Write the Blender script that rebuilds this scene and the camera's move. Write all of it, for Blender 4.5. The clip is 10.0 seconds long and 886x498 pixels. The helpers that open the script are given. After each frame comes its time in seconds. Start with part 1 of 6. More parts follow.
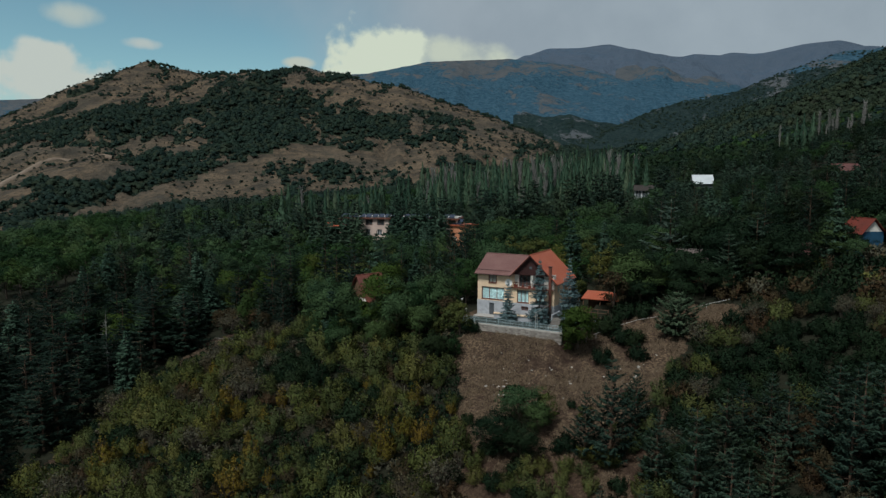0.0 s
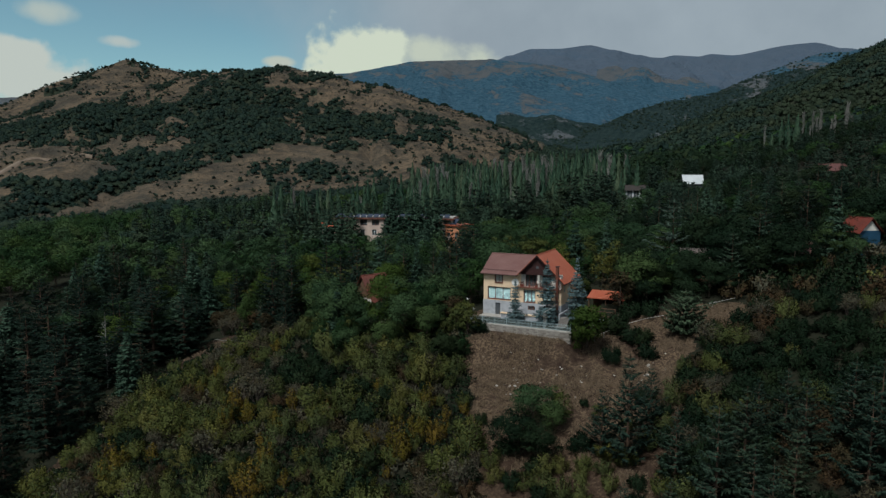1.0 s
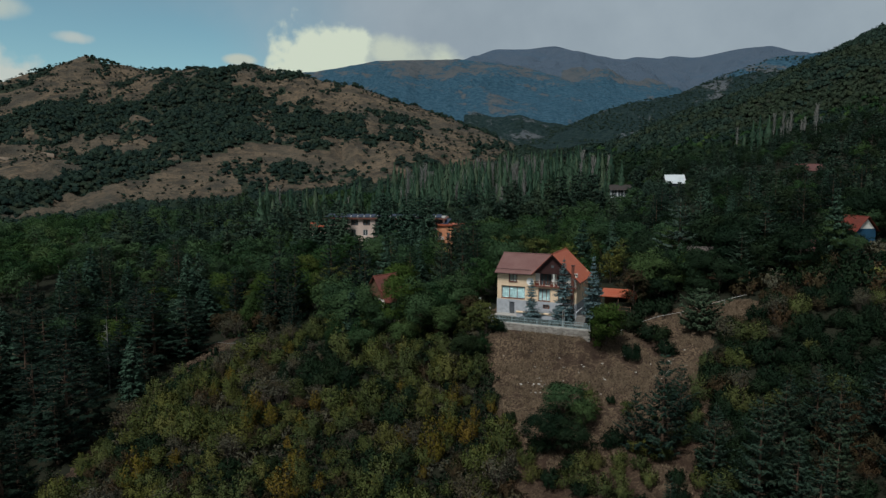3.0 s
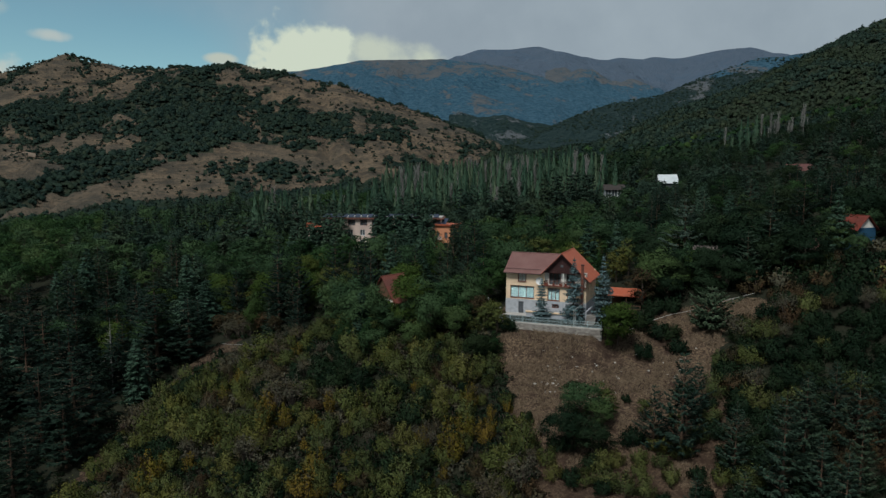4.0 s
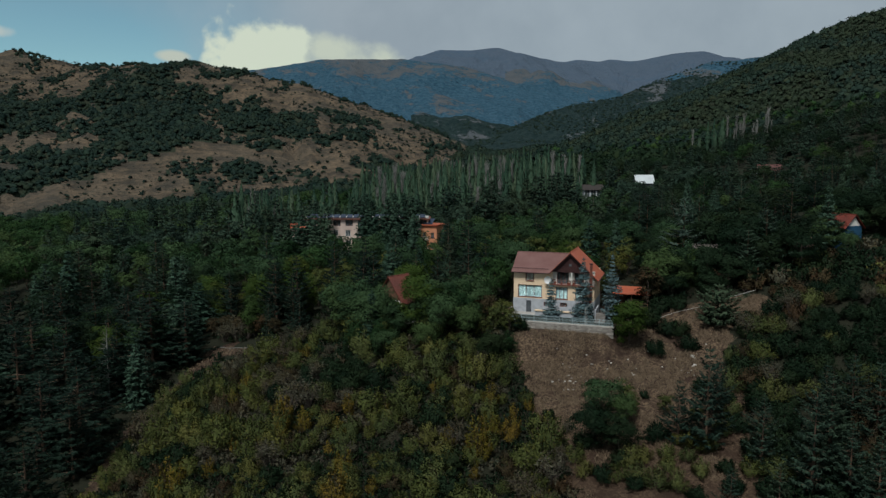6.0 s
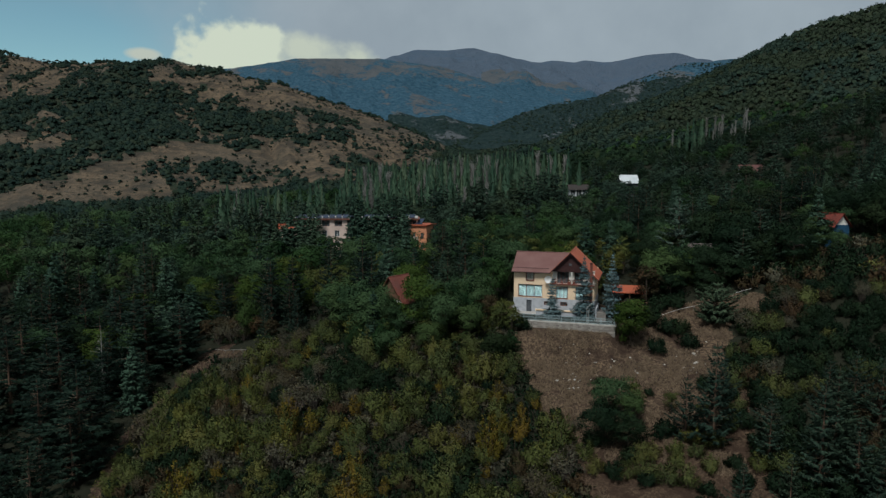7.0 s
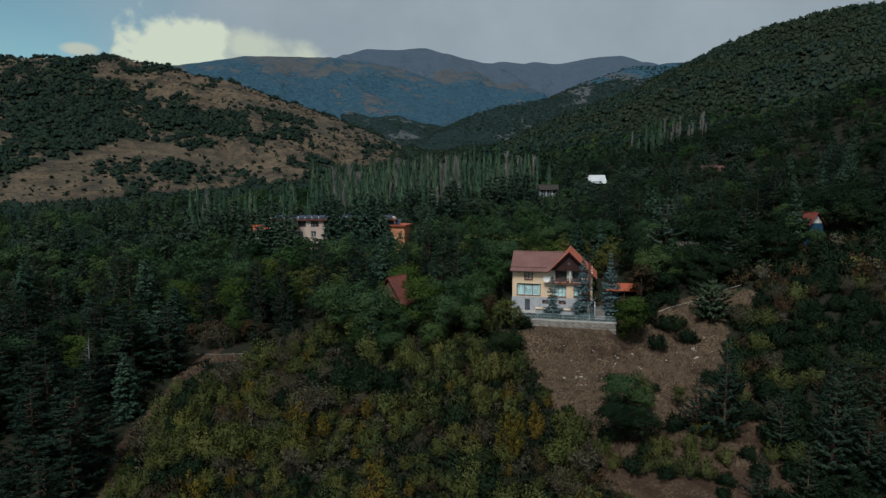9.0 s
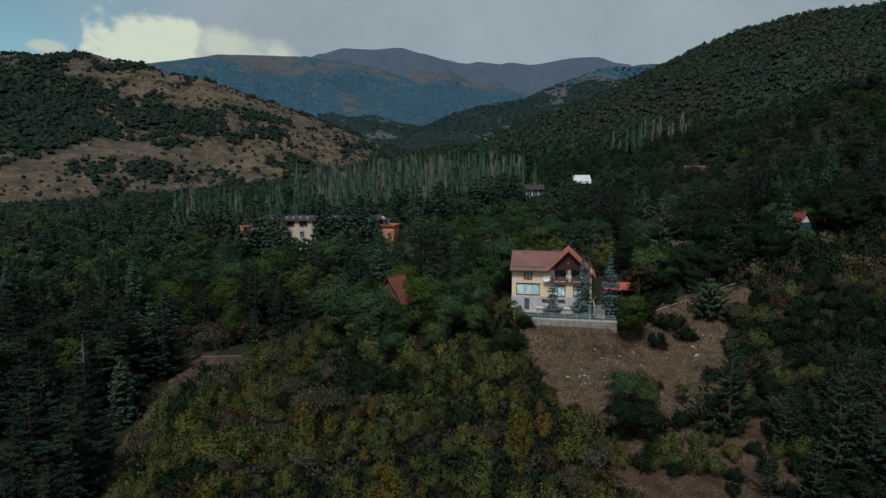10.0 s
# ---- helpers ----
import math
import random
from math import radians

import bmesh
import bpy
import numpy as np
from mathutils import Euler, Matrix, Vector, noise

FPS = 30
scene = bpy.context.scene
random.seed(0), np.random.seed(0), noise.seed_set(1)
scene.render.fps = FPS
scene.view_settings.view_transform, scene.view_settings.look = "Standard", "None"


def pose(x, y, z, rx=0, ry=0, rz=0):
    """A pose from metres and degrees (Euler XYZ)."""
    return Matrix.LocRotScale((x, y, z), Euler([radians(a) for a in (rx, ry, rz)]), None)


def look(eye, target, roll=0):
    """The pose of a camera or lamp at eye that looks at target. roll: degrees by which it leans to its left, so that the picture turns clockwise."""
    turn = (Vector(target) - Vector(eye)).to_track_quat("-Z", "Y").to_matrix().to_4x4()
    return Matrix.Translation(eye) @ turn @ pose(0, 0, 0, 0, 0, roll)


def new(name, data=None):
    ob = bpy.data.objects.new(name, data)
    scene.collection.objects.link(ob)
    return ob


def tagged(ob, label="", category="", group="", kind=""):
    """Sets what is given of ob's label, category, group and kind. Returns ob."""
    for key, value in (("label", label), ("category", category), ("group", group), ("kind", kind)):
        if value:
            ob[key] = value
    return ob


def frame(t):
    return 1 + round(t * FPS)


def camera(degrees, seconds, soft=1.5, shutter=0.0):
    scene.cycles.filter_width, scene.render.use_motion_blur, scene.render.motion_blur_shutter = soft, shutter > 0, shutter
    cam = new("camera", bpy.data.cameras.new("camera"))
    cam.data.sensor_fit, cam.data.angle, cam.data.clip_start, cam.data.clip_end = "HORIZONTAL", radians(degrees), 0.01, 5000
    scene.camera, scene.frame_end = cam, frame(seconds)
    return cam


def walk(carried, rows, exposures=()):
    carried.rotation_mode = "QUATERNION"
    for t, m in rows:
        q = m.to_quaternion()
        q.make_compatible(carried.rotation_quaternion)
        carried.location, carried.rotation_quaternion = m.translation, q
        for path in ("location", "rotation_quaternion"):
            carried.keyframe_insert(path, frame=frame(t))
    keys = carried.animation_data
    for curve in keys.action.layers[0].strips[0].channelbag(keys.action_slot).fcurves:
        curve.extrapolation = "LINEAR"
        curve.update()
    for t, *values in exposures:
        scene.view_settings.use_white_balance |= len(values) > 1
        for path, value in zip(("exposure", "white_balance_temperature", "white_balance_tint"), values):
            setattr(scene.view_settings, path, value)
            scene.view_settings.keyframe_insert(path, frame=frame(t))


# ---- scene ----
cam = camera(67.9, 10.0, soft=1.4)
METRES, EYE, TILT, LEAN, TURN = 42.0, 21.5, -6.2, 0.0, 0.0
ROWS = [
    (0.0, 0.0, 0.0, 0.0, 0.0, 0.0, -0.0),
    (0.5, -0.0472, -0.0007, 0.0004, -0.76, -0.0, 0.07),
    (1.0, -0.0985, -0.0002, 0.0008, -1.6, -0.01, 0.17),
    (1.5, -0.1462, 0.0006, 0.0011, -2.38, -0.02, 0.26),
    (2.0, -0.1985, 0.0023, 0.0014, -3.21, -0.03, 0.33),
    (2.5, -0.2469, 0.0044, 0.0019, -3.95, -0.04, 0.42),
    (4.0, -0.4007, 0.0207, 0.0036, -6.13, -0.08, 0.66),
    (4.5, -0.4486, 0.0271, 0.0039, -6.86, -0.08, 0.74),
    (5.0, -0.5007, 0.0342, 0.0038, -7.73, -0.08, 0.83),
    (5.5, -0.5482, 0.0414, 0.0045, -8.67, -0.09, 0.92),
    (7.0, -0.697, 0.0659, 0.0083, -11.8, -0.16, 1.25),
    (7.5, -0.7439, 0.0763, 0.0098, -12.84, -0.19, 1.36),
    (8.0, -0.7947, 0.0884, 0.0111, -13.97, -0.22, 1.46),
    (8.5, -0.8413, 0.1002, 0.012, -15.01, -0.24, 1.55),
    (9.0, -0.8908, 0.1141, 0.014, -16.12, -0.27, 1.67),
    (9.5, -0.936, 0.1292, 0.0155, -17.13, -0.29, 1.76),
    (10.0, -0.9843, 0.1454, 0.0167, -18.22, -0.34, 1.86),
]
walk(cam, [(t, pose(0, 0, EYE, TILT, LEAN, TURN) @ pose(METRES * x, METRES * y, METRES * z, 90 + pitch, roll, yaw)) for t, x, y, z, yaw, pitch, roll in ROWS], [(0.0, 0.0, 5950, 9.0), (10.0, 0.0, 5950, 9.0)])

# ---------------------------------------------------------------- sky and sun
world = bpy.data.worlds.new("sky")
scene.world = world
world.use_nodes = True
WN, WL = world.node_tree.nodes, world.node_tree.links
WN.clear()


def wmath(op, a, b=None, c=None, clamp=False):
    n = WN.new("ShaderNodeMath")
    n.operation, n.use_clamp = op, clamp
    for k, v in enumerate((a, b, c)):
        if v is None:
            continue
        if isinstance(v, (int, float)):
            n.inputs[k].default_value = v
        else:
            WL.new(v, n.inputs[k])
    return n.outputs[0]


def wstep(v, lo, hi):
    n = WN.new("ShaderNodeMapRange")
    n.interpolation_type = "SMOOTHSTEP"
    WL.new(v, n.inputs[0])
    n.inputs[1].default_value, n.inputs[2].default_value = lo, hi
    return n.outputs[0]


def wmix(f, a, b):
    n = WN.new("ShaderNodeMix")
    n.data_type = "RGBA"
    WL.new(f, n.inputs[0])
    for k, v in ((6, a), (7, b)):
        if isinstance(v, tuple):
            n.inputs[k].default_value = (*v, 1)
        else:
            WL.new(v, n.inputs[k])
    return n.outputs[2]


def wnoise(vec, scale, detail, rough=0.55):
    n = WN.new("ShaderNodeTexNoise")
    n.inputs["Scale"].default_value, n.inputs["Detail"].default_value, n.inputs["Roughness"].default_value = scale, detail, rough
    WL.new(vec, n.inputs["Vector"])
    return n.outputs[0]


SUN_AZ, SUN_EL = -145.0, 60.0          # degrees from north (+y) to the east, and above the horizon
w_dir = WN.new("ShaderNodeTexCoord").outputs["Generated"]
w_xyz = WN.new("ShaderNodeSeparateXYZ")
WL.new(w_dir, w_xyz.inputs[0])
w_az = wmath("MULTIPLY", wmath("ARCTAN2", w_xyz.outputs[0], w_xyz.outputs[1]), 57.2958)
w_el = wmath("MULTIPLY", wmath("ARCSINE", w_xyz.outputs[2]), 57.2958)
n_edge = wmath("SUBTRACT", wnoise(w_dir, 20.0, 6.0, 0.52), 0.5)
n_heap = wmath("MULTIPLY_ADD", wmath("SUBTRACT", wnoise(w_dir, 11.0, 3.0), 0.5), 1.1, n_edge)
n_big = wmath("SUBTRACT", wnoise(w_dir, 4.0, 5.0), 0.5)


def puff(az, el, ra, re, ragged, lo=-0.05, hi=0.22):
    """A heap of cloud round a direction, with a ragged edge."""
    a = wmath("POWER", wmath("ABSOLUTE", wmath("DIVIDE", wmath("SUBTRACT", w_az, az), ra)), 2.0)
    e = wmath("POWER", wmath("ABSOLUTE", wmath("DIVIDE", wmath("SUBTRACT", w_el, el), re)), 2.0)
    f = wmath("SUBTRACT", wmath("SUBTRACT", 1.0, a), e)
    return wmath("MULTIPLY", wstep(wmath("MULTIPLY_ADD", n_heap, ragged, f), lo, hi), wstep(f, -0.45, 0.05))


w_sky = WN.new("ShaderNodeTexSky")
w_sky.sky_type, w_sky.sun_disc = "NISHITA", False
w_sky.sun_elevation, w_sky.sun_rotation = radians(SUN_EL), radians(SUN_AZ)
w_sky.altitude, w_sky.air_density, w_sky.dust_density = 1500, 1.0, 1.5
w_blue = WN.new("ShaderNodeMix")
w_blue.data_type, w_blue.blend_type = "RGBA", "MULTIPLY"
w_blue.inputs[0].default_value = 1.0
WL.new(w_sky.outputs[0], w_blue.inputs[6])
w_blue.inputs[7].default_value = (0.098, 0.112, 0.084, 1)
# a gap of blue in the west, grey cloud over all the rest
gap = wmath("MULTIPLY", wstep(wmath("MULTIPLY_ADD", n_big, 10.0, w_az), 2.0, -15.0), wstep(wmath("MULTIPLY_ADD", n_big, 12.0, w_el), 24.0, 11.0))
gap = wmath("MULTIPLY", gap, wstep(w_az, -120.0, -80.0))
veil = wstep(wmath("MULTIPLY_ADD", n_big, 0.9, wmath("MULTIPLY", n_edge, 0.35)), -0.25, 0.3)
grey = wmix(veil, (0.284, 0.326, 0.346), (0.345, 0.388, 0.402))
# heavier cloud overhead and behind the valley's mouth
high = wmix(wstep(w_el, 16.0, 62.0), grey, (0.23, 0.26, 0.27))
south = wmath("MULTIPLY", wstep(w_xyz.outputs[1], 0.1, -0.7), wstep(w_el, 50.0, 20.0))
high = wmix(wmath("MULTIPLY", south, 0.8), high, (0.26, 0.29, 0.30))
sky = wmix(gap, high, w_blue.outputs[2])
for mask, shade in ((puff(-31.0, 7.0, 5.6, 2.8, 2.2, 0.0, 0.6), (0.53, 0.55, 0.47)),
                    (puff(-28.6, 11.9, 2.2, 1.0, 1.8, 0.0, 1.4), (0.44, 0.49, 0.43)),
                    (puff(-22.6, 14.2, 1.3, 0.8, 1.4, 0.0, 1.2), (0.48, 0.53, 0.48)),
                    (puff(-24.0, 10.2, 1.6, 0.5, 2.0, 0.0, 1.2), (0.46, 0.50, 0.45)),
                    (puff(-12.0, 9.4, 1.5, 0.55, 1.0, 0.0, 0.9), (0.50, 0.52, 0.42)),
                    (puff(1.0, 9.0, 5.4, 2.8, 2.2, -0.2, 0.75), (0.54, 0.565, 0.44)),
                    (puff(-5.5, 9.0, 4.7, 4.7, 2.1, 0.0, 0.40), (0.63, 0.66, 0.50))):
    sky = wmix(mask, sky, shade)
w_back = WN.new("ShaderNodeBackground")
WL.new(sky, w_back.inputs[0])
w_back.inputs[1].default_value = 1.0
WL.new(w_back.outputs[0], WN.new("ShaderNodeOutputWorld").inputs[0])

sun_data = bpy.data.lights.new("sun", "SUN")
sun_data.energy, sun_data.angle, sun_data.color = 3.2, radians(15), (1.0, 0.95, 0.86)
sun_way = Vector((math.sin(radians(SUN_AZ)) * math.cos(radians(SUN_EL)), math.cos(radians(SUN_AZ)) * math.cos(radians(SUN_EL)), math.sin(radians(SUN_EL))))
new("sun", sun_data).matrix_world = look(sun_way * 300, (0, 0, 0))


# ---------------------------------------------------------------- materials
class Mat:
    """A node material with a Principled shader and short calls for its nodes."""

    def __init__(self, name, rough=0.7, metal=0.0, spec=0.3):
        self.m = bpy.data.materials.new(name)
        self.m.use_nodes = True
        self.n, self.l = self.m.node_tree.nodes, self.m.node_tree.links
        self.b = self.n["Principled BSDF"]
        self.b.inputs["Roughness"].default_value = rough
        self.b.inputs["Metallic"].default_value = metal
        self.b.inputs["Specular IOR Level"].default_value = spec

    def pos(self, sx=1, sy=1, sz=1, local=False):
        n = self.n.new("ShaderNodeMapping")
        src = self.n.new("ShaderNodeTexCoord").outputs["Object"] if local else self.n.new("ShaderNodeNewGeometry").outputs["Position"]
        self.l.new(src, n.inputs[0])
        n.inputs["Scale"].default_value = (sx, sy, sz)
        return n.outputs[0]

    def noise(self, scale, detail=4.0, rough=0.6, vec=None):
        n = self.n.new("ShaderNodeTexNoise")
        n.inputs["Scale"].default_value, n.inputs["Detail"].default_value, n.inputs["Roughness"].default_value = scale, detail, rough
        self.l.new(vec or self.pos(), n.inputs["Vector"])
        return n.outputs[0]

    def step(self, v, lo, hi):
        n = self.n.new("ShaderNodeMapRange")
        n.interpolation_type = "SMOOTHSTEP"
        self.l.new(v, n.inputs[0])
        n.inputs[1].default_value, n.inputs[2].default_value = lo, hi
        return n.outputs[0]

    def math(self, op, a, b):
        n = self.n.new("ShaderNodeMath")
        n.operation = op
        for k, v in enumerate((a, b)):
            if isinstance(v, (int, float)):
                n.inputs[k].default_value = v
            else:
                self.l.new(v, n.inputs[k])
        return n.outputs[0]

    def mix(self, f, a, b):
        n = self.n.new("ShaderNodeMix")
        n.data_type = "RGBA"
        if isinstance(f, (int, float)):
            n.inputs[0].default_value = f
        else:
            self.l.new(f, n.inputs[0])
        for k, v in ((6, a), (7, b)):
            if isinstance(v, tuple):
                n.inputs[k].default_value = (*v, 1)
            else:
                self.l.new(v, n.inputs[k])
        return n.outputs[2]

    def colour(self, c):
        if isinstance(c, tuple):
            self.b.inputs["Base Color"].default_value = (*c, 1)
        else:
            self.l.new(c, self.b.inputs["Base Color"])
        return self

    def bump(self, h, strength=0.4, dist=0.05):
        n = self.n.new("ShaderNodeBump")
        n.inputs["Strength"].default_value, n.inputs["Distance"].default_value = strength, dist
        self.l.new(h, n.inputs["Height"])
        self.l.new(n.outputs[0], self.b.inputs["Normal"])
        return self


def worn(name, base, dark, rough=0.75, scale=1.2, metal=0.0, spec=0.3, bump=0.25):
    """A painted or mineral surface with stains and grain."""
    k = Mat(name, rough, metal, spec)
    stain = k.step(k.noise(scale, 5), 0.35, 0.75)
    grain = k.noise(scale * 14, 3)
    k.colour(k.mix(k.math("MULTIPLY", grain, 0.35), k.mix(stain, base, dark), tuple(c * 0.6 for c in dark)))
    return k.bump(grain, bump, 0.02).m


def leafy(name, c1, c2, c3, rare=0.0, rough=0.62):
    """Foliage: each plant has its own tone between c1 and c2, each spray its own shade, and a share of sprays turns to c3."""
    k = Mat(name, rough, 0.0, 0.05)
    own = k.n.new("ShaderNodeAttribute")
    own.attribute_name = "tone"
    tone = k.math("FRACT", k.math("ADD", k.n.new("ShaderNodeObjectInfo").outputs["Random"], own.outputs["Fac"]), 0.0)
    spray = k.n.new("ShaderNodeNewGeometry").outputs["Random Per Island"]
    patch = k.step(k.noise(0.16, 3), 0.38, 0.62)
    base = k.mix(k.math("ADD", k.math("MULTIPLY", k.step(tone, 0.1, 0.9), 0.75), k.math("MULTIPLY", patch, 0.25)), c1, c2)
    base = k.mix(k.math("MULTIPLY", k.step(k.math("FRACT", k.math("MULTIPLY", tone, 7.3), 0.0), 0.72, 0.95), 0.6), base, c3)
    turn = k.step(k.math("ADD", k.math("MULTIPLY", spray, 0.45), k.math("MULTIPLY", k.noise(0.5, 3), 0.9)), 1.0 - rare, 1.12 - rare)
    col = k.mix(turn, base, c3)
    col = k.mix(k.math("MULTIPLY", k.step(spray, 0.4, 1.0), 0.24), col, tuple(c * 0.5 for c in c1))
    col = k.mix(k.math("MULTIPLY", k.step(spray, 0.25, 0.0), 0.26), col, tuple(c * 1.4 for c in c2))
    k.colour(col)
    t = k.n.new("ShaderNodeBsdfTranslucent")
    k.l.new(col, t.inputs[0])
    s = k.n.new("ShaderNodeMixShader")
    s.inputs[0].default_value = 0.18
    k.l.new(k.b.outputs[0], s.inputs[1])
    k.l.new(t.outputs[0], s.inputs[2])
    k.l.new(s.outputs[0], k.n["Material Output"].inputs[0])
    return k.m


M = {}
M["pine"] = leafy("pine_needles", (0.0075, 0.0172, 0.0119), (0.0160, 0.0309, 0.0212), (0.0230, 0.0353, 0.0193), 0.1)
M["spruce"] = leafy("blue_spruce_needles", (0.0950, 0.1489, 0.1552), (0.1382, 0.2027, 0.2091), (0.0576, 0.0982, 0.0919), 0.1)
M["fir"] = leafy("spruce_needles", (0.0248, 0.0517, 0.0354), (0.0507, 0.0899, 0.0594), (0.0650, 0.0994, 0.0573), 0.1)
M["green"] = leafy("broad_leaves", (0.0108, 0.0297, 0.0111), (0.0298, 0.0627, 0.0195), (0.0433, 0.0677, 0.0166), 0.1)
M["dark_green"] = leafy("dark_leaves", (0.0066, 0.0170, 0.0087), (0.0160, 0.0306, 0.0139), (0.0237, 0.0355, 0.0132), 0.06)
M["fresh"] = leafy("fresh_green_leaves", (0.0317, 0.0576, 0.0112), (0.0493, 0.0792, 0.0160), (0.0792, 0.0936, 0.0216), 0.15)
M["olive"] = leafy("olive_leaves", (0.0457, 0.0597, 0.0194), (0.0784, 0.0940, 0.0272), (0.1176, 0.1117, 0.0259), 0.2)
M["yellow"] = leafy("yellowing_leaves", (0.071, 0.069, 0.011), (0.107, 0.086, 0.012), (0.143, 0.095, 0.018), 0.3)
M["rust"] = leafy("rusty_leaves", (0.0355, 0.0309, 0.0169), (0.0532, 0.0420, 0.0208), (0.0716, 0.0412, 0.0216), 0.2)
M["twig"] = leafy("twigs_and_dry_leaves", (0.0584, 0.0597, 0.0423), (0.0864, 0.0847, 0.0577), (0.0747, 0.0611, 0.0308), 0.3)
M["cedar"] = leafy("grey_green_needles", (0.0324, 0.0567, 0.0378), (0.0540, 0.0864, 0.0540), (0.0702, 0.0999, 0.0540), 0.1)
M["grey_needles"] = leafy("pale_grey_green_needles", (0.0500, 0.0780, 0.0600), (0.0820, 0.1150, 0.0860), (0.1000, 0.1300, 0.0880), 0.1)
M["oak"] = leafy("oak_leaves", (0.0225, 0.0484, 0.0231), (0.0474, 0.0833, 0.0341), (0.0642, 0.0967, 0.0290), 0.08)
M["grey_green"] = leafy("dull_green_leaves", (0.0459, 0.0618, 0.0232), (0.0892, 0.1055, 0.0347), (0.1244, 0.1158, 0.0309), 0.15)
M["young_pine"] = leafy("young_pine_needles", (0.0189, 0.0370, 0.0268), (0.0335, 0.0573, 0.0381), (0.0447, 0.0644, 0.0333), 0.1)
# paler and greyer than the near leaves: haze is put into the colour
M["hazed_leaves"] = leafy("far_woodland_leaves", (0.0140, 0.0273, 0.0211), (0.0252, 0.0436, 0.0314), (0.0354, 0.0508, 0.0295), 0.08)
M["spur"] = leafy("spur_leaves", (0.0120, 0.0225, 0.0090), (0.0260, 0.0390, 0.0140), (0.0350, 0.0450, 0.0150), 0.08)
M["far_olive"] = leafy("far_olive_leaves", (0.0189, 0.0297, 0.0181), (0.0303, 0.0441, 0.0256), (0.0377, 0.0477, 0.0256), 0.08)
M["poplar"] = leafy("poplar_leaves", (0.0304, 0.0664, 0.0439), (0.0680, 0.1175, 0.0709), (0.1214, 0.1583, 0.0945), 0.1)
M["scrub"] = leafy("hill_scrub_leaves", (0.0089, 0.0203, 0.0169), (0.0193, 0.0347, 0.0239), (0.0309, 0.0423, 0.0239), 0.1)
M["bark"] = worn("bark", (0.11, 0.085, 0.065), (0.06, 0.045, 0.035), 0.9, 3.0)
M["pine_bark"] = worn("pine_bark", (0.16, 0.10, 0.065), (0.08, 0.055, 0.04), 0.9, 2.5)
M["dead_wood"] = worn("bleached_dead_wood", (0.24, 0.235, 0.215), (0.16, 0.155, 0.145), 0.85, 2.0)
M["shoots"] = worn("grey_brown_shoots", (0.13, 0.105, 0.085), (0.08, 0.065, 0.055), 0.9, 3.0)

# the ground: dry grass, bare reddish soil, litter under the woods darkened for shade
k = Mat("dry_hillside", 0.95, 0.0, 0.1)
g_big, g_mid, g_fine = k.noise(0.035, 5), k.noise(0.5, 6, 0.68), k.noise(3.2, 6, 0.7)
g_soil = k.mix(k.step(g_mid, 0.35, 0.65), (0.036, 0.023, 0.017), (0.062, 0.041, 0.029))
g_grass = k.mix(k.step(g_fine, 0.40, 0.64), (0.042, 0.029, 0.020), (0.172, 0.122, 0.078))
g_all = k.mix(k.step(k.math("ADD", k.math("MULTIPLY", g_big, 0.5), k.math("MULTIPLY", g_mid, 0.5)), 0.41, 0.55), g_soil, g_grass)
g_low = k.n.new("ShaderNodeSeparateXYZ")
k.l.new(k.pos(), g_low.inputs[0])
g_red = k.step(k.math("ADD", g_low.outputs[1], k.math("MULTIPLY", g_mid, 22.0)), 94.0, 82.0)
g_all = k.mix(k.math("MULTIPLY", g_red, 0.45), g_all, k.mix(g_fine, (0.026, 0.017, 0.012), (0.070, 0.043, 0.028)))
k.colour(k.mix(k.step(g_fine, 0.62, 0.78), g_all, (0.045, 0.040, 0.026)))
k.bump(g_fine, 1.0, 0.4)
M["ground"] = k.m
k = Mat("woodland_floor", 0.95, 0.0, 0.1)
# near-black base: shade between the trees is put into the floor's colour
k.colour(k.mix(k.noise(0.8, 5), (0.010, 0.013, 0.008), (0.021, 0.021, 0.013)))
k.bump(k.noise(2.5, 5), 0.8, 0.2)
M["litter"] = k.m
k = Mat("scrubby_mountainside", 0.95, 0.0, 0.1)
k.colour(k.mix(k.step(k.noise(0.05, 5), 0.38, 0.62), k.mix(k.noise(0.6, 5), (0.013, 0.022, 0.015), (0.028, 0.038, 0.023)), (0.024, 0.029, 0.018)))
k.bump(k.noise(0.4, 5), 1.0, 2.0)
M["mountainside"] = k.m
k = Mat("hill_grassland", 0.95, 0.0, 0.1)
h_a, h_b, h_c = k.noise(0.006, 6, 0.62), k.noise(0.045, 6, 0.65), k.noise(0.3, 5, 0.7)
h_c1 = k.mix(k.step(h_b, 0.34, 0.64), (0.040, 0.034, 0.026), (0.134, 0.099, 0.065))
h_c1 = k.mix(k.math("MULTIPLY", k.step(h_a, 0.46, 0.62), 0.55), h_c1, (0.054, 0.051, 0.042))
k.colour(k.mix(k.step(h_c, 0.46, 0.66), h_c1, (0.044, 0.041, 0.031)))
k.bump(h_b, 1.0, 11.0)
M["hill"] = k.m
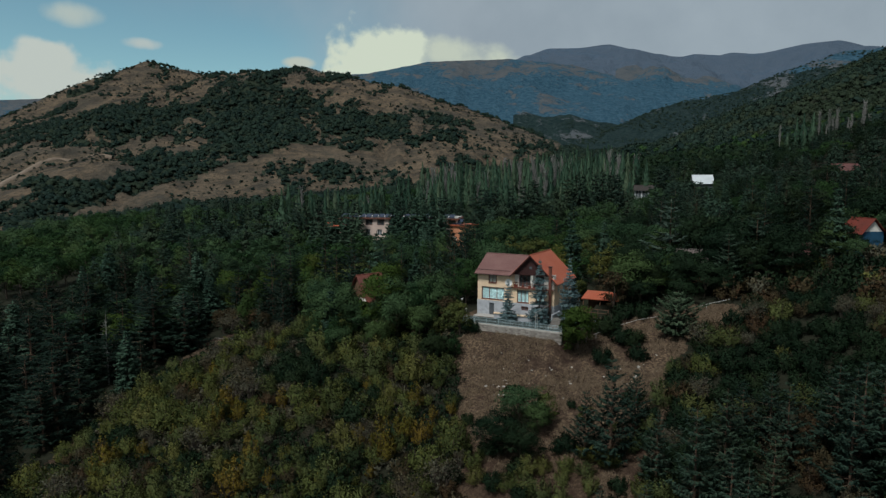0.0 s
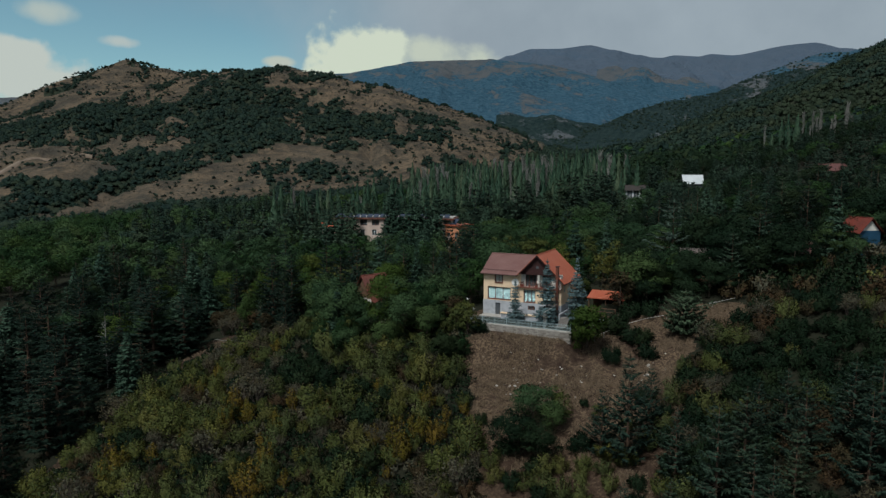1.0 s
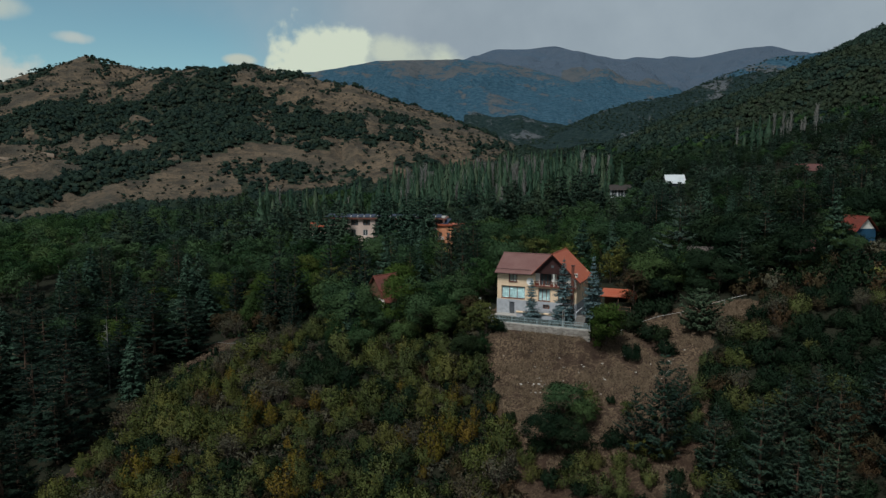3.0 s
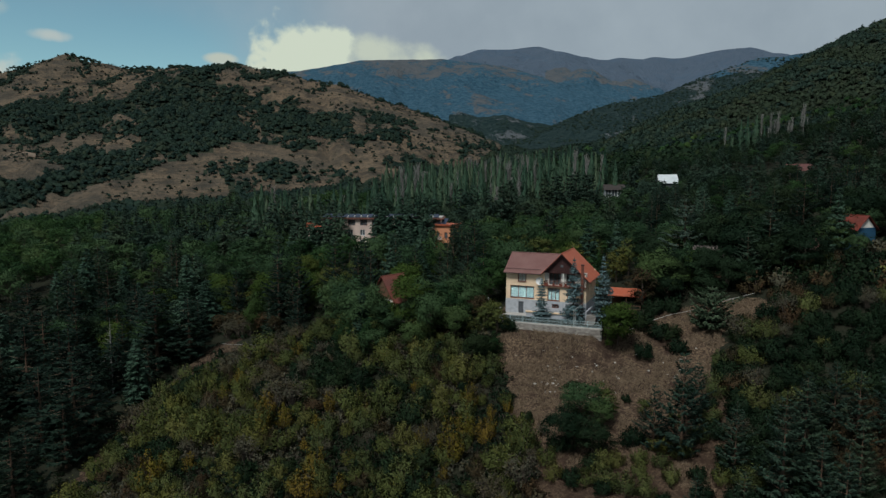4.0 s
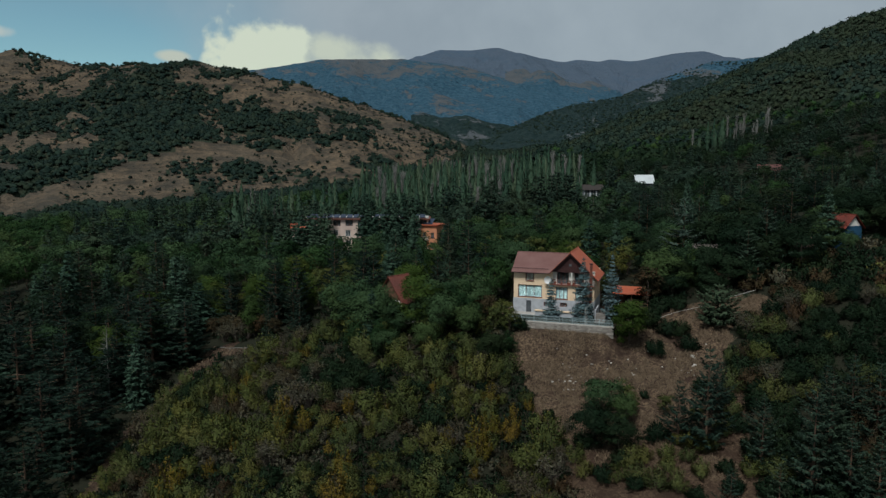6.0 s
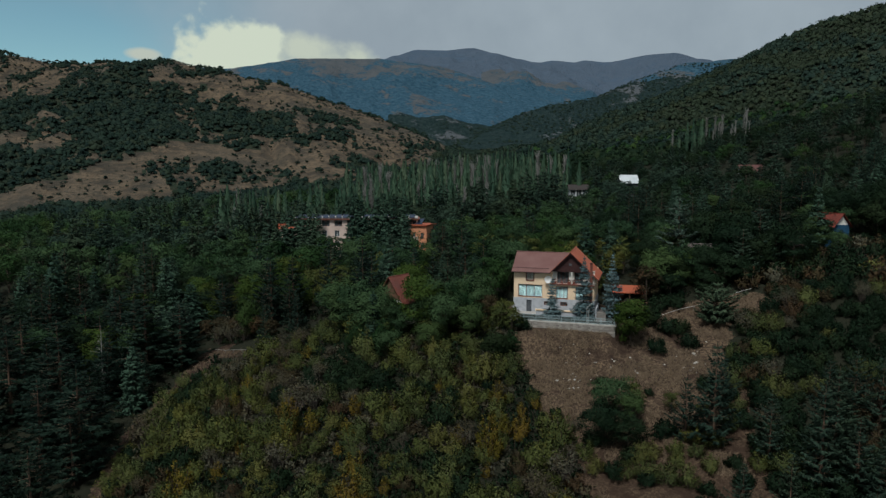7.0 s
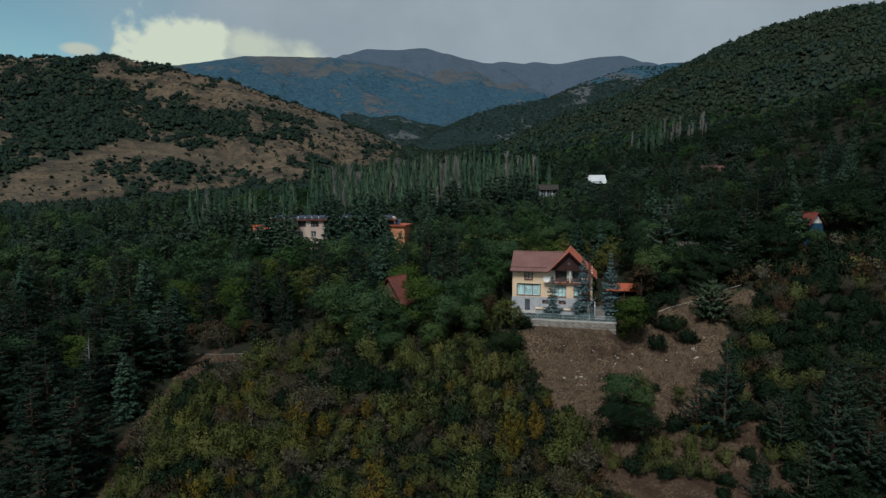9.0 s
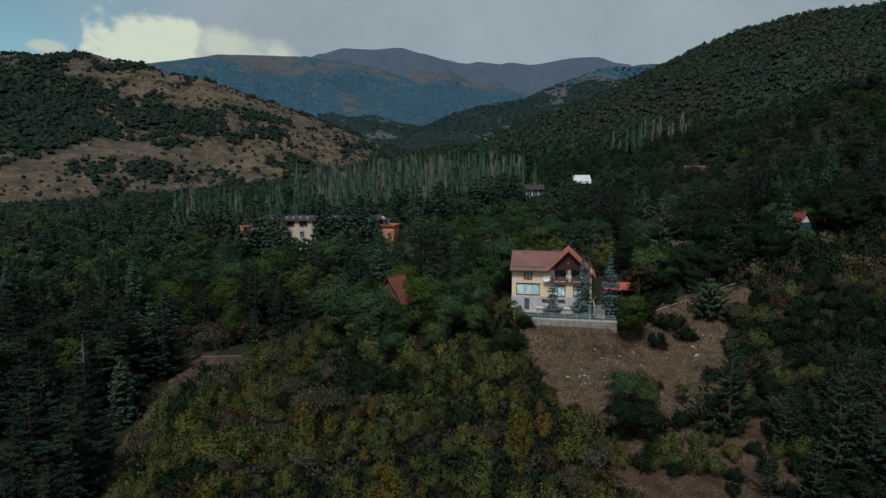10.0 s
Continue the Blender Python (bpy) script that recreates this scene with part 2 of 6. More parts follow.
def wooded_range(name, wood_dark, wood_light, haze):
    """A far range: dark woods, dry meadows and a bare crest, with blue distance haze mixed into the colours."""
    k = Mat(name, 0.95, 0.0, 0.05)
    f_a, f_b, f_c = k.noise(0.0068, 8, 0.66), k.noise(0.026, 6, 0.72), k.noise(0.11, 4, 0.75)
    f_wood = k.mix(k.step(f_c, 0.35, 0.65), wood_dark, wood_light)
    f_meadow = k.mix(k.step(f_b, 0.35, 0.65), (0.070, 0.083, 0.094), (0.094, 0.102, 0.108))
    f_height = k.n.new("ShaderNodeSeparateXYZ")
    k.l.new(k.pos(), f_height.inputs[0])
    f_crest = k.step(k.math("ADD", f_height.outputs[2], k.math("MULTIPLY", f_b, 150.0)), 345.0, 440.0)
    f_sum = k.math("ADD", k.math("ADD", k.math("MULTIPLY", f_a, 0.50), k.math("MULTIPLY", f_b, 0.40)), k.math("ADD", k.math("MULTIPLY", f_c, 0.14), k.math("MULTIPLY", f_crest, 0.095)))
    f_mask = k.math("MULTIPLY", k.step(f_sum, 0.556, 0.592), 1.0 - 0.45 * haze)
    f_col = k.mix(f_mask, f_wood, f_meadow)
    # blue-grey mixed into the base colour in place of distance haze
    if haze:
        f_col = k.mix(haze, f_col, k.mix(f_b, (0.066, 0.098, 0.142), (0.088, 0.118, 0.162)))
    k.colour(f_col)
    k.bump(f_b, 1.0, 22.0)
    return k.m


# the blue of the woods stands in for haze, strongest on the high range
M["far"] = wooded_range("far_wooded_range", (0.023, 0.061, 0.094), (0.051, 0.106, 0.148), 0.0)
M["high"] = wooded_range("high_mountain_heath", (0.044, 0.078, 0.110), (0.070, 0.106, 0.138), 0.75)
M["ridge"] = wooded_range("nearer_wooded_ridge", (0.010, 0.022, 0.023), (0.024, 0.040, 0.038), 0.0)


# ---------------------------------------------------------------- the lie of the land
def lattice(ix, iy, seed):
    h = np.sin(ix * 127.1 + iy * 311.7 + seed * 74.7) * 43758.5453
    return h - np.floor(h)


def vnoise(x, y, seed=0):
    """Smooth noise, 0 to 1, one cell a unit."""
    ix, iy = np.floor(x), np.floor(y)
    fx, fy = x - ix, y - iy
    fx, fy = fx * fx * (3 - 2 * fx), fy * fy * (3 - 2 * fy)
    a, b = lattice(ix, iy, seed), lattice(ix + 1, iy, seed)
    c, d = lattice(ix, iy + 1, seed), lattice(ix + 1, iy + 1, seed)
    return (a + (b - a) * fx) * (1 - fy) + (c + (d - c) * fx) * fy


def fbm(x, y, octaves=4, seed=0):
    total, amp, norm = 0.0, 1.0, 0.0
    for o in range(octaves):
        total = total + amp * vnoise(x * 2 ** o + 17.3 * o, y * 2 ** o - 9.1 * o, seed + o)
        norm += amp
        amp *= 0.5
    return total / norm


# swells and hollows of the near ground: x, y, radius, height
NEAR_SWELLS = [(0, 0, 60, -12.6), (60, 0, 60, -5.1), (-80, 20, 70, -4.9), (-40, 75, 40, 2.2), (10, 80, 22, -2.8), (40, 75, 28, -1.3), (80, 80, 45, 5.4), (10, 108, 20, 2.1),
               (-25, 118, 25, 5.6), (40, 110, 25, 1.8), (70, 112, 30, -1.9), (-65, 115, 35, -8.3), (25, 91, 5, -1.3), (75, 112, 8, -1.9)]
VALLEY_SWELLS = [(-90, 170, 60, 3.8), (0, 170, 60, -6.9), (60, 170, 60, 3.4), (130, 200, 70, -13.7), (-50, 240, 70, -3.6), (40, 270, 80, -0.3), (-140, 340, 110, 7.2), (20, 390, 110, -7.5),
                 (170, 330, 90, -7.3), (220, 180, 90, 15.6), (150, 830, 200, -22), (134, 221, 8, -2.0)]
KNOLLS = NEAR_SWELLS + VALLEY_SWELLS
# crests of the ridges (x, y, z), with the slope of their sides
DRY_HILL = (0.36, [(-412, 1191, 203), (-215, 1058, 191), (-147, 1009, 174), (-67, 958, 150), (-3, 900, 119), (62, 838, 82), (125, 770, 42)])
WEST_PEAK = (0.56, [(-966, 870, 44), (-836, 996, 90), (-706, 1067, 115), (-662, 1084, 126), (-624, 1117, 158), (-588, 1159, 197), (-527, 1200, 227), (-412, 1191, 203)])
HILL_SPUR = (0.3, [(-215, 1058, 188), (-190, 880, 120), (-165, 740, 74), (-150, 640, 44), (-140, 570, 22)])
WEST_SPUR = (0.3, [(-412, 1191, 200), (-400, 1000, 128), (-370, 820, 78), (-330, 640, 42), (-300, 520, 20)])
EAST_SPUR = (0.34, [(-67, 958, 150), (-30, 800, 88), (-15, 690, 56), (-12, 600, 33)])
MIDDLE_RANGE = (0.42, [(-787, 1947, 242), (-496, 1989, 310), (-240, 1986, 330), (-38, 1980, 362), (190, 1971, 368), (310, 1956, 356), (409, 1907, 330), (544, 1768, 262),
                (623, 1582, 185), (598, 1376, 113)])
RANGE_SPUR = (0.4, [(190, 1971, 364), (230, 1760, 270), (300, 1560, 180), (330, 1400, 120)])
HIGH_RANGE = (0.42, [(0, 2600, 387), (328, 2529, 467), (397, 2488, 498), (615, 2485, 508), (848, 2563, 483), (1182, 2593, 501), (1459, 2506, 530), (1528, 2465, 491),
              (1734, 2387, 436), (2121, 2121, 497)])
NEARER_RIDGE = (0.45, [(324, 1201, 90), (430, 1270, 160), (483, 1304, 172), (560, 1325, 186), (633, 1346, 202), (690, 1350, 234), (812, 1360, 278), (881, 1338, 281),
                (1020, 1270, 283)])
WOODED_SLOPE = (0.447, [(251, 962, 22), (348, 884, 40), (399, 814, 71), (420, 779, 85), (460, 729, 126), (492, 681, 150), (535, 631, 190), (576, 591, 200),
                (638, 550, 205), (738, 456, 214), (877, 252, 232), (856, -72, 180)])
WOODED_SPUR = (0.42, [(178, 364, 30), (209, 305, 41), (221, 260, 51), (234, 223, 60), (262, 181, 66), (301, 117, 71)])
WEST_PLATEAU = (0.3, [(-3217, 2700, 389), (-2410, 3317, 409), (-2233, 3439, 424), (-2112, 3514, 438), (-1988, 3586, 445), (-1797, 3685, 380)])
RIDGES = [DRY_HILL, WEST_PEAK, HILL_SPUR, WEST_SPUR, EAST_SPUR, MIDDLE_RANGE, RANGE_SPUR, HIGH_RANGE, NEARER_RIDGE, WOODED_SLOPE, WOODED_SPUR, WEST_PLATEAU]
# thickets (plus) and open faces (minus) of the dry hill: x, y, half widths across and along the line from the valley, share
THICKETS = [(-505, 850, 80, 55, 0.45), (-405, 810, 75, 60, 0.45), (-330, 780, 55, 65, 0.45), (-274, 620, 20, 70, 0.45), (-262, 548, 18, 30, 0.4), (-290, 895, 75, 38, 0.45), (-225, 780, 58, 90, 0.55),
            (-192, 700, 55, 60, 0.5), (-180, 642, 52, 26, 0.45), (-165, 878, 50, 38, 0.4), (-115, 785, 42, 48, 0.42), (-65, 762, 42, 42, 0.42), (-80, 655, 20, 18, 0.35), (-26, 700, 32, 24, 0.38),
            (10, 735, 32, 26, 0.3), (-282, 488, 34, 32, 0.45), (-97, 585, 9, 28, 0.4)]
OPEN_FACES = [(-540, 1080, 90, 60, -0.13), (-465, 1125, 60, 42, -0.13), (-252, 630, 13, 24, -0.5), (-286, 776, 22, 18, -0.4), (-420, 645, 85, 60, -0.28), (-490, 765, 55, 34, -0.2), (-350, 560, 62, 50, -0.30),
              (-292, 540, 20, 20, -0.4), (-312, 478, 22, 14, -0.35), (-175, 510, 70, 36, -0.36), (-122, 632, 24, 34, -0.5), (-70, 606, 22, 15, -0.5), (-28, 614, 26, 16, -0.5), (-60, 905, 85, 72, -0.20),
              (46, 720, 22, 20, -0.4), (98, 790, 25, 32, -0.45), (0, 860, 50, 38, -0.22)]
HOUSE_X, HOUSE_Y, HOUSE_TURN, YARD = 5.9, 110.4, radians(-29), -1.45
HU = (math.cos(HOUSE_TURN), math.sin(HOUSE_TURN))
HV = (-HU[1], HU[0])


def house_uv(x, y):
    """Along the front of the yellow house, and back from it."""
    dx, dy = x - HOUSE_X, y - HOUSE_Y
    return dx * HU[0] + dy * HU[1], dx * HV[0] + dy * HV[1]


def ridge_height(x, y, slope, crest):
    best, off = np.full(np.shape(x), -1e9), np.full(np.shape(x), 1e9)
    for (ax, ay, az), (bx, by, bz) in zip(crest, crest[1:]):
        dx, dy = bx - ax, by - ay
        t = np.clip(((x - ax) * dx + (y - ay) * dy) / (dx * dx + dy * dy), 0, 1)
        d = np.hypot(x - ax - t * dx, y - ay - t * dy)
        best = np.maximum(best, az + (bz - az) * t - slope * (np.sqrt(d * d + 36) - 6))
        off = np.minimum(off, d)
    return best, off


def smoothstep(v, lo, hi):
    t = np.clip((v - lo) / (hi - lo), 0, 1)
    return t * t * (3 - 2 * t)


def land(x, y):
    """The height of the ground."""
    x, y = np.asarray(x, float), np.asarray(y, float)
    px, py = 400 * np.tanh(x / 400), 700 * np.tanh(y / 700)
    z = -9.17 + 0.1531 * px + 0.081 * py
    for cx, cy, r, h in KNOLLS:
        z = z + h * np.exp(-((x - cx) ** 2 + (y - cy) ** 2) / (2 * r * r))
    near = z
    away = np.hypot(x, y)
    gully = (fbm(x / 95, y / 140, 4, 3) - 0.5)
    shoulder = np.full(x.shape, 1e9)
    for slope, crest in RIDGES:
        h, off = ridge_height(x, y, slope, crest)
        shoulder = np.where(h > z, off, shoulder)
        k = 5.0
        m = np.maximum(z, h)
        z = m + k * np.log(np.exp((z - m) / k) + np.exp((h - m) / k)) * (away > 150) * smoothstep(away, 150, 260)
        z = np.where(away < 150, near, z)
    calm = 1 - 0.9 * smoothstep(-x, 400, 520) * smoothstep(y, 500, 650)
    relief = smoothstep(away, 300, 700) * calm
    flank = smoothstep(shoulder, 15, 160)
    z = z + relief * gully * np.clip((z - near) * 0.5, 0, 75) * flank
    rills = np.abs(fbm(x / 42 + gully * 2.5, y / 110, 3, 7) - 0.5) * 2
    z = z + smoothstep(away, 400, 560) * (0.35 + 0.65 * calm) * (1 - 0.3 * smoothstep(away, 1500, 2200)) * (0.25 + 0.75 * flank) * (1 - 0.6 * smoothstep(x, 120, 260)) * (rills * 19 - 7 + (fbm(x / 17, y / 17, 2, 13) - 0.5) * 3.5)
    z = z + smoothstep(away, 30, 60) * (1 - smoothstep(away, 250, 500)) * ((fbm(x / 9, y / 9, 3, 11) - 0.5) * 1.1 + (fbm(x / 1.7, y / 1.7, 2, 5) - 0.5) * 0.25)
    # the levelled yard of the yellow house, with its retaining wall in front
    u, v = house_uv(x, y)
    inside = smoothstep(u, -4.0, -1.0) * (1 - smoothstep(u, 17.2, 18.6)) * smoothstep(v, -7.0, -5.6) * (1 - smoothstep(v, 12.0, 18.0))
    apron = smoothstep(u, -2.0, 1.0) * (1 - smoothstep(u, 16.0, 19.0)) * smoothstep(v, -14.0, -7.25) * (1 - smoothstep(v, -7.0, -5.6))
    z = z * (1 - inside) + YARD * inside
    foot = -2.40 - 0.012 * np.clip(u, 0, 17)
    return z * (1 - apron) + foot * apron


def at(x, y):
    return float(land(x, y))


def mesh_of(name, verts, faces, mats, index=None, smooth=False, normals=None, tone=None):
    """A mesh from arrays: verts n x 3, faces m x 3 or m x 4."""
    me = bpy.data.meshes.new(name)
    verts, faces = np.ascontiguousarray(verts, np.float32), np.ascontiguousarray(faces, np.int32)
    m, c = faces.shape
    me.vertices.add(len(verts))
    me.vertices.foreach_set("co", verts.ravel())
    me.loops.add(m * c)
    me.loops.foreach_set("vertex_index", faces.ravel())
    me.polygons.add(m)
    me.polygons.foreach_set("loop_start", np.arange(0, m * c, c, dtype=np.int32))
    me.polygons.foreach_set("loop_total", np.full(m, c, np.int32))
    for mat in mats:
        me.materials.append(mat)
    if index is not None:
        me.polygons.foreach_set("material_index", np.ascontiguousarray(index, np.int32))
    if smooth:
        me.polygons.foreach_set("use_smooth", np.ones(m, bool))
    me.update(calc_edges=True)
    if tone is not None:
        me.attributes.new("tone", "FLOAT", "FACE").data.foreach_set("value", np.ascontiguousarray(tone, np.float32))
    if normals is not None:
        me.polygons.foreach_set("use_smooth", np.ones(m, bool))
        me.normals_split_custom_set_from_vertices(np.ascontiguousarray(normals, np.float32))
    return me


def build_ground():
    rings = np.concatenate([np.linspace(2, 50, 18)[:-1], np.arange(50, 140, 0.75), 140 * 1.0245 ** np.arange(0, 146)])
    turns = np.radians(np.concatenate([np.arange(-58, 72, 0.27), np.arange(72, 302, 6.0)]))
    r, a = np.meshgrid(rings, turns, indexing="ij")
    x, y = -20 + r * np.sin(a), 3 + r * np.cos(a)
    z = land(x, y)
    verts = np.stack([x, y, z], -1).reshape(-1, 3)
    nr, na = r.shape
    i, j = np.meshgrid(np.arange(nr - 1), np.arange(na), indexing="ij")
    j2 = (j + 1) % na
    faces = np.stack([i * na + j, (i + 1) * na + j, (i + 1) * na + j2, i * na + j2], -1).reshape(-1, 4)
    c = verts[faces].mean(1)
    d = np.hypot(c[:, 0], c[:, 1])
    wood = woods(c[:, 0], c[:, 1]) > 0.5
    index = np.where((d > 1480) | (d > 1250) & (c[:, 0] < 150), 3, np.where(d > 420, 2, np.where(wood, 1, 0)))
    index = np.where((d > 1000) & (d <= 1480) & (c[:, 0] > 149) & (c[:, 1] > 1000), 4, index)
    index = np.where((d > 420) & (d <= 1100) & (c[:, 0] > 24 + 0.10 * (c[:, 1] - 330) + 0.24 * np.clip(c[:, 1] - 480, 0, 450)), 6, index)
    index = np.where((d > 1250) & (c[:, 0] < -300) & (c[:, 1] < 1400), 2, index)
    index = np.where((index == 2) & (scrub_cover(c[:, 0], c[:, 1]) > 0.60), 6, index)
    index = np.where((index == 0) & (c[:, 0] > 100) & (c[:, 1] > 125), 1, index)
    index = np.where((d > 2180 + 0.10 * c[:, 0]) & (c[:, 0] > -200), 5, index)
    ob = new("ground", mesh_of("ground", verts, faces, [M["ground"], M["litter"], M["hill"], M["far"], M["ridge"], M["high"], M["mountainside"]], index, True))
    hub = new("ground_under_camera", mesh_of("ground_under_camera", np.array([(-20 + 2.5 * math.sin(t), 3 + 2.5 * math.cos(t), at(-20, 3) - 0.05) for t in np.linspace(0, 2 * math.pi, 13)[:-1]]), np.array([[0, k + 1, k + 2] for k in range(10)]), [M["litter"]]))
    tagged(hub, "leaf litter on the wooded valley floor", "ground", kind="structure")
    return tagged(ob, "dry grassy hillside, wooded valley floor and mountain ranges", "ground", kind="structure")


def strip_x(y):
    """The middle of the strip of dry grass along the western edge of the knoll."""
    return np.where(y > 111, -46.6 - 0.40 * (134 - y), -55.8 - 0.04 * (111 - y))


def strip_half(y):
    return 1.15 + 1.7 * smoothstep(y, 117, 130)


def scrub_cover(x, y):
    """How thickly scrub covers the dry hill: above about 0.55 it closes."""
    cover = 0.50 + (fbm(x / 30, y / 44, 4, 71) - 0.5) * 1.25 + (fbm(x / 9, y / 13, 2, 73) - 0.5) * 0.42
    for cx, cy, half, deep, gain in THICKETS + OPEN_FACES:
        far = math.hypot(cx, cy)
        across, along = ((x - cx) * cy - (y - cy) * cx) / far, ((x - cx) * cx + (y - cy) * cy) / far
        cover = cover + gain * np.exp(-((across / half) ** 2 + (along / deep) ** 2) ** 1.4)
    return np.clip(cover, 0, 1) + 0.3 * (y < 425)


def hill_track():
    """A pale earth track climbing the open western slope of the dry hill."""
    line = np.array([(-352, 500), (-362, 535), (-374, 575), (-381, 612), (-379, 630), (-371, 642), (-350, 650), (-326, 655)], float)
    f = np.linspace(0, len(line) - 1, 70)
    x, y = np.interp(f, np.arange(len(line)), line[:, 0]), np.interp(f, np.arange(len(line)), line[:, 1])
    dx, dy = np.gradient(x), np.gradient(y)
    n = np.hypot(dx, dy)
    z = np.convolve(np.pad(land(x, y), 4, mode="edge"), np.ones(9) / 9, "valid") + 1.2
    rows = [np.stack([x - dy / n * w, y + dx / n * w, z + up], 1) for w, up in ((-4.2, -3.5), (-2.0, 0.0), (2.0, 0.0), (4.2, -3.5))]
    verts = np.concatenate(rows)
    m = len(x)
    i = np.arange(m - 1)
    faces = np.concatenate([np.stack([i + m * r, i + 1 + m * r, i + 1 + m * (r + 1), i + m * (r + 1)], 1) for r in range(3)])
    tagged(new("hill_track", mesh_of("hill_track", verts, faces, [M["track"]], smooth=True)), "pale earth track climbing the dry hillside", "track", kind="structure")


def woods(x, y):
    """1 where trees and shrubs close over the ground, 0 on the open slopes."""
    x, y = np.asarray(x, float), np.asarray(y, float)
    u, v = house_uv(x, y)
    yard = (u > -1.5) & (u < 17.5) & (v > -7.4) & (v < 10)
    edge = (fbm(x / 7, y / 7, 3, 21) - 0.5) * 7
    bare = (x + edge > 0.5 + 0.10 * (y - 70)) & (x + edge < 29 + 0.5 * (y - 80)) & (y < 101)
    strip = (np.abs(x - strip_x(y) + edge * 0.3) < strip_half(y)) & (y > 84) & (y < 136)
    bank = (x + edge * 0.3 > -48) & (x < -38) & (np.abs(y - 127.4 + 1.18 * (x + 42)) < 2.0)
    saddle = np.hypot((x - 39.5) * 0.8, y - 95.8 + edge * 0.2) < 3.9
    return np.where(yard | bare | bank | strip | saddle, 0.0, 1.0)


# ---------------------------------------------------------------- plants
def frames_for(n, rng, normal, spread):
    """Leaf directions: normals scattered round the given ones, with two axes across them."""
    nn = normal + rng.normal(size=(n, 3)) * spread
    nn /= np.linalg.norm(nn, axis=1, keepdims=True) + 1e-9
    t = np.cross(nn, rng.normal(size=(n, 3)))
    t /= np.linalg.norm(t, axis=1, keepdims=True) + 1e-9
    return t, np.cross(nn, t)


def cards(c, t, b, long, wide, way):
    """Pointed leaf sprays round the centres c, shaded as the crown's surface is turned (way)."""
    way = way / (np.linalg.norm(way, axis=1, keepdims=True) + 1e-9)
    b = np.where((np.cross(t, b) * way).sum(1, keepdims=True) < 0, -b, b)
    long, wide = np.asarray(long).reshape(-1, 1), np.asarray(wide).reshape(-1, 1)
    v = np.stack([c + t * long, c - t * long * 0.7 + b * wide, c - t * long * 0.7 - b * wide], 1).reshape(-1, 3)
    return v, np.arange(len(c) * 3).reshape(-1, 3), np.repeat(way, 3, 0)


def join(*pieces):
    vs, fs, base = [], [], 0
    for v, f in pieces:
        vs.append(v)
        fs.append(f + base)
        base += len(v)
    return np.concatenate(vs), np.concatenate(fs)


def stick(a, b, ra, rb, sides=5):
    """A tapered limb from a to b."""
    a, b = np.asarray(a, float), np.asarray(b, float)
    d = (b - a) / (np.linalg.norm(b - a) + 1e-9)
    s = np.cross(d, (0.31, 0.87, 0.38))
    s /= np.linalg.norm(s)
    t = np.cross(d, s)
    g = np.linspace(0, 2 * math.pi, sides, endpoint=False)
    ring = np.outer(np.cos(g), s) + np.outer(np.sin(g), t)
    v = np.concatenate([a + ring * ra, b + ring * rb])
    i = np.arange(sides)
    j = (i + 1) % sides
    return v, np.concatenate([np.stack([i, j, sides + j], 1), np.stack([i, sides + j, sides + i], 1)])


def leaf_heap(rng, height, radius, base, clumps, leaves, size, lean=0.0, flat=1.0, puffy=0.30):
    """A crown of leaf clumps with gaps and an uneven outline."""
    mid, half = (base + height) / 2, (height - base) / 2
    d = rng.normal(size=(clumps, 3))
    d /= np.linalg.norm(d, axis=1, keepdims=True)
    d[:, 2] = np.where((d[:, 2] < -0.4) & (rng.uniform(size=clumps) < 0.6), -d[:, 2], d[:, 2])
    lobes = 0.78 + 0.30 * np.sin(3.1 * np.arctan2(d[:, 1], d[:, 0]) + rng.uniform(0, 6)) * np.cos(2.3 * d[:, 2] + rng.uniform(0, 6))
    f = lobes * rng.uniform(0.5, 1.0, clumps) ** 0.5
    heart = d * f[:, None] * np.array([radius, radius, half]) + np.array([lean, 0, mid])
    rc = puffy * radius * rng.uniform(0.7, 1.35, clumps)
    each = max(2, leaves // clumps)
    o = rng.normal(size=(clumps, each, 3))
    o /= np.linalg.norm(o, axis=2, keepdims=True)
    o[..., 2] = np.abs(o[..., 2]) * 0.95 - 0.30
    c = (heart[:, None, :] + o * (rc[:, None, None] * rng.uniform(0.45, 1.12, (clumps, each, 1))) * np.array([1, 1, flat])).reshape(-1, 3)
    n = (o * 0.7 + d[:, None, :] * 0.5 + np.array([0, 0, 0.35])).reshape(-1, 3)
    t, b = frames_for(len(c), rng, n, 0.85)
    s = size * rng.uniform(0.55, 1.3, len(c))
    turn = (o * 0.95 + d[:, None, :] * 0.55 + np.array([0, 0, 0.15])).reshape(-1, 3) + rng.normal(size=c.shape) * 0.12
    return cards(c, t, b, s, s * 0.6, turn), heart


def broadleaf(seed, height, radius, base, clumps, leaves, size):
    rng = np.random.default_rng(seed)
    crown, heart = leaf_heap(rng, height, radius, base, clumps, leaves, size)
    wood = [stick((0, 0, -0.6), (0.1, 0.05, height * 0.55), 0.035 * height * 0.6, 0.012 * height, 6)]
    for h in heart[:: max(1, clumps // 7)]:
        wood.append(stick((0.05, 0.02, rng.uniform(base * 0.6, height * 0.45)), h * 0.92, 0.010 * height, 0.02, 4))
    return crown, join(*wood)


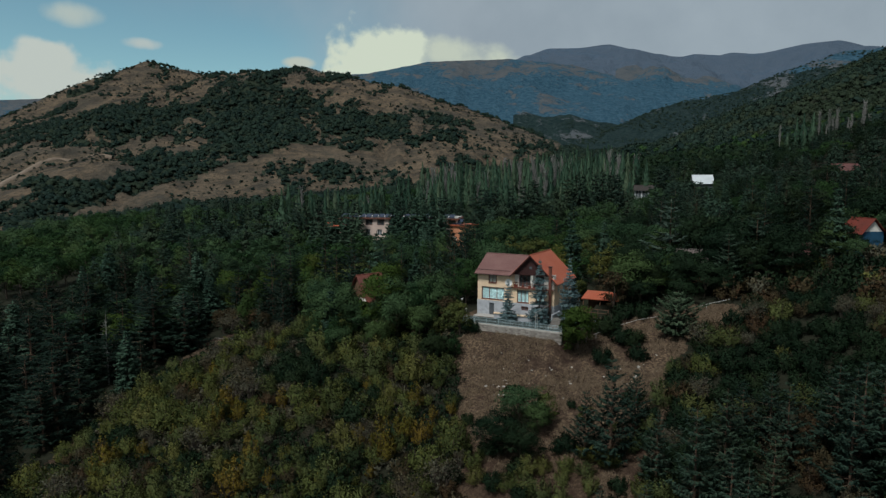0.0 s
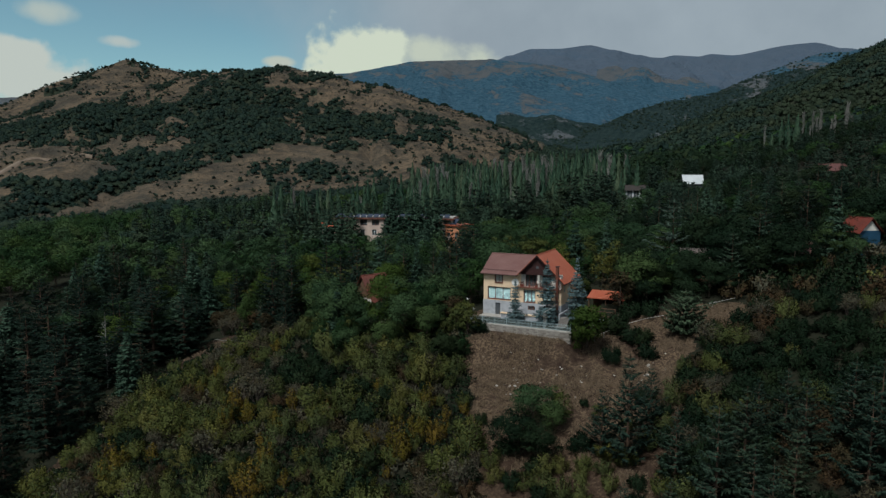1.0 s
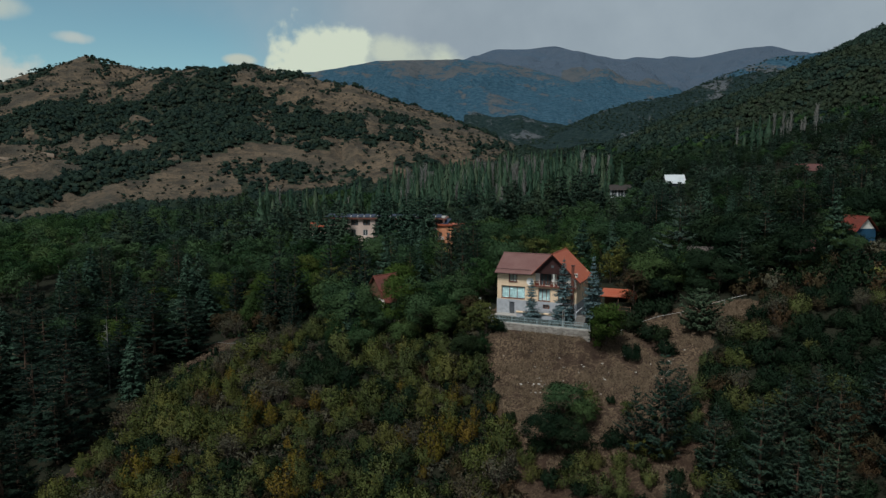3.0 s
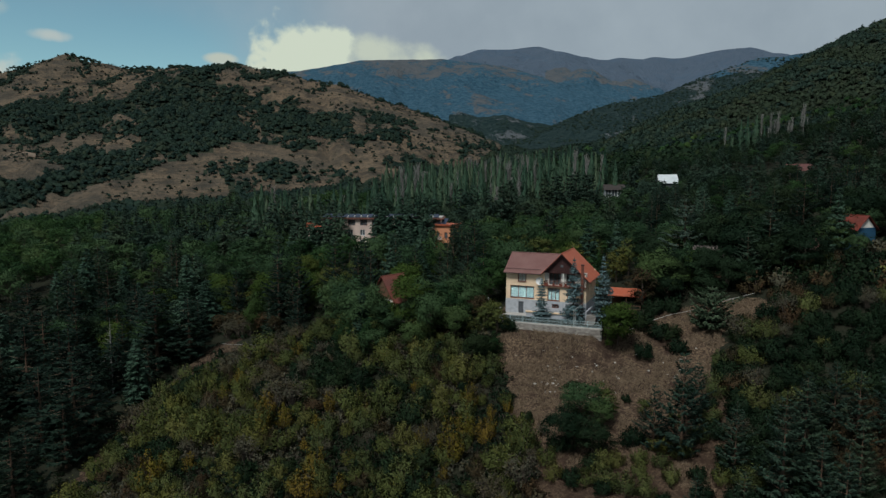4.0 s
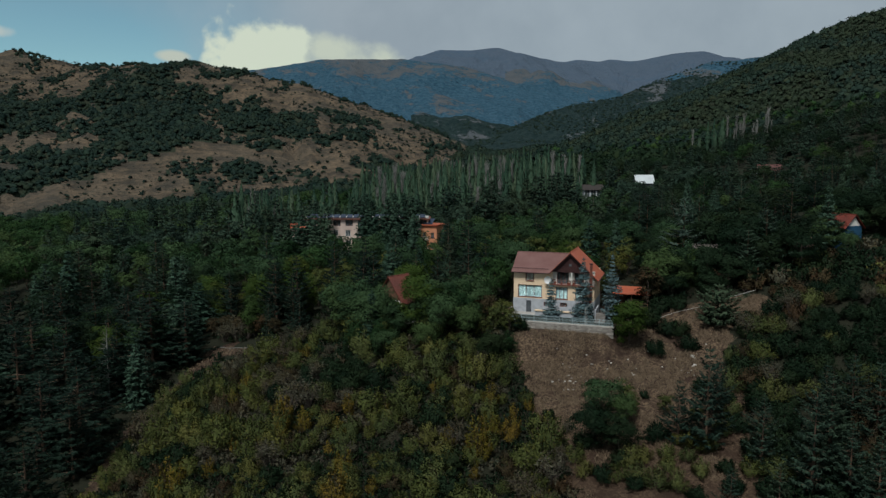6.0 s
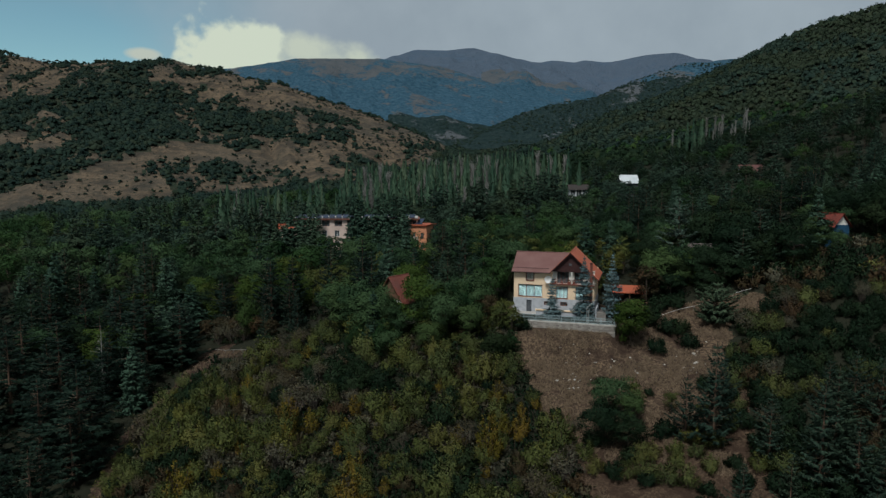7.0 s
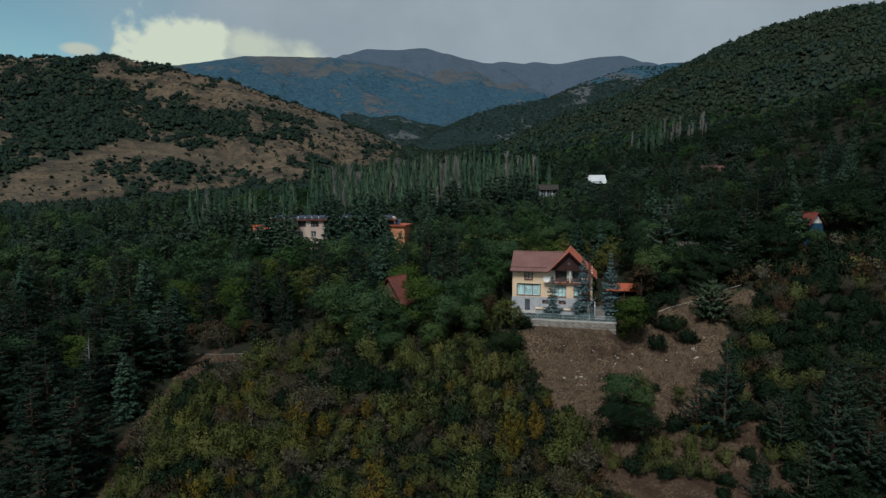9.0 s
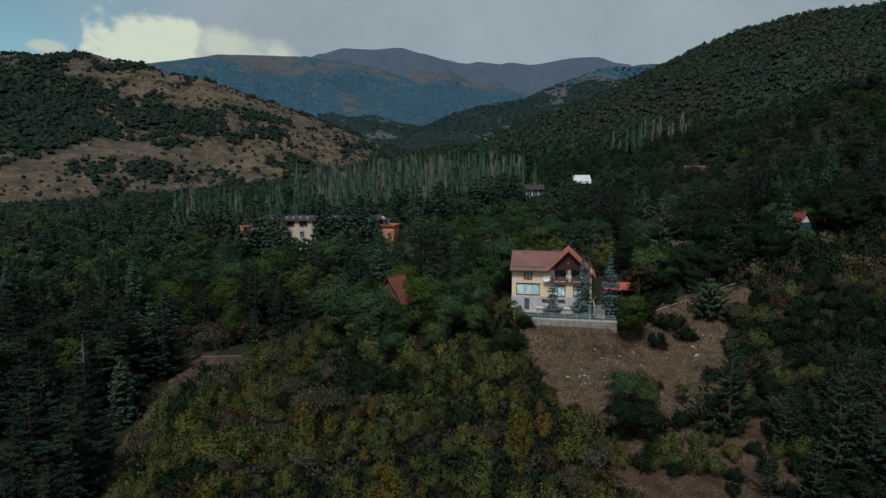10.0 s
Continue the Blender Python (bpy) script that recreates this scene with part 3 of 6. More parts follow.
def shrub(seed, height, radius, shoots, leaves, size):
    """A shrub of many arching shoots, each set with leaves along its outer part."""
    rng = np.random.default_rng(seed)
    a = rng.uniform(0, 6.283, shoots)
    r = radius * np.sqrt(rng.uniform(0.02, 1.0, shoots)) * (1 + 0.22 * np.sin(2 * a + seed))
    tall = height * rng.uniform(0.62, 1.05, shoots) * (1.0 - 0.48 * (r / radius) ** 2)
    tip = np.stack([r * np.cos(a), r * np.sin(a), np.maximum(tall, 0.25 * height)], 1)
    each = max(3, leaves // shoots)
    f = rng.uniform(0.12, 1.05, (shoots, each, 1)) ** 0.65
    bend = np.concatenate([f ** 0.7, f ** 0.7, f], 2)
    c = (tip[:, None, :] * bend + rng.normal(size=(shoots, each, 3)) * (0.105 * radius * (1.25 - 0.6 * f))).reshape(-1, 3)
    c[:, 2] = np.abs(c[:, 2])
    way = tip / np.linalg.norm(tip, axis=1, keepdims=True)
    t = np.repeat(way, each, 0) + rng.normal(size=c.shape) * 0.65
    t /= np.linalg.norm(t, axis=1, keepdims=True)
    b = np.cross(t, rng.normal(size=c.shape))
    b /= np.linalg.norm(b, axis=1, keepdims=True) + 1e-9
    s = size * rng.uniform(0.6, 1.35, len(c))
    turn = (c - np.array([0, 0, 0.2 * height])) / np.array([radius, radius, height]) + np.repeat(way, each, 0) * 0.25 + np.array([0, 0, 0.12]) + rng.normal(size=c.shape) * 0.16
    wood = [stick((q[0] * 0.12, q[1] * 0.12, -0.3), q * np.array([0.9, 0.9, 0.92]), 0.045, 0.012, 3) for q in tip[:: max(1, shoots // 12)]]
    return cards(c, t, b, s, s * 0.55, turn), join(*wood)


def twiggy(seed, height, radius):
    """A half-bare shrub: grey shoots with a few dry leaves."""
    rng = np.random.default_rng(seed)
    wood, tips = [], []
    for _ in range(26):
        a = rng.uniform(0, 6.28)
        r = radius * rng.uniform(0.25, 1.0)
        tip = np.array([r * math.cos(a), r * math.sin(a), height * rng.uniform(0.6, 1.0) * (1.1 - 0.35 * r / radius)])
        knee = tip * np.array([0.5, 0.5, 0.6]) + rng.normal(size=3) * 0.12
        wood += [stick((tip[0] * 0.08, tip[1] * 0.08, -0.3), knee, 0.04, 0.028, 3), stick(knee, tip, 0.028, 0.012, 3)]
        for _k in range(3):
            side = knee + (tip - knee) * rng.uniform(0.1, 0.8)
            end = side + (tip - knee) * 0.35 + rng.normal(size=3) * 0.28
            wood.append(stick(side, end, 0.018, 0.008, 3))
            tips.append(end)
        tips.append(tip)
    c = np.repeat(np.array(tips), 9, 0) + rng.normal(size=(len(tips) * 9, 3)) * 0.24
    t, b = frames_for(len(c), rng, np.tile((0, 0, 0.4), (len(c), 1)), 0.8)
    s = 0.10 * rng.uniform(0.6, 1.3, len(c))
    return cards(c, t, b, s, s * 0.6, c * np.array([0.5, 0.5, 0.2]) + rng.normal(size=c.shape) * 0.3), join(*wood)


def conifer(seed, height, radius, base, whorls, arms, sprays, droop, size, sharp=1.0, ragged=0.25, bare=0.0, hang=0.0, fat=1.0, lift=0.12):
    """A conifer: whorls of boughs on a straight stem, each bough a flat fan of narrow needle sprays."""
    rng = np.random.default_rng(seed)
    wood = [stick((0, 0, -0.8), (0, 0, height * 0.98), 0.014 * height + 0.04, 0.015, 6)]
    cs, ts, bs, ls, ws, ns = [], [], [], [], [], []
    for w in range(whorls):
        f = (w + rng.uniform(-0.25, 0.25)) / whorls
        z = base + (height - base) * min(max(f, 0), 0.985) + rng.normal() * 0.12
        reach = radius * (1 - f) ** sharp * (1 + 0.25 * math.sin(f * 9 + seed)) + 0.12
        if f < 0.18:
            reach *= 0.65 + 2.0 * f
        for k in range(arms):
            if rng.uniform() < 0.10:
                continue
            a = 6.283 * (k + rng.uniform(-0.3, 0.3)) / arms + w * 2.4
            r = reach * (1 + ragged * rng.normal())
            out = np.array([math.cos(a), math.sin(a), 0.0])
            rise = -droop * (1 - 0.7 * f) + 0.22 * f
            end = np.array([0, 0, z]) + out * r + np.array([0, 0, r * rise])
            if r > 0.8:
                wood.append(stick((0, 0, z), end * 0.85 + np.array([0, 0, z]) * 0.15, 0.012 + 0.008 * r, 0.006, 3))
            if rng.uniform() < bare * (1 - f) * 2:
                continue
            n = max(3, int(sprays * r / radius + 0.5))
            p = np.linspace(0.20, 1.0, n) ** 0.85
            c = np.array([0, 0, z]) + (end - np.array([0, 0, z])) * p[:, None]
            c[:, 2] += r * (lift * p ** 2 - 0.06 * np.sin(p * 3.1)) + rng.normal(size=n) * 0.06
            side = np.cross(out, (0, 0, 1.0))
            for s in (-1, 1):
                way = out * rng.uniform(0.4, 0.95, (n, 1)) + side * s * rng.uniform(0.35, 1.0, (n, 1)) + np.array([0, 0, 1.0]) * rng.uniform(-0.55, 0.45, (n, 1)) - np.array([0, 0, hang]) + rng.normal(size=(n, 3)) * 0.15
                way /= np.linalg.norm(way, axis=1, keepdims=True)
                nn = np.tile((0, 0, 0.6), (n, 1)) + rng.normal(size=(n, 3)) * 0.60 + out * 0.6
                bb = np.cross(nn, way)
                bb /= np.linalg.norm(bb, axis=1, keepdims=True)
                ll = size * rng.uniform(0.7, 1.3, n) * (0.6 + 0.5 * (1 - f)) * (1.2 - 0.4 * p)
                cs.append(c + way * ll[:, None] * 0.75)
                ts.append(way)
                bs.append(bb)
                ls.append(ll)
                ws.append(ll * rng.uniform(0.17, 0.28, n) * fat)
                ns.append(np.tile(out * 0.60 + np.array([0, 0, 0.70]), (n, 1)) + rng.normal(size=(n, 3)) * 0.28)
    top = np.array([[0, 0, height - 0.15 * i] for i in range(4)], float)
    t, b = frames_for(4, rng, np.tile((1.0, 0, 0), (4, 1)), 0.6)
    cs.append(top), ts.append(np.tile((0, 0, 1.0), (4, 1))), bs.append(b), ls.append(np.full(4, 0.3)), ws.append(np.full(4, 0.1)), ns.append(np.tile((0, -0.3, 1.0), (4, 1)))
    return cards(np.concatenate(cs), np.concatenate(ts), np.concatenate(bs), np.concatenate(ls), np.concatenate(ws), np.concatenate(ns)), join(*wood)


def column(seed, height, radius, leaves, size, bare=0.0):
    """A Lombardy poplar: a narrow column of upright sprays; bare: the share of leafless grey shoots at its top."""
    rng = np.random.default_rng(seed)
    z = rng.uniform(0.06, 1.0 - bare * 0.75, leaves)
    prof = np.clip(np.minimum(z * 5, (1.02 - z) * 1.7), 0.05, 1) * (0.72 + 0.28 * np.sin(z * 11 + seed * 2.1))
    a = rng.uniform(0, 6.28, leaves)
    r = radius * prof * rng.uniform(0.35, 1.0, leaves) ** 0.6
    c = np.stack([r * np.cos(a), r * np.sin(a), z * height], 1)
    out = np.stack([np.cos(a), np.sin(a), np.full(leaves, 0.2)], 1)
    nn = out + rng.normal(size=(leaves, 3)) * 0.35
    way = np.stack([np.cos(a) * 0.25, np.sin(a) * 0.25, np.ones(leaves)], 1) + rng.normal(size=(leaves, 3)) * 0.2
    b = np.cross(nn, way)
    b /= np.linalg.norm(b, axis=1, keepdims=True)
    way /= np.linalg.norm(way, axis=1, keepdims=True)
    s = size * rng.uniform(0.7, 1.3, leaves)
    wood = [stick((0, 0, -0.8), (0, 0, height * 0.97), 0.02 * height * 0.6, 0.03, 5)]
    for _ in range(int(70 * bare) + 4):
        f = rng.uniform(0.35 if bare else 0.1, 0.85)
        g = rng.uniform(0, 6.28)
        rr = radius * rng.uniform(0.35, 0.8)
        wood.append(stick((0, 0, f * height), (rr * math.cos(g), rr * math.sin(g), height * min(1.0, f + rng.uniform(0.10, 0.26))), 0.055 + 0.02 * bare, 0.02 + 0.01 * bare, 3))
    return cards(c, way, b, s, s * 0.45, out + rng.normal(size=(leaves, 3)) * 0.2), join(*wood)


def part(name, data, material, parent, label=""):
    """One mesh under a thing: from a bmesh, from arrays (verts, faces) or from a mesh that is shared."""
    if isinstance(data, tuple):
        data = mesh_of(name, data[0], data[1], [material])
    elif isinstance(data, bmesh.types.BMesh):
        me = bpy.data.meshes.new(name)
        bmesh.ops.recalc_face_normals(data, faces=data.faces[:])
        data.to_mesh(me)
        data.free()
        me.materials.append(material)
        data = me
    ob = new(name, data)
    ob.parent = parent
    return tagged(ob, label)


class Kind:
    """A kind of plant: a few grown forms that its plants share."""

    def __init__(self, name, label, category, forms, leaf, wood="bark", group="", crown="crown", stem="trunk"):
        self.name, self.label, self.category, self.group = name, label, category, group
        self.crown, self.stem = crown, stem
        self.forms = forms
        self.leaf, self.wood = M[leaf], M[wood]
        self.shared = {}

    def plant(self, x, y, size=1.0, form=0, turn=0.0, z=None, label="", wide=1.0):
        form %= len(self.forms)
        if form not in self.shared:
            c, w = self.forms[form]
            self.shared[form] = (mesh_of(self.name + "_crown", c[0], c[1], [self.leaf], normals=c[2]), mesh_of(self.name + "_trunk", *w, [self.wood]))
        ob = new(self.name)
        ob.matrix_basis = Matrix.LocRotScale((x, y, at(x, y) - 0.05 if z is None else z), Euler((0, 0, turn)), (size * wide, size * wide, size))
        part(self.crown, self.shared[form][0], self.leaf, ob)
        part(self.stem, self.shared[form][1], self.wood, ob)
        return tagged(ob, label or self.label, self.category, self.group)


def thicket(name, label, category, forms, leaf, wood, xs, ys, sizes, seed, squash=None):
    """Very many plants of one kind in one mesh."""
    rng = np.random.default_rng(seed)
    pick = rng.integers(0, len(forms), len(xs))
    zs = land(xs, ys)
    turn = rng.uniform(0, 6.28, len(xs))
    vs, fs, ns, idx, hues, base = [], [], [], [], [], 0
    hue = rng.uniform(0, 1, len(xs))
    for k, (c, w) in enumerate(forms):
        s = np.where(pick == k)[0]
        if not len(s):
            continue
        for mat, piece in ((0, c), (1, w)):
            v, f = piece[:2]
            if v is None:
                continue
            n = piece[2] if mat == 0 else np.zeros_like(v)
            co, si = np.cos(turn[s])[:, None], np.sin(turn[s])[:, None]
            sz = sizes[s][:, None]
            hz = sz if squash is None else sz * squash[s][:, None]
            X = (v[None, :, 0] * co - v[None, :, 1] * si) * sz + xs[s][:, None]
            Y = (v[None, :, 0] * si + v[None, :, 1] * co) * sz + ys[s][:, None]
            Z = v[None, :, 2] * hz + zs[s][:, None]
            vs.append(np.stack([X, Y, Z], -1).reshape(-1, 3))
            fs.append((f[None] + (np.arange(len(s)) * len(v))[:, None, None]).reshape(-1, 3) + base)
            ns.append(np.stack([n[None, :, 0] * co - n[None, :, 1] * si, n[None, :, 0] * si + n[None, :, 1] * co, np.repeat(n[None, :, 2], len(s), 0)], -1).reshape(-1, 3))
            idx.append(np.full(len(f) * len(s), mat))
            hues.append(np.repeat(hue[s], len(f)))
            base += len(v) * len(s)
    me = mesh_of(name, np.concatenate(vs), np.concatenate(fs), [M[leaf], M[wood]], np.concatenate(idx), normals=np.concatenate(ns), tone=np.concatenate(hues))
    return tagged(new(name, me), label, category, kind="stuff")


def spots(x0, x1, y0, y1, gap, seed, accept=None, jitter=0.42):
    """Scattered places, about gap metres apart."""
    rng = np.random.default_rng(seed)
    gx, gy = np.meshgrid(np.arange(x0, x1, gap), np.arange(y0, y1, gap))
    gx = gx + (np.arange(gx.shape[0]) % 2)[:, None] * gap * 0.5
    x = (gx + rng.uniform(-jitter, jitter, gx.shape) * gap).ravel()
    y = (gy + rng.uniform(-jitter, jitter, gx.shape) * gap).ravel()
    if accept is not None:
        keep = accept(x, y)
        x, y = x[keep], y[keep]
    return x, y


# clearings round the buildings and the open ground in front of them: x, y, radius
CLEAR = [(-35.5, 211, 3.5), (5.5, 200, 5), (-13.3, 117, 4.3), (-20, 207, 7), (-20, 199, 3.5), (-3, 190, 6), (-6, 183, 3), (42, 111, 4), (58, 108, 4.5), (75, 114, 4.6), (72, 107, 3), (91, 240, 5.5), (136, 225, 5.5), (26.5, 112, 4.5), (14, 193, 3), (73, 238.5, 4.5), (60, 103, 3), (-8, 207, 6), (-32, 210, 6), (-45, 131, 3.6), (-42, 127, 3.2), (-48.5, 135, 3.2), (-11.0, 114.0, 3.4)]


# views left open towards houses in the wood: x, y, length, half width
VISTAS = [(5.0, 198, 30, 2.6), (74, 112, 14, 2.6), (94, 236, 22, 5), (73, 235, 20, 3), (136.5, 221, 18, 4.5), (-13.2, 114, 10, 2.4), (-45, 129.5, 14, 6.5), (-20, 203, 20, 1.4), (-3.5, 185, 10, 1.8)]


def in_vista(x, y):
    hit = np.zeros(np.shape(x), bool)
    for vx, vy, long, half in VISTAS:
        dx, dy = -20 - vx, 3 - vy
        n = math.hypot(dx, dy)
        a = ((x - vx) * dx + (y - vy) * dy) / n
        b = np.abs((x - vx) * dy - (y - vy) * dx) / n
        hit |= (a > -2) & (a < long) & (b < half)
    return hit


def in_sight(x, y, extra=13.0, canopy=0.0):
    """Whether a tree at (x, y) stands clear of the hills in front of it."""
    z = land(x, y) + extra
    ok = np.ones(len(x), bool)
    for f in np.linspace(0.3, 0.96, 22):
        ok &= land(-20 + (x + 20) * f, 3 + (y - 3) * f) + canopy < 21.5 + (z - 21.5) * f + 0.5
    return ok


def clear_of(x, y):
    ok = woods(x, y) > 0.5
    for cx, cy, r in CLEAR:
        ok &= np.hypot(x - cx, y - cy) > r
    u, v = house_uv(x, y)
    return ok & ~((u > -2.5) & (u < 18) & (v > -8) & (v < 12))


def plants():
    rng = np.random.default_rng(77)
    pines = Kind("pine_tree", "tall blue-green pine with open tiers of boughs", "tree",
                 [conifer(s, 13, 2.9, 1.2, 16, 7, 22, -0.04, 0.33, 0.72, 0.28, 0.05, fat=1.6, lift=0.16) for s in range(5)], "pine", "pine_bark", "pines on the valley side")
    grey_pines = Kind("young_pine", "feathery grey-green young pine on the slope", "tree",
                      [conifer(s + 30, 13, 3.1, 0.4, 16, 7, 27, -0.12, 0.32, 0.80, 0.34, 0.0, fat=1.6, lift=0.22) for s in range(5)], "young_pine", "pine_bark", "young pines on the slope")
    spruces = Kind("blue_spruce", "blue-grey spruce with drooping boughs in the house yard", "tree",
                   [conifer(s + 20, 10, 2.3, 0.15, 24, 12, 20, 0.20, 0.22, 1.05, 0.2, 0.0, 0.15, 1.9, 0.06) for s in range(3)], "spruce", "bark", "spruces in the yard")
    firs = Kind("spruce_tree", "dark pointed spruce among the broad-leaved trees", "tree",
                [conifer(s + 40, 13, 2.5, 0.3, 25, 8, 12, 0.16, 0.46, 0.90, 0.18, 0.0, 0.15, 2.1) for s in range(4)], "fir", "bark", "spruces in the wood")
    oaks = Kind("broadleaf_tree", "dull green broad-leaved tree with a rounded crown", "tree",
                [broadleaf(s + 60, 8.4, 4.0, 0.2, 70, 7600, 0.160) for s in range(5)], "oak", "bark", "broad-leaved trees round the houses")
    dark_oaks = Kind("dark_tree", "dark green broad-leaved tree in the wood", "tree", oaks.forms, "dark_green", "bark", "dark trees in the wood")
    limes = Kind("light_green_tree", "fresh green broad-leaved tree with an uneven crown", "tree",
                 [broadleaf(s + 80, 8.0, 3.4, -0.5, 60, 5800, 0.155) for s in range(4)], "green", "bark", "green trees in the wood")
    fresh_limes = Kind("bright_green_tree", "bright yellow-green broad-leaved tree", "tree", limes.forms, "fresh", "bark", "bright trees in the wood")
    yellows = Kind("yellowing_tree", "small tree with yellow-green autumn leaves", "tree",
                   [broadleaf(s + 90, 6.4, 2.5, 0.0, 52, 2200, 0.16) for s in range(3)], "olive", "bark", "yellowing trees on the slope")
    rusty = Kind("russet_tree", "small tree with rust-brown autumn leaves", "tree",
                 [broadleaf(s + 100, 6, 2.3, 0.0, 50, 2300, 0.15) for s in range(2)], "rust", "bark", "russet trees by the house")
    bush_g = Kind("shrub", "dense green shrub on the hillside", "shrub", [shrub(s + 120, 3.2, 1.7, 44, 2300, 0.10) for s in range(4)], "grey_green", "bark", "shrubs on the knoll", "foliage", "stem")
    bush_o = Kind("olive_shrub", "olive-yellow shrub on the hillside", "shrub", [shrub(s + 130, 3.0, 1.7, 46, 2200, 0.10) for s in range(4)], "olive", "bark", "yellowing shrubs on the knoll", "foliage", "stem")
    bush_r = Kind("russet_shrub", "reddish-brown autumn shrub on the hillside", "shrub", [shrub(s + 140, 2.7, 1.65, 44, 1800, 0.092) for s in range(3)], "rust", "bark", "russet shrubs on the knoll", "foliage", "stem")
    bush_y = Kind("yellow_shrub", "shrub with bright yellow autumn leaves", "shrub", [shrub(s + 150, 3.2, 1.2, 32, 1300, 0.09) for s in range(2)], "yellow", "bark", "yellow shrubs on the knoll", "foliage", "stem")
    bush_t = Kind("bare_shrub", "half-bare grey shrub with dry leaves", "shrub", [twiggy(s + 160, 2.9, 1.5) for s in range(4)], "twig", "shoots", "bare shrubs on the knoll", "foliage", "stem")
    bush_d = Kind("dark_shrub", "low dark green shrub on the dry slope", "shrub", [shrub(s + 170, 2.3, 1.6, 56, 2600, 0.11) for s in range(2)], "dark_green", "bark", "dark shrubs below the yard", "foliage", "stem")

    # in the yard and just below it
    spruces.plant(10.4, 103.9, 0.68, 0, 0.3, YARD, "small blue-grey spruce in front of the windows")
    spruces.plant(15.2, 102.2, 1.02, 1, 1.3, YARD, wide=0.92, label="tall blue-grey spruce beside the balcony")
    spruces.plant(19.7, 101.2, 1.08, 2, 2.1, YARD, wide=0.82, label="tall blue-grey spruce at the corner of the yard")
    fresh = Kind("round_bush", "rounded bright green tree at the retaining wall", "tree", [broadleaf(200, 6.4, 2.9, -0.9, 130, 8000, 0.16)], "fresh", "bark")
    fresh.plant(19.8, 94.7, 1.0, 0, 0.0, -3.0)
    for x, y, s in ((22.8, 92.2, 1.15), (26.6, 95.2, 1.25), (28.2, 94.6, 1.1), (27.4, 91.0, 1.1), (24.4, 98.6, 1.3), (26.0, 99.4, 1.2), (35.5, 89.0, 1.0), (37.0, 91.2, 1.1), (16.8, 83.5, 0.5)):
        bush_d.plant(x, y, s, int(x), x)
    cedar = Kind("spreading_pine", "low spreading pine with flat grey-green tiers", "tree", [conifer(210, 6.4, 3.5, 0.3, 12, 10, 26, -0.16, 0.34, 0.55, 0.2, 0.0, fat=1.8, lift=0.16)], "cedar", "pine_bark")
    cedar.plant(34.1, 94.0, 1.0, 0, 0.4)
    rusty.plant(27.4, 104.0, 1.2, 0, 0.5, None, "russet tree beside the orange shed roof")
    yellows.plant(2.2, 104.8, 0.8, 1, 1.5)
    rusty.plant(0.8, 107.6, 0.95, 0, 2.5)
    yellows.plant(2.6, 101.4, 0.72, 0, 0.2)
    yellows.plant(1.0, 103.4, 0.85, 2, 1.2)
    limes.plant(1.6, 97.5, 0.48, 1, 0.9)
    dark_oaks.plant(-1.2, 96.8, 0.62, 1, 2.0)
    oaks.plant(-1.0, 110.5, 1.0, 2, 0.5)
    oaks.plant(-7.6, 106.0, 0.98, 0, 1.0)
    oaks.plant(-20.4, 115.6, 1.2, 3, 2.0)
    oaks.plant(-19.0, 110.0, 1.12, 4, 0.3)
    oaks.plant(-22.5, 118.5, 1.1, 2, 0.7)
    oaks.plant(-18.5, 120.0, 0.85, 1, 0.7)
    limes.plant(-9.0, 122.5, 0.62, 2, 1.7)
    oaks.plant(-13.4, 110.6, 0.6, 0, 1.1, wide=1.2)
    oaks.plant(-15.9, 111.4, 0.88, 3, 0.6)
    oaks.plant(-17.4, 112.4, 1.02, 2, 5.1)
    oaks.plant(-10.0, 112.6, 0.6, 1, 2.1)
    oaks.plant(-8.6, 118.6, 0.8, 3, 1.7)
    oaks.plant(-4.0, 113.5, 0.95, 1, 4.0)
    for x, y, s in ((-46.5, 140.0, 1.0), (-42.5, 137.0, 1.1), (-38.8, 133.5, 0.95), (-49.5, 142.5, 0.9), (-36.0, 130.0, 0.8)):
        rusty.plant(x, y, s * 0.85, int(-x), x, label="brownish tree behind the rail of the track")
    oaks.plant(-8.8, 109.6, 1.0, 2, 4.0)
    oaks.plant(-19.8, 120.5, 0.95, 4, 4.0)
    grey_pines.plant(-31.0, 125.6, 0.62, 1, 0.4, wide=0.9, label="grey-green young pine at the edge of the wood")
    for x, y, s in ((-44.0, 136.5, 1.5), (-46.4, 137.6, 1.4), (-41.8, 135.4, 1.4), (-43.4, 138.6, 1.6)):
        bush_t.plant(x, y, s, int(-x), x, label="grown-out grey-brown shrub behind the rail")
    # the open slope
    oaks.plant(9.4, 80.6, 0.74, 0, 0.4, label="rounded green tree on the dry slope")
    dark_oaks.plant(6.6, 76.4, 0.72, 1, 1.4, wide=1.05, label="dark rounded tree on the dry slope")
    dark_oaks.plant(9.2, 74.6, 0.56, 2, 2.4, wide=1.2, label="low dark tree on the dry slope")
    oaks.plant(11.8, 79.0, 0.52, 3, 2.4, label="small green tree on the dry slope")
    bush_g.plant(9.6, 72.0, 0.9, 1, 0.3)
    bush_o.plant(18.8, 71.2, 0.8, 0, 1.1)
    bush_d.plant(5.6, 76.8, 1.0, 0, 0.1)
    bush_d.plant(14.6, 75.4, 1.1, 1, 0.1)
    yellows.plant(12.8, 81.0, 0.72, 0, 0.0)
    yellows.plant(17.6, 79.0, 0.5, 1, 0.0)
    bush_g.plant(11.6, 72.6, 0.75, 0, 0.3)
    bush_o.plant(14.0, 72.0, 0.8, 1, 0.3)
    bush_g.plant(16.0, 70.6, 0.7, 2, 0.9)
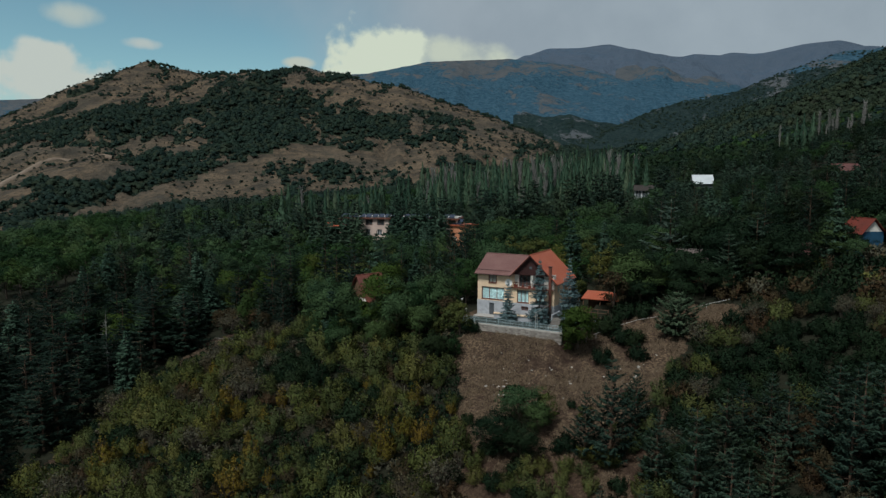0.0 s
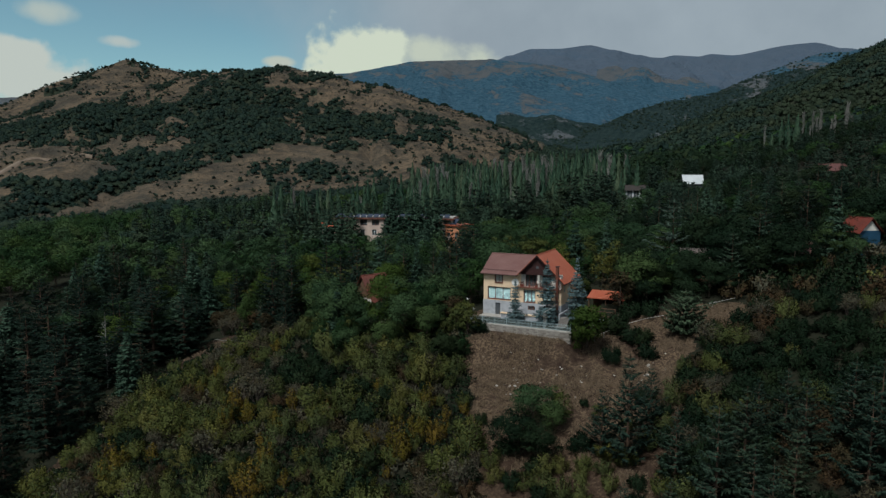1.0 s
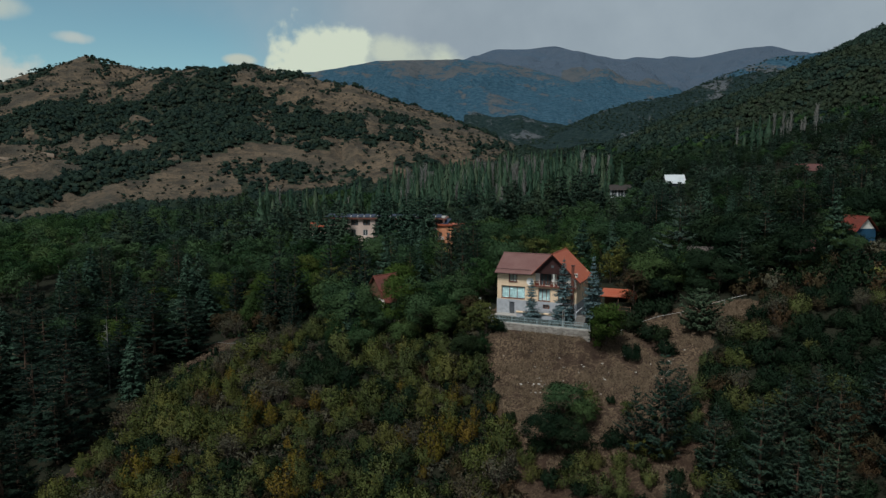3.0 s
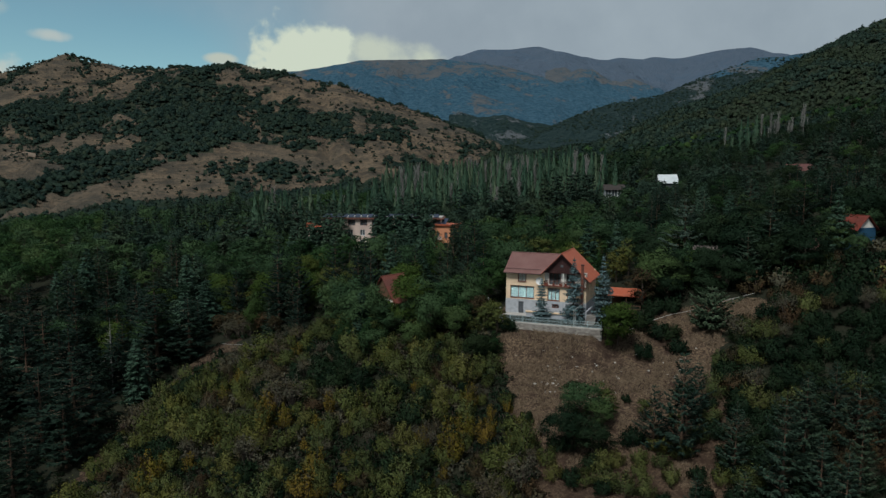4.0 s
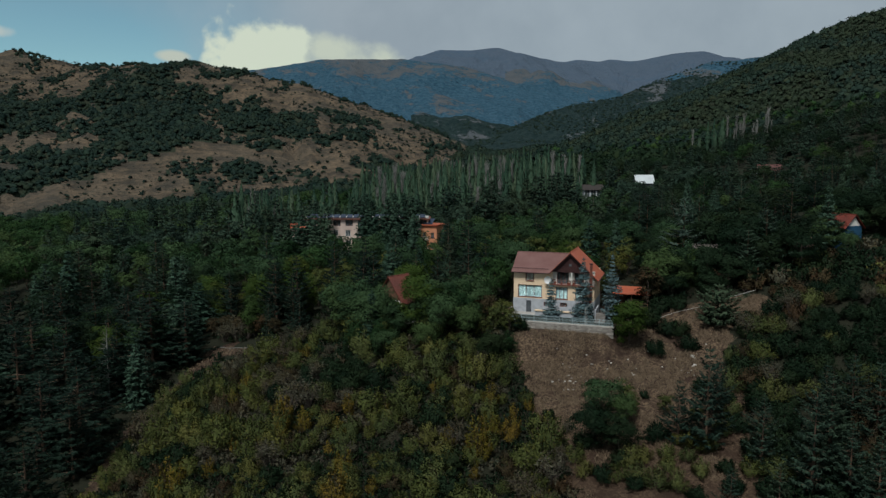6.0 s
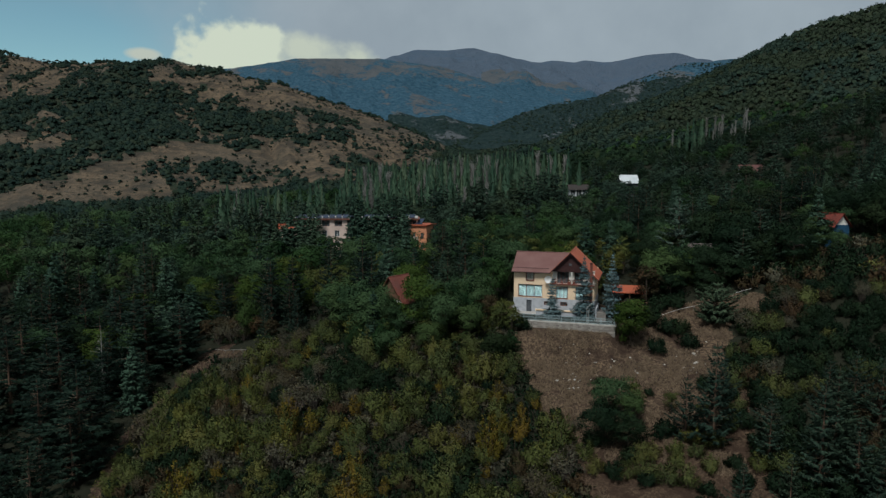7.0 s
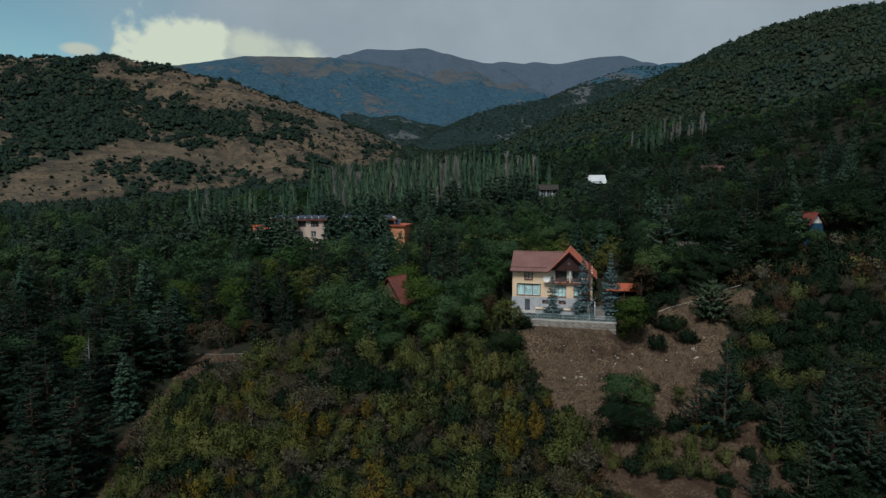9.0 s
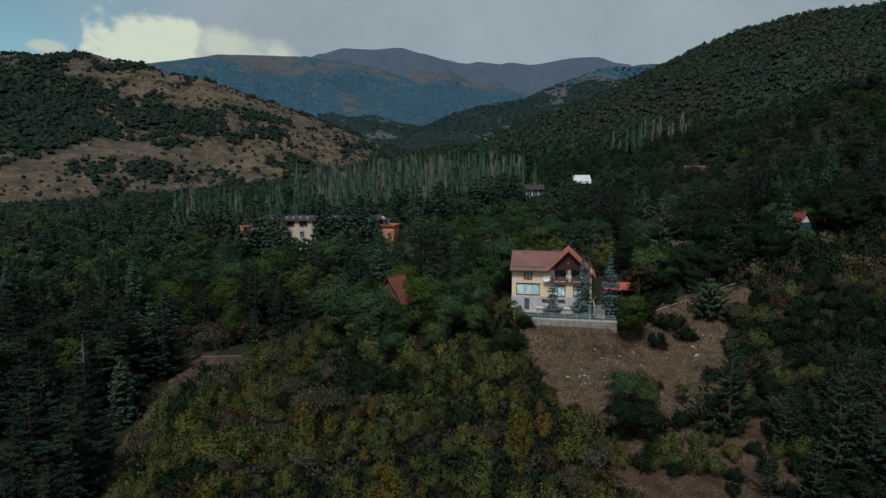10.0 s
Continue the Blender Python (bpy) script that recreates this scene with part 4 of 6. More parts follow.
    bush_t.plant(4.6, 80.0, 0.6, 1, 0.3)
    for k, (x, y, s) in enumerate(((4.0, 72.4, 0.8), (5.6, 71.2, 0.95), (7.2, 70.4, 0.8), (9.2, 69.2, 0.9), (10.6, 67.6, 1.0), (8.6, 72.8, 1.0), (17.0, 73.0, 0.9), (15.8, 67.4, 0.8), (13.2, 70.2, 0.7), (13.8, 64.6, 0.75), (3.6, 75.0, 0.9), (21.6, 72.6, 0.9), (24.4, 74.8, 0.8), (12.0, 63.0, 0.7))):
        (bush_g, bush_d, bush_o, bush_g)[k % 4].plant(x, y, s, k, k * 1.3)
    bush_o.plant(20.5, 76.5, 0.7, 2, 0.3)
    for k, (x, y, s) in enumerate(((17.6, 64.0, 0.9), (20.2, 62.2, 1.0), (22.6, 63.6, 1.1), (18.8, 67.0, 0.8), (21.4, 59.4, 1.0), (24.8, 66.2, 1.1), (26.2, 63.0, 1.1), (23.4, 72.4, 1.1), (27.0, 73.4, 1.1), (16.8, 60.0, 0.8))):
        (bush_d, bush_d, bush_g, bush_d)[k % 4].plant(x, y, s, k, k * 1.7)
    for k, (x, y, s) in enumerate(((24.0, 81.0, 1.0), (26.6, 79.2, 1.15), (29.4, 80.6, 1.1), (31.5, 77.4, 1.2), (28.2, 75.6, 1.0), (33.5, 82.4, 1.2), (25.2, 77.2, 0.8), (30.4, 84.6, 0.9), (22.8, 68.8, 0.9), (25.6, 70.6, 1.0), (28.8, 71.2, 1.1), (20.6, 65.4, 0.8), (8.4, 68.4, 0.8), (12.4, 66.6, 0.85), (3.2, 83.4, 0.7), (2.0, 80.2, 0.8), (0.6, 77.0, 0.9))):
        (bush_d, bush_g, bush_d, bush_t, bush_d, bush_o)[k % 6].plant(x, y, s, k, k * 2.1)
    for x, y, s, f in ((19.0, 71.8, 0.98, 0), (16.6, 74.0, 0.62, 1), (23.0, 76.0, 0.6, 4), (24.2, 60.5, 0.92, 2), (28.6, 63.2, 0.78, 3), (22.4, 66.2, 0.66, 4), (30.2, 57.5, 0.72, 0), (34.5, 63.5, 0.7, 1), (19.0, 58.6, 0.52, 2),
                       (37.5, 58.0, 0.8, 3), (26.5, 54.5, 0.72, 4), (41.5, 64.0, 0.62, 0), (15.4, 61.2, 0.42, 1), (32.5, 69.0, 0.55, 2), (45.0, 57.0, 0.75, 3)):
        grey_pines.plant(x, y, s, f, x * 1.7, wide=1.0)
    bx, by = spots(14, 66, 42, 72, 7.8, 61, lambda x, y: (x > 20 + 0.5 * (y - 52)) & (y < 74 - 0.1 * x))
    for x, y in zip(bx, by):
        if rng.uniform() < 0.85:
            grey_pines.plant(x, y, rng.uniform(0.6, 1.0), int(rng.integers(0, 5)), x, wide=rng.uniform(1.0, 1.3))
    # behind the house and at its sides
    for x, y, s in ((-38, 203, 0.95), (-30, 195, 0.85), (-13.8, 192, 0.8), (-5.6, 193, 0.85), (-17.2, 186, 0.62), (-22.0, 188, 0.5), (-8.2, 184.5, 0.8), (14.5, 196, 1.0), (-10.5, 186, 0.75), (-3.4, 181.5, 0.5)):
        firs.plant(x, y, s, int(y * 10), y, wide=1.3)
    for x in list(np.arange(-35.5, -25.6, 1.9)) + [-14.5, -12.7, -8.1, -6.3, -3.2, -1.0]:
        y = 200.4 - 0.176 * (x + 13.2) + rng.uniform(-1.2, 0.6)
        firs.plant(x, y, (12.6 + 4.0 * (x > -20) + rng.uniform(-1.2, 1.2) - at(x, y)) / 13, int(x + 50), y, wide=1.0)
    for x in np.arange(-25.0, -7.0, 2.7):
        y = 197.5 - 0.176 * (x + 13.2) + rng.uniform(-1.0, 1.0)
        firs.plant(x, y, (3.6 + rng.uniform(-1.0, 1.0) - at(x, y)) / 13, int(x + 50), y, wide=1.7)
    firs.plant(-37.2, 205.0, 0.78, 1, 0.3, wide=1.4)
    firs.plant(-41.0, 204.5, 0.88, 2, 0.3, wide=1.3)
    firs.plant(24.0, 121.5, 0.95, 0, 0.3)
    dark_oaks.plant(55.2, 103.2, 1.0, 2, 0.3)
    dark_oaks.plant(39.4, 106.0, 0.95, 1, 1.3)
    for x, y, s in ((90.6, 233.2, 0.72), (93.6, 232.0, 0.62), (98.2, 233.5, 0.95), (70.6, 233.0, 0.72), (73.2, 232.4, 0.55), (76.4, 233.8, 0.8)):
        oaks.plant(x, y, s, int(x), x)
    for x, y, s in ((45.2, 103.5, 0.72), (51.5, 107.5, 0.85)):
        grey_pines.plant(x, y, s, int(x), x, wide=1.6)
    grey_pines.plant(47.0, 122.0, 1.1, 1, 0.4)
    grey_pines.plant(60.0, 128.0, 1.1, 2, 0.4)
    oaks.plant(67.6, 106.8, 0.55, 1, 0.3)
    dark_oaks.plant(71.0, 109.6, 0.42, 2, 0.8, wide=1.25)
    dark_oaks.plant(75.6, 109.4, 0.34, 3, 0.8, wide=1.3)
    oaks.plant(13.6, 189.0, 1.05, 1, 0.3)
    oaks.plant(13.4, 187.5, 0.6, 2, 1.3)
    bush_g.plant(56.2, 103.6, 1.2, 0, 0.4)
    bush_o.plant(58.8, 103.2, 1.1, 1, 0.4)
    bush_r.plant(61.2, 103.9, 1.2, 2, 0.4)
    limes.plant(71.6, 108.4, 0.3, 0, 0.4)
    dark_oaks.plant(67.4, 112.6, 0.95, 2, 0.3)
    for x, y, s in ((82.5, 109.0, 0.75), (82.0, 114.0, 0.85), (83.0, 118.5, 0.9), (84.5, 111.5, 0.85), (87.5, 116.0, 0.9), (78.6, 120.0, 0.95), (88.0, 107.0, 0.8)):
        dark_oaks.plant(x, y, s * 1.2, int(x), x)
    oaks.plant(66.0, 111.0, 0.8, 3, 0.3)
    firs.plant(30.5, 124.0, 0.85, 1, 0.3)
    tall_grey = Kind("grey_pine", "tall grey-green pine above the dark trees behind the house", "tree", [grey_pines.forms[1]], "grey_needles", "pine_bark")
    tall_grey.plant(39.9, 115.1, 1.1, 0, 0.6, wide=1.4)
    for x, y, s, f in ((46.5, 108.5, 1.12, 0), (50.5, 112.0, 1.3, 1), (45.0, 114.0, 1.25, 2), (54.0, 106.5, 0.95, 3), (35.6, 110.4, 0.85, 4), (38.5, 105.0, 0.9, 0), (49.0, 104.5, 0.9, 1), (33.2, 114.5, 1.0, 2)):
        dark_oaks.plant(x, y, s, f, x)
    yellows.plant(28.6, 119.0, 1.0, 2, 0.0)
    for x, y, s, f in ((31.5, 103.5, 0.62, 0), (33.5, 106.5, 0.8, 1), (29.8, 105.8, 0.55, 2), (37.0, 101.5, 0.6, 3), (31.5, 109.5, 0.8, 4), (41.5, 103.0, 0.75, 0), (44.5, 101.5, 0.6, 2)):
        dark_oaks.plant(x, y, s, f, x)
    bush_d.plant(28.4, 101.2, 1.3, 0, 0.2)
    bush_d.plant(31.2, 100.6, 1.1, 1, 0.9)
    limes.plant(22.5, 118.0, 0.9, 3, 0.0)
    crown, stem = conifer(230, 11, 2.8, 2.0, 15, 7, 22, -0.02, 0.33, 0.6, 0.24, 0.05, fat=1.6)
    r = np.random.default_rng(231)
    spire = [stick((0, 0, 9.5), (0.1, 0, 15.2), 0.12, 0.02)]
    for z in np.arange(10.2, 14.8, 0.28):
        g = r.uniform(0, 6.28)
        reach = (15.6 - z) * r.uniform(0.22, 0.38)
        spire.append(stick((0, 0, z), (reach * math.cos(g), reach * math.sin(g), z + reach * r.uniform(0.1, 0.7)), 0.035, 0.01, 3))
    bare_top = Kind("dead_topped_pine", "pine with a bare bleached dead top", "tree", [(crown, join(stem, *spire))], "pine", "dead_wood")
    bare_top.plant(-63.7, 122.0, 0.95, 0, 0.0)
    limbs = [stick((0, 0, -0.4), (0.5, 0.1, 2.4), 0.13, 0.09), stick((0.5, 0.1, 2.4), (0.2, 0.3, 4.6), 0.09, 0.04), stick((0.2, 0.3, 4.6), (0.9, 0.2, 5.8), 0.04, 0.015)]
    limbs += [stick((0.5, 0.1, 2.4), (1.7, -0.3, 3.4), 0.05, 0.015, 4), stick((0.3, 0.2, 3.6), (-0.9, 0.4, 4.6), 0.045, 0.012, 4), stick((0.2, 0.3, 4.6), (-0.4, 0.0, 5.6), 0.03, 0.01, 4), stick((1.2, -0.1, 3.0), (1.6, 0.2, 4.0), 0.025, 0.01, 3)]
    snag = new("dead_tree", mesh_of("dead_tree", *join(*limbs), [M["dead_wood"]]))
    snag.matrix_basis = pose(-61.6, 99.4, at(-61.6, 99.4))
    tagged(snag, "leafless bleached dead tree below the pines", "tree")

    # the knoll: shrubs of many colours, close together
    def knoll(x, y):
        return clear_of(x, y) & (x > strip_x(y)) & (x < 6 + 0.1 * (y - 70)) & ((y < 108) | (x < -20) & (y < 124)) & (y - 0.30 * np.abs(x + 25) > 44)

    sx, sy = spots(-57, 12, 54, 126, 2.6, 5, knoll)
    order = np.argsort(np.hypot(sx + 20, sy - 3))
    tint = 0.5 + (fbm(sx / 7, sy / 7, 3, 31) - 0.5) * 1.1 + rng.normal(size=len(sx)) * 0.13 + 0.06 * np.exp(-((sx + 20) / 16) ** 2 - ((sy - 88) / 13) ** 2)
    kinds = (bush_d, bush_g, bush_o, bush_t, bush_r, bush_o, bush_y)
    cuts = np.array([0.33, 0.465, 0.54, 0.595, 0.64, 0.76])
    late = {}
    for n, i in enumerate(order):
        kind = kinds[int(np.searchsorted(cuts, tint[i]))]
        size = rng.uniform(0.6, 1.1) + rng.uniform(0.3, 0.75) * (rng.uniform() < 0.28)
        if in_vista(sx[i], sy[i]):
            size *= 0.5
        if sy[i] > 99 + 0.25 * abs(sx[i] + 20) and sx[i] > -22 and rng.uniform() < 0.35 and not in_vista(sx[i], sy[i]):
            (limes, yellows, oaks)[int(rng.integers(0, 3))].plant(sx[i], sy[i], rng.uniform(0.55, 0.85), int(rng.integers(0, 5)), rng.uniform(0, 6.28))
        elif n < 640:
            kind.plant(sx[i], sy[i], size, int(rng.integers(0, 4)), rng.uniform(0, 6.28), wide=rng.uniform(0.85, 1.15))
        else:
            late.setdefault(kind, []).append((sx[i], sy[i], size))
    gx, gy = spots(-56, 10, 52, 126, 1.5, 105, lambda x, y: knoll(x, y) & (np.degrees(np.arctan2(x + 20, y)) > -46))
    low = [shrub(s + 420, 1.3, 1.25, 20, 150, 0.18) for s in range(4)]
    warm = fbm(gx / 6, gy / 6, 3, 37) > 0.5
    thicket("low_scrub", "low dull green scrub between the shrubs of the knoll", "shrubs", low, "dark_green", "bark", gx[warm], gy[warm], rng.uniform(0.6, 1.2, int(warm.sum())), 106)
    thicket("low_brush", "low brown brush between the shrubs of the knoll", "shrubs", low, "twig", "shoots", gx[~warm], gy[~warm], rng.uniform(0.6, 1.2, int((~warm).sum())), 107)
    # the shrubs of the eastern slope
    def east(x, y):
        return clear_of(x, y) & (x > 20) & (y > 50) & (y < 99 + 0.13 * (x - 30)) & (x < 110)

    ex, ey = spots(20, 100, 50, 112, 2.4, 6, east)
    tint = fbm(ex / 9, ey / 9, 3, 33) + rng.normal(size=len(ex)) * 0.10
    order = np.argsort(np.hypot(ex - 25, ey - 60))
    for n, i in enumerate(order):
        kind = (bush_d, bush_d, bush_d, bush_g, bush_t, bush_r)[int(np.searchsorted((0.36, 0.50, 0.585, 0.625, 0.665), tint[i] - 0.02))]
        size = rng.uniform(0.7, 1.3)
        if n < 300:
            kind.plant(ex[i], ey[i], size, int(rng.integers(0, 4)), rng.uniform(0, 6.28), wide=rng.uniform(0.9, 1.2))
        else:
            late.setdefault(kind, []).append((ex[i], ey[i], size))
    for kind, rows in late.items():
        a = np.array(rows)
        leaf = {"dark_shrub": "dark_green", "shrub": "grey_green", "olive_shrub": "olive", "bare_shrub": "twig", "russet_shrub": "rust", "yellow_shrub": "yellow"}[kind.name]
        thicket("far_" + kind.name + "s", kind.label.replace("shrub", "shrubs"), "shrubs", [shrub(s + 500, 3.0, 1.8, 34, 420, 0.22) for s in range(4)], leaf, "bark", a[:, 0], a[:, 1], a[:, 2], 9)

    # the pines of the hollow
    def hollow(x, y):
        return (x < strip_x(y) - strip_half(y) - 1.6) & (y < 150) & (y > 62) & (x > -60 - 0.6 * y + 0)

    hx, hy = spots(-135, -48, 60, 150, 6.9, 7, hollow)
    order = np.argsort(np.hypot(hx + 20, hy - 3))
    far = []
    for n, i in enumerate(order):
        size = rng.uniform(0.6, 1.25)
        if n < 170:
            (pines if rng.uniform() < 0.86 else firs).plant(hx[i], hy[i], size, int(rng.integers(0, 5)), rng.uniform(0, 6.28), wide=rng.uniform(1.15, 1.65))
        else:
            far.append((hx[i], hy[i], size))
    hx, hy = spots(-80, -44, 60, 132, 2.3, 109, lambda x, y: (x < strip_x(y) - strip_half(y) - 0.6) & (x > -60 - 0.6 * y))
    thicket("hollow_brush", "dark low brush under the pines of the hollow", "shrubs", [shrub(s + 430, 1.8, 1.4, 20, 130, 0.22) for s in range(3)], "dark_green", "bark", hx, hy, rng.uniform(0.4, 0.8, len(hx)), 110)
    lo_pine = [conifer(s, 13, 3.0, 0.8, 14, 7, 6, 0.0, 0.66, 0.80, 0.24, 0.0, 0.0, 2.2) for s in range(300, 304)]
    lo_oak = [broadleaf(s, 8.6, 4.5, 0.3, 40, 1900, 0.25) for s in range(310, 315)]
    if far:
        a = np.array(far)
        thicket("pine_wood_in_the_hollow", "dense blue-green pine wood", "wood", lo_pine, "pine", "pine_bark", a[:, 0], a[:, 1], a[:, 2], 12)

    # the wood between the houses, nearest trees one by one
    def wood(x, y):
        near_left = (x < -50) & (y < 132)
        return clear_of(x, y) & ~near_left & ~((x > 22) & (y < 100 + 0.13 * (x - 30))) & (y > 104 + 2.0 * ((x < 8) & (x > -20))) & (x > -78 - 0.35 * (y - 120)) & ~((x < -20) & (y < 124))

    wx, wy = spots(-130, 150, 104, 176, 6.5, 8, wood)
    order = np.argsort(np.hypot(wx + 20, wy - 3))
    rest = []
    mood = fbm(wx / 22, wy / 22, 3, 41) + rng.normal(size=len(wx)) * 0.09
    for n, i in enumerate(order):
        size = rng.uniform(0.6, 1.4)
        if n < 360:
            m = mood[i] + 0.03 * (5 < wx[i] < 40) - 0.12 * smoothstep(wx[i], 40, 66) - 0.05 * smoothstep(-wx[i], 10, 40)
            if wx[i] > 25:
                size *= 0.85
            if in_vista(wx[i], wy[i]):
                size, m = size * 0.45, max(m, 0.5)
            kind = firs if m < 0.36 else pines if m < 0.43 else oaks if m < 0.52 else limes if m < 0.64 else yellows
            if kind is limes and wx[i] < 46 and rng.uniform() < 0.4:
                kind = fresh_limes
            if kind is firs and rng.uniform() < 0.45:
                kind = grey_pines
            # west of x -48 darker leaf copies imitate dimming at the view's edge
            if kind in (oaks, limes, yellows) and (wx[i] > 46 or wx[i] < -48) and rng.uniform() < 0.65:
                kind = dark_oaks
            kind.plant(wx[i], wy[i], size * (0.86 if kind in (firs, pines, grey_pines) else 0.95), int(rng.integers(0, 5)), rng.uniform(0, 6.28), wide=rng.uniform(0.9, 1.15))
        else:
            rest.append((wx[i], wy[i], size, mood[i]))
    fx, fy = spots(-190, 230, 176, 330, 7.2, 9, clear_of)
    mood = fbm(fx / 26, fy / 26, 3, 43) + rng.normal(size=len(fx)) * 0.08
    rest += list(zip(fx, fy, rng.uniform(0.6, 1.3, len(fx)) * np.where(fx > 20, 0.85, 1.0), mood))
    a = np.array(rest)
    a = a[(np.arctan2(a[:, 0] + 20, a[:, 1]) > radians(-46)) & (np.arctan2(a[:, 0] + 20, a[:, 1]) < radians(58))]
    a = a[in_sight(a[:, 0], a[:, 1], 12.0, 4.5)]
    low = in_vista(a[:, 0], a[:, 1])
    a[low, 2] *= 0.42
    a[low, 3] = np.maximum(a[low, 3], 0.5)
    a[:, 3] += 0.06 * smoothstep(-a[:, 0], 20, 40) * smoothstep(-a[:, 1], -215, -190) - 0.13 * smoothstep(a[:, 0], 30, 90)
    s = a[:, 3] < 0.375
    thicket("conifers_of_the_wood", "dark conifers among the valley wood", "wood", lo_pine, "young_pine", "bark", a[s, 0], a[s, 1], a[s, 2] * 0.78, 13)
    s = (a[:, 3] >= 0.375) & (a[:, 3] < 0.54)
    # east of about x 78 the same wood takes darker leaves to imitate shade
    shady = s & (a[:, 0] + 14 * np.sin(a[:, 1] / 9) > 78)
    s &= ~shady
    thicket("dark_broadleaf_wood", "dark green broad-leaved wood in the valley", "wood", lo_oak, "oak", "bark", a[s, 0], a[s, 1], a[s, 2], 14)
    thicket("deep_green_wood", "broad-leaved wood below the mountainside, leaves darkened for shade", "wood", lo_oak, "dark_green", "bark", a[shady, 0], a[shady, 1], a[shady, 2], 34)
    s = a[:, 3] >= 0.54
    thicket("light_broadleaf_wood", "lighter green broad-leaved wood in the valley", "wood", lo_oak, "green", "bark", a[s, 0], a[s, 1], a[s, 2] * 0.95, 15)

    # undergrowth below the near trees
    ux, uy = spots(-110, 110, 104, 182, 3.6, 64, lambda x, y: clear_of(x, y) & ~((x < -50) & (y < 130)) & (np.degrees(np.arctan2(x + 20, y)) > -44) & (np.degrees(np.arctan2(x + 20, y)) < 56))
    low_bush = [shrub(s + 400, 2.2, 1.5, 16, 110, 0.30) for s in range(4)]
    thicket("undergrowth", "low dark green undergrowth below the trees", "shrubs", low_bush, "dark_green", "bark", ux, uy, rng.uniform(0.5, 1.0, len(ux)), 65)

    # poplar belts across the valley
    pop = [column(s, 20, 2.5, 620, 0.62) for s in range(8)]
    dead = [column(s + 10, 20, 1.6, 90, 0.5, 1.0) for s in range(4)]
    px, py = spots(-95, 75, 228, 262, 4.2, 16)
    keep = (px > -60 + 8 * fbm(px / 6, py / 6, 2, 53)) & (np.abs(py - (243 + 0.10 * px)) < 12) & (np.hypot(px + 15, py - 212) > 18)
    qx, qy = spots(-10, 75, 268, 320, 4.4, 17)
    rx, ry = spots(168, 196, 304, 336, 3.3, 18, lambda x, y: np.abs(x - 182 + 0.75 * (y - 320)) < 5)
    fx2, fy2 = spots(-100, 110, 213, 236, 4.0, 66, lambda x, y: (np.abs(y - (223 + 0.08 * x)) < 9) & ~in_vista(x, y) & (np.hypot(x - 91, y - 238) > 8) & (np.hypot(x - 72, y - 236) > 7))
    thicket("conifer_row", "dark conifers and tall trees in front of the poplars", "wood", lo_pine + lo_oak, "young_pine", "bark", fx2, fy2, rng.uniform(0.8, 1.35, len(fx2)), 67)
    px, py = np.concatenate([px[keep], qx, rx]), np.concatenate([py[keep], qy, ry])
    bare = (fbm(px / 16, py / 16, 2, 51) + rng.normal(size=len(px)) * 0.10) > np.where(px > 100, 0.38, 0.72)
    for cx, cy, r in ((-57, 238, 6), (-28, 240, 4), (-5, 244, 5), (30, 258, 11), (46, 284, 12)):
        bare |= (np.hypot(px - cx, py - cy) < r) & (rng.uniform(size=len(px)) < 0.7)
    size = rng.uniform(0.5, 1.1, len(px))
    size = np.where(px > 100, size * 0.85, size)
    thicket("poplar_belt", "belt of tall columnar poplars across the valley", "poplars", pop, "poplar", "bark", px[~bare], py[~bare], size[~bare], 19)
    thicket("dead_poplars", "grey half-dead poplars with bare tops", "poplars", dead, "poplar", "dead_wood", px[bare], py[bare], size[bare], 20)

    # woods of the valley sides and the scrub of the hills
    bm = bmesh.new()
    bmesh.ops.create_icosphere(bm, subdivisions=1, radius=1.0)
    ball, ball_faces = np.array([v.co[:] for v in bm.verts]), np.array([[v.index for v in q.verts] for q in bm.faces])
    bm.free()

    def clump(seed, n, size, lobes=5):
        """A small far crown: a few uneven billows with loose sprays over them."""
        r = np.random.default_rng(seed)
        c, _h = leaf_heap(r, 1.0, 0.56, -0.15, 14, n, size, puffy=0.34)
        vs, fs, ns = [], [], []
        for q in range(lobes):
            g = q * 2.4 + r.uniform(-0.5, 0.5)
            mid = np.array([0.37 * math.cos(g), 0.37 * math.sin(g), r.uniform(0.14, 0.42)]) if q else np.array([0.0, 0.0, 0.52])
            v = ball * r.uniform(0.72, 1.22, (len(ball), 1)) * r.uniform(0.24, 0.36) * np.array([1.0, 1.0, 0.95])
            fs.append(ball_faces + len(ball) * q)
            vs.append(v + mid)
            ns.append(ball * 0.6 + mid * np.array([1.0, 1.0, 0.0]) + np.array([0, 0, 0.55]) + r.normal(size=ball.shape) * 0.30)
        heart, faces, turn = np.concatenate(vs), np.concatenate(fs), np.concatenate(ns)
        base = len(heart)
        return (np.concatenate([heart, c[0]]), np.concatenate([faces, c[1] + base]), np.concatenate([turn, c[2]])), (None, None)

    fine = [clump(s + 70, 14, 0.15, 3) for s in range(8)]
    lumps = [clump(s, 28, 0.12, 4) for s in range(8)]
    vx, vy = spots(-260, 700, 325, 1000, 4.6, 21, jitter=0.9)
    az = np.degrees(np.arctan2(vx + 20, vy))
    east_side = (vx > 20 + 0.10 * (vy - 330) + 0.24 * np.clip(vy - 480, 0, 450)) & (az < 64) & (np.hypot(vx, vy) < 1050)
    openings = fbm(vx / 40, vy / 40, 3, 61) + rng.uniform(-0.08, 0.08, len(vx)) > 0.78
    keep = east_side & ~(openings & (vy > 450)) & in_sight(vx, vy)
    vx, vy = vx[keep], vy[keep]
    far_size = 3.2 + 4.6 * rng.uniform(0, 1, len(vx)) ** 2.2
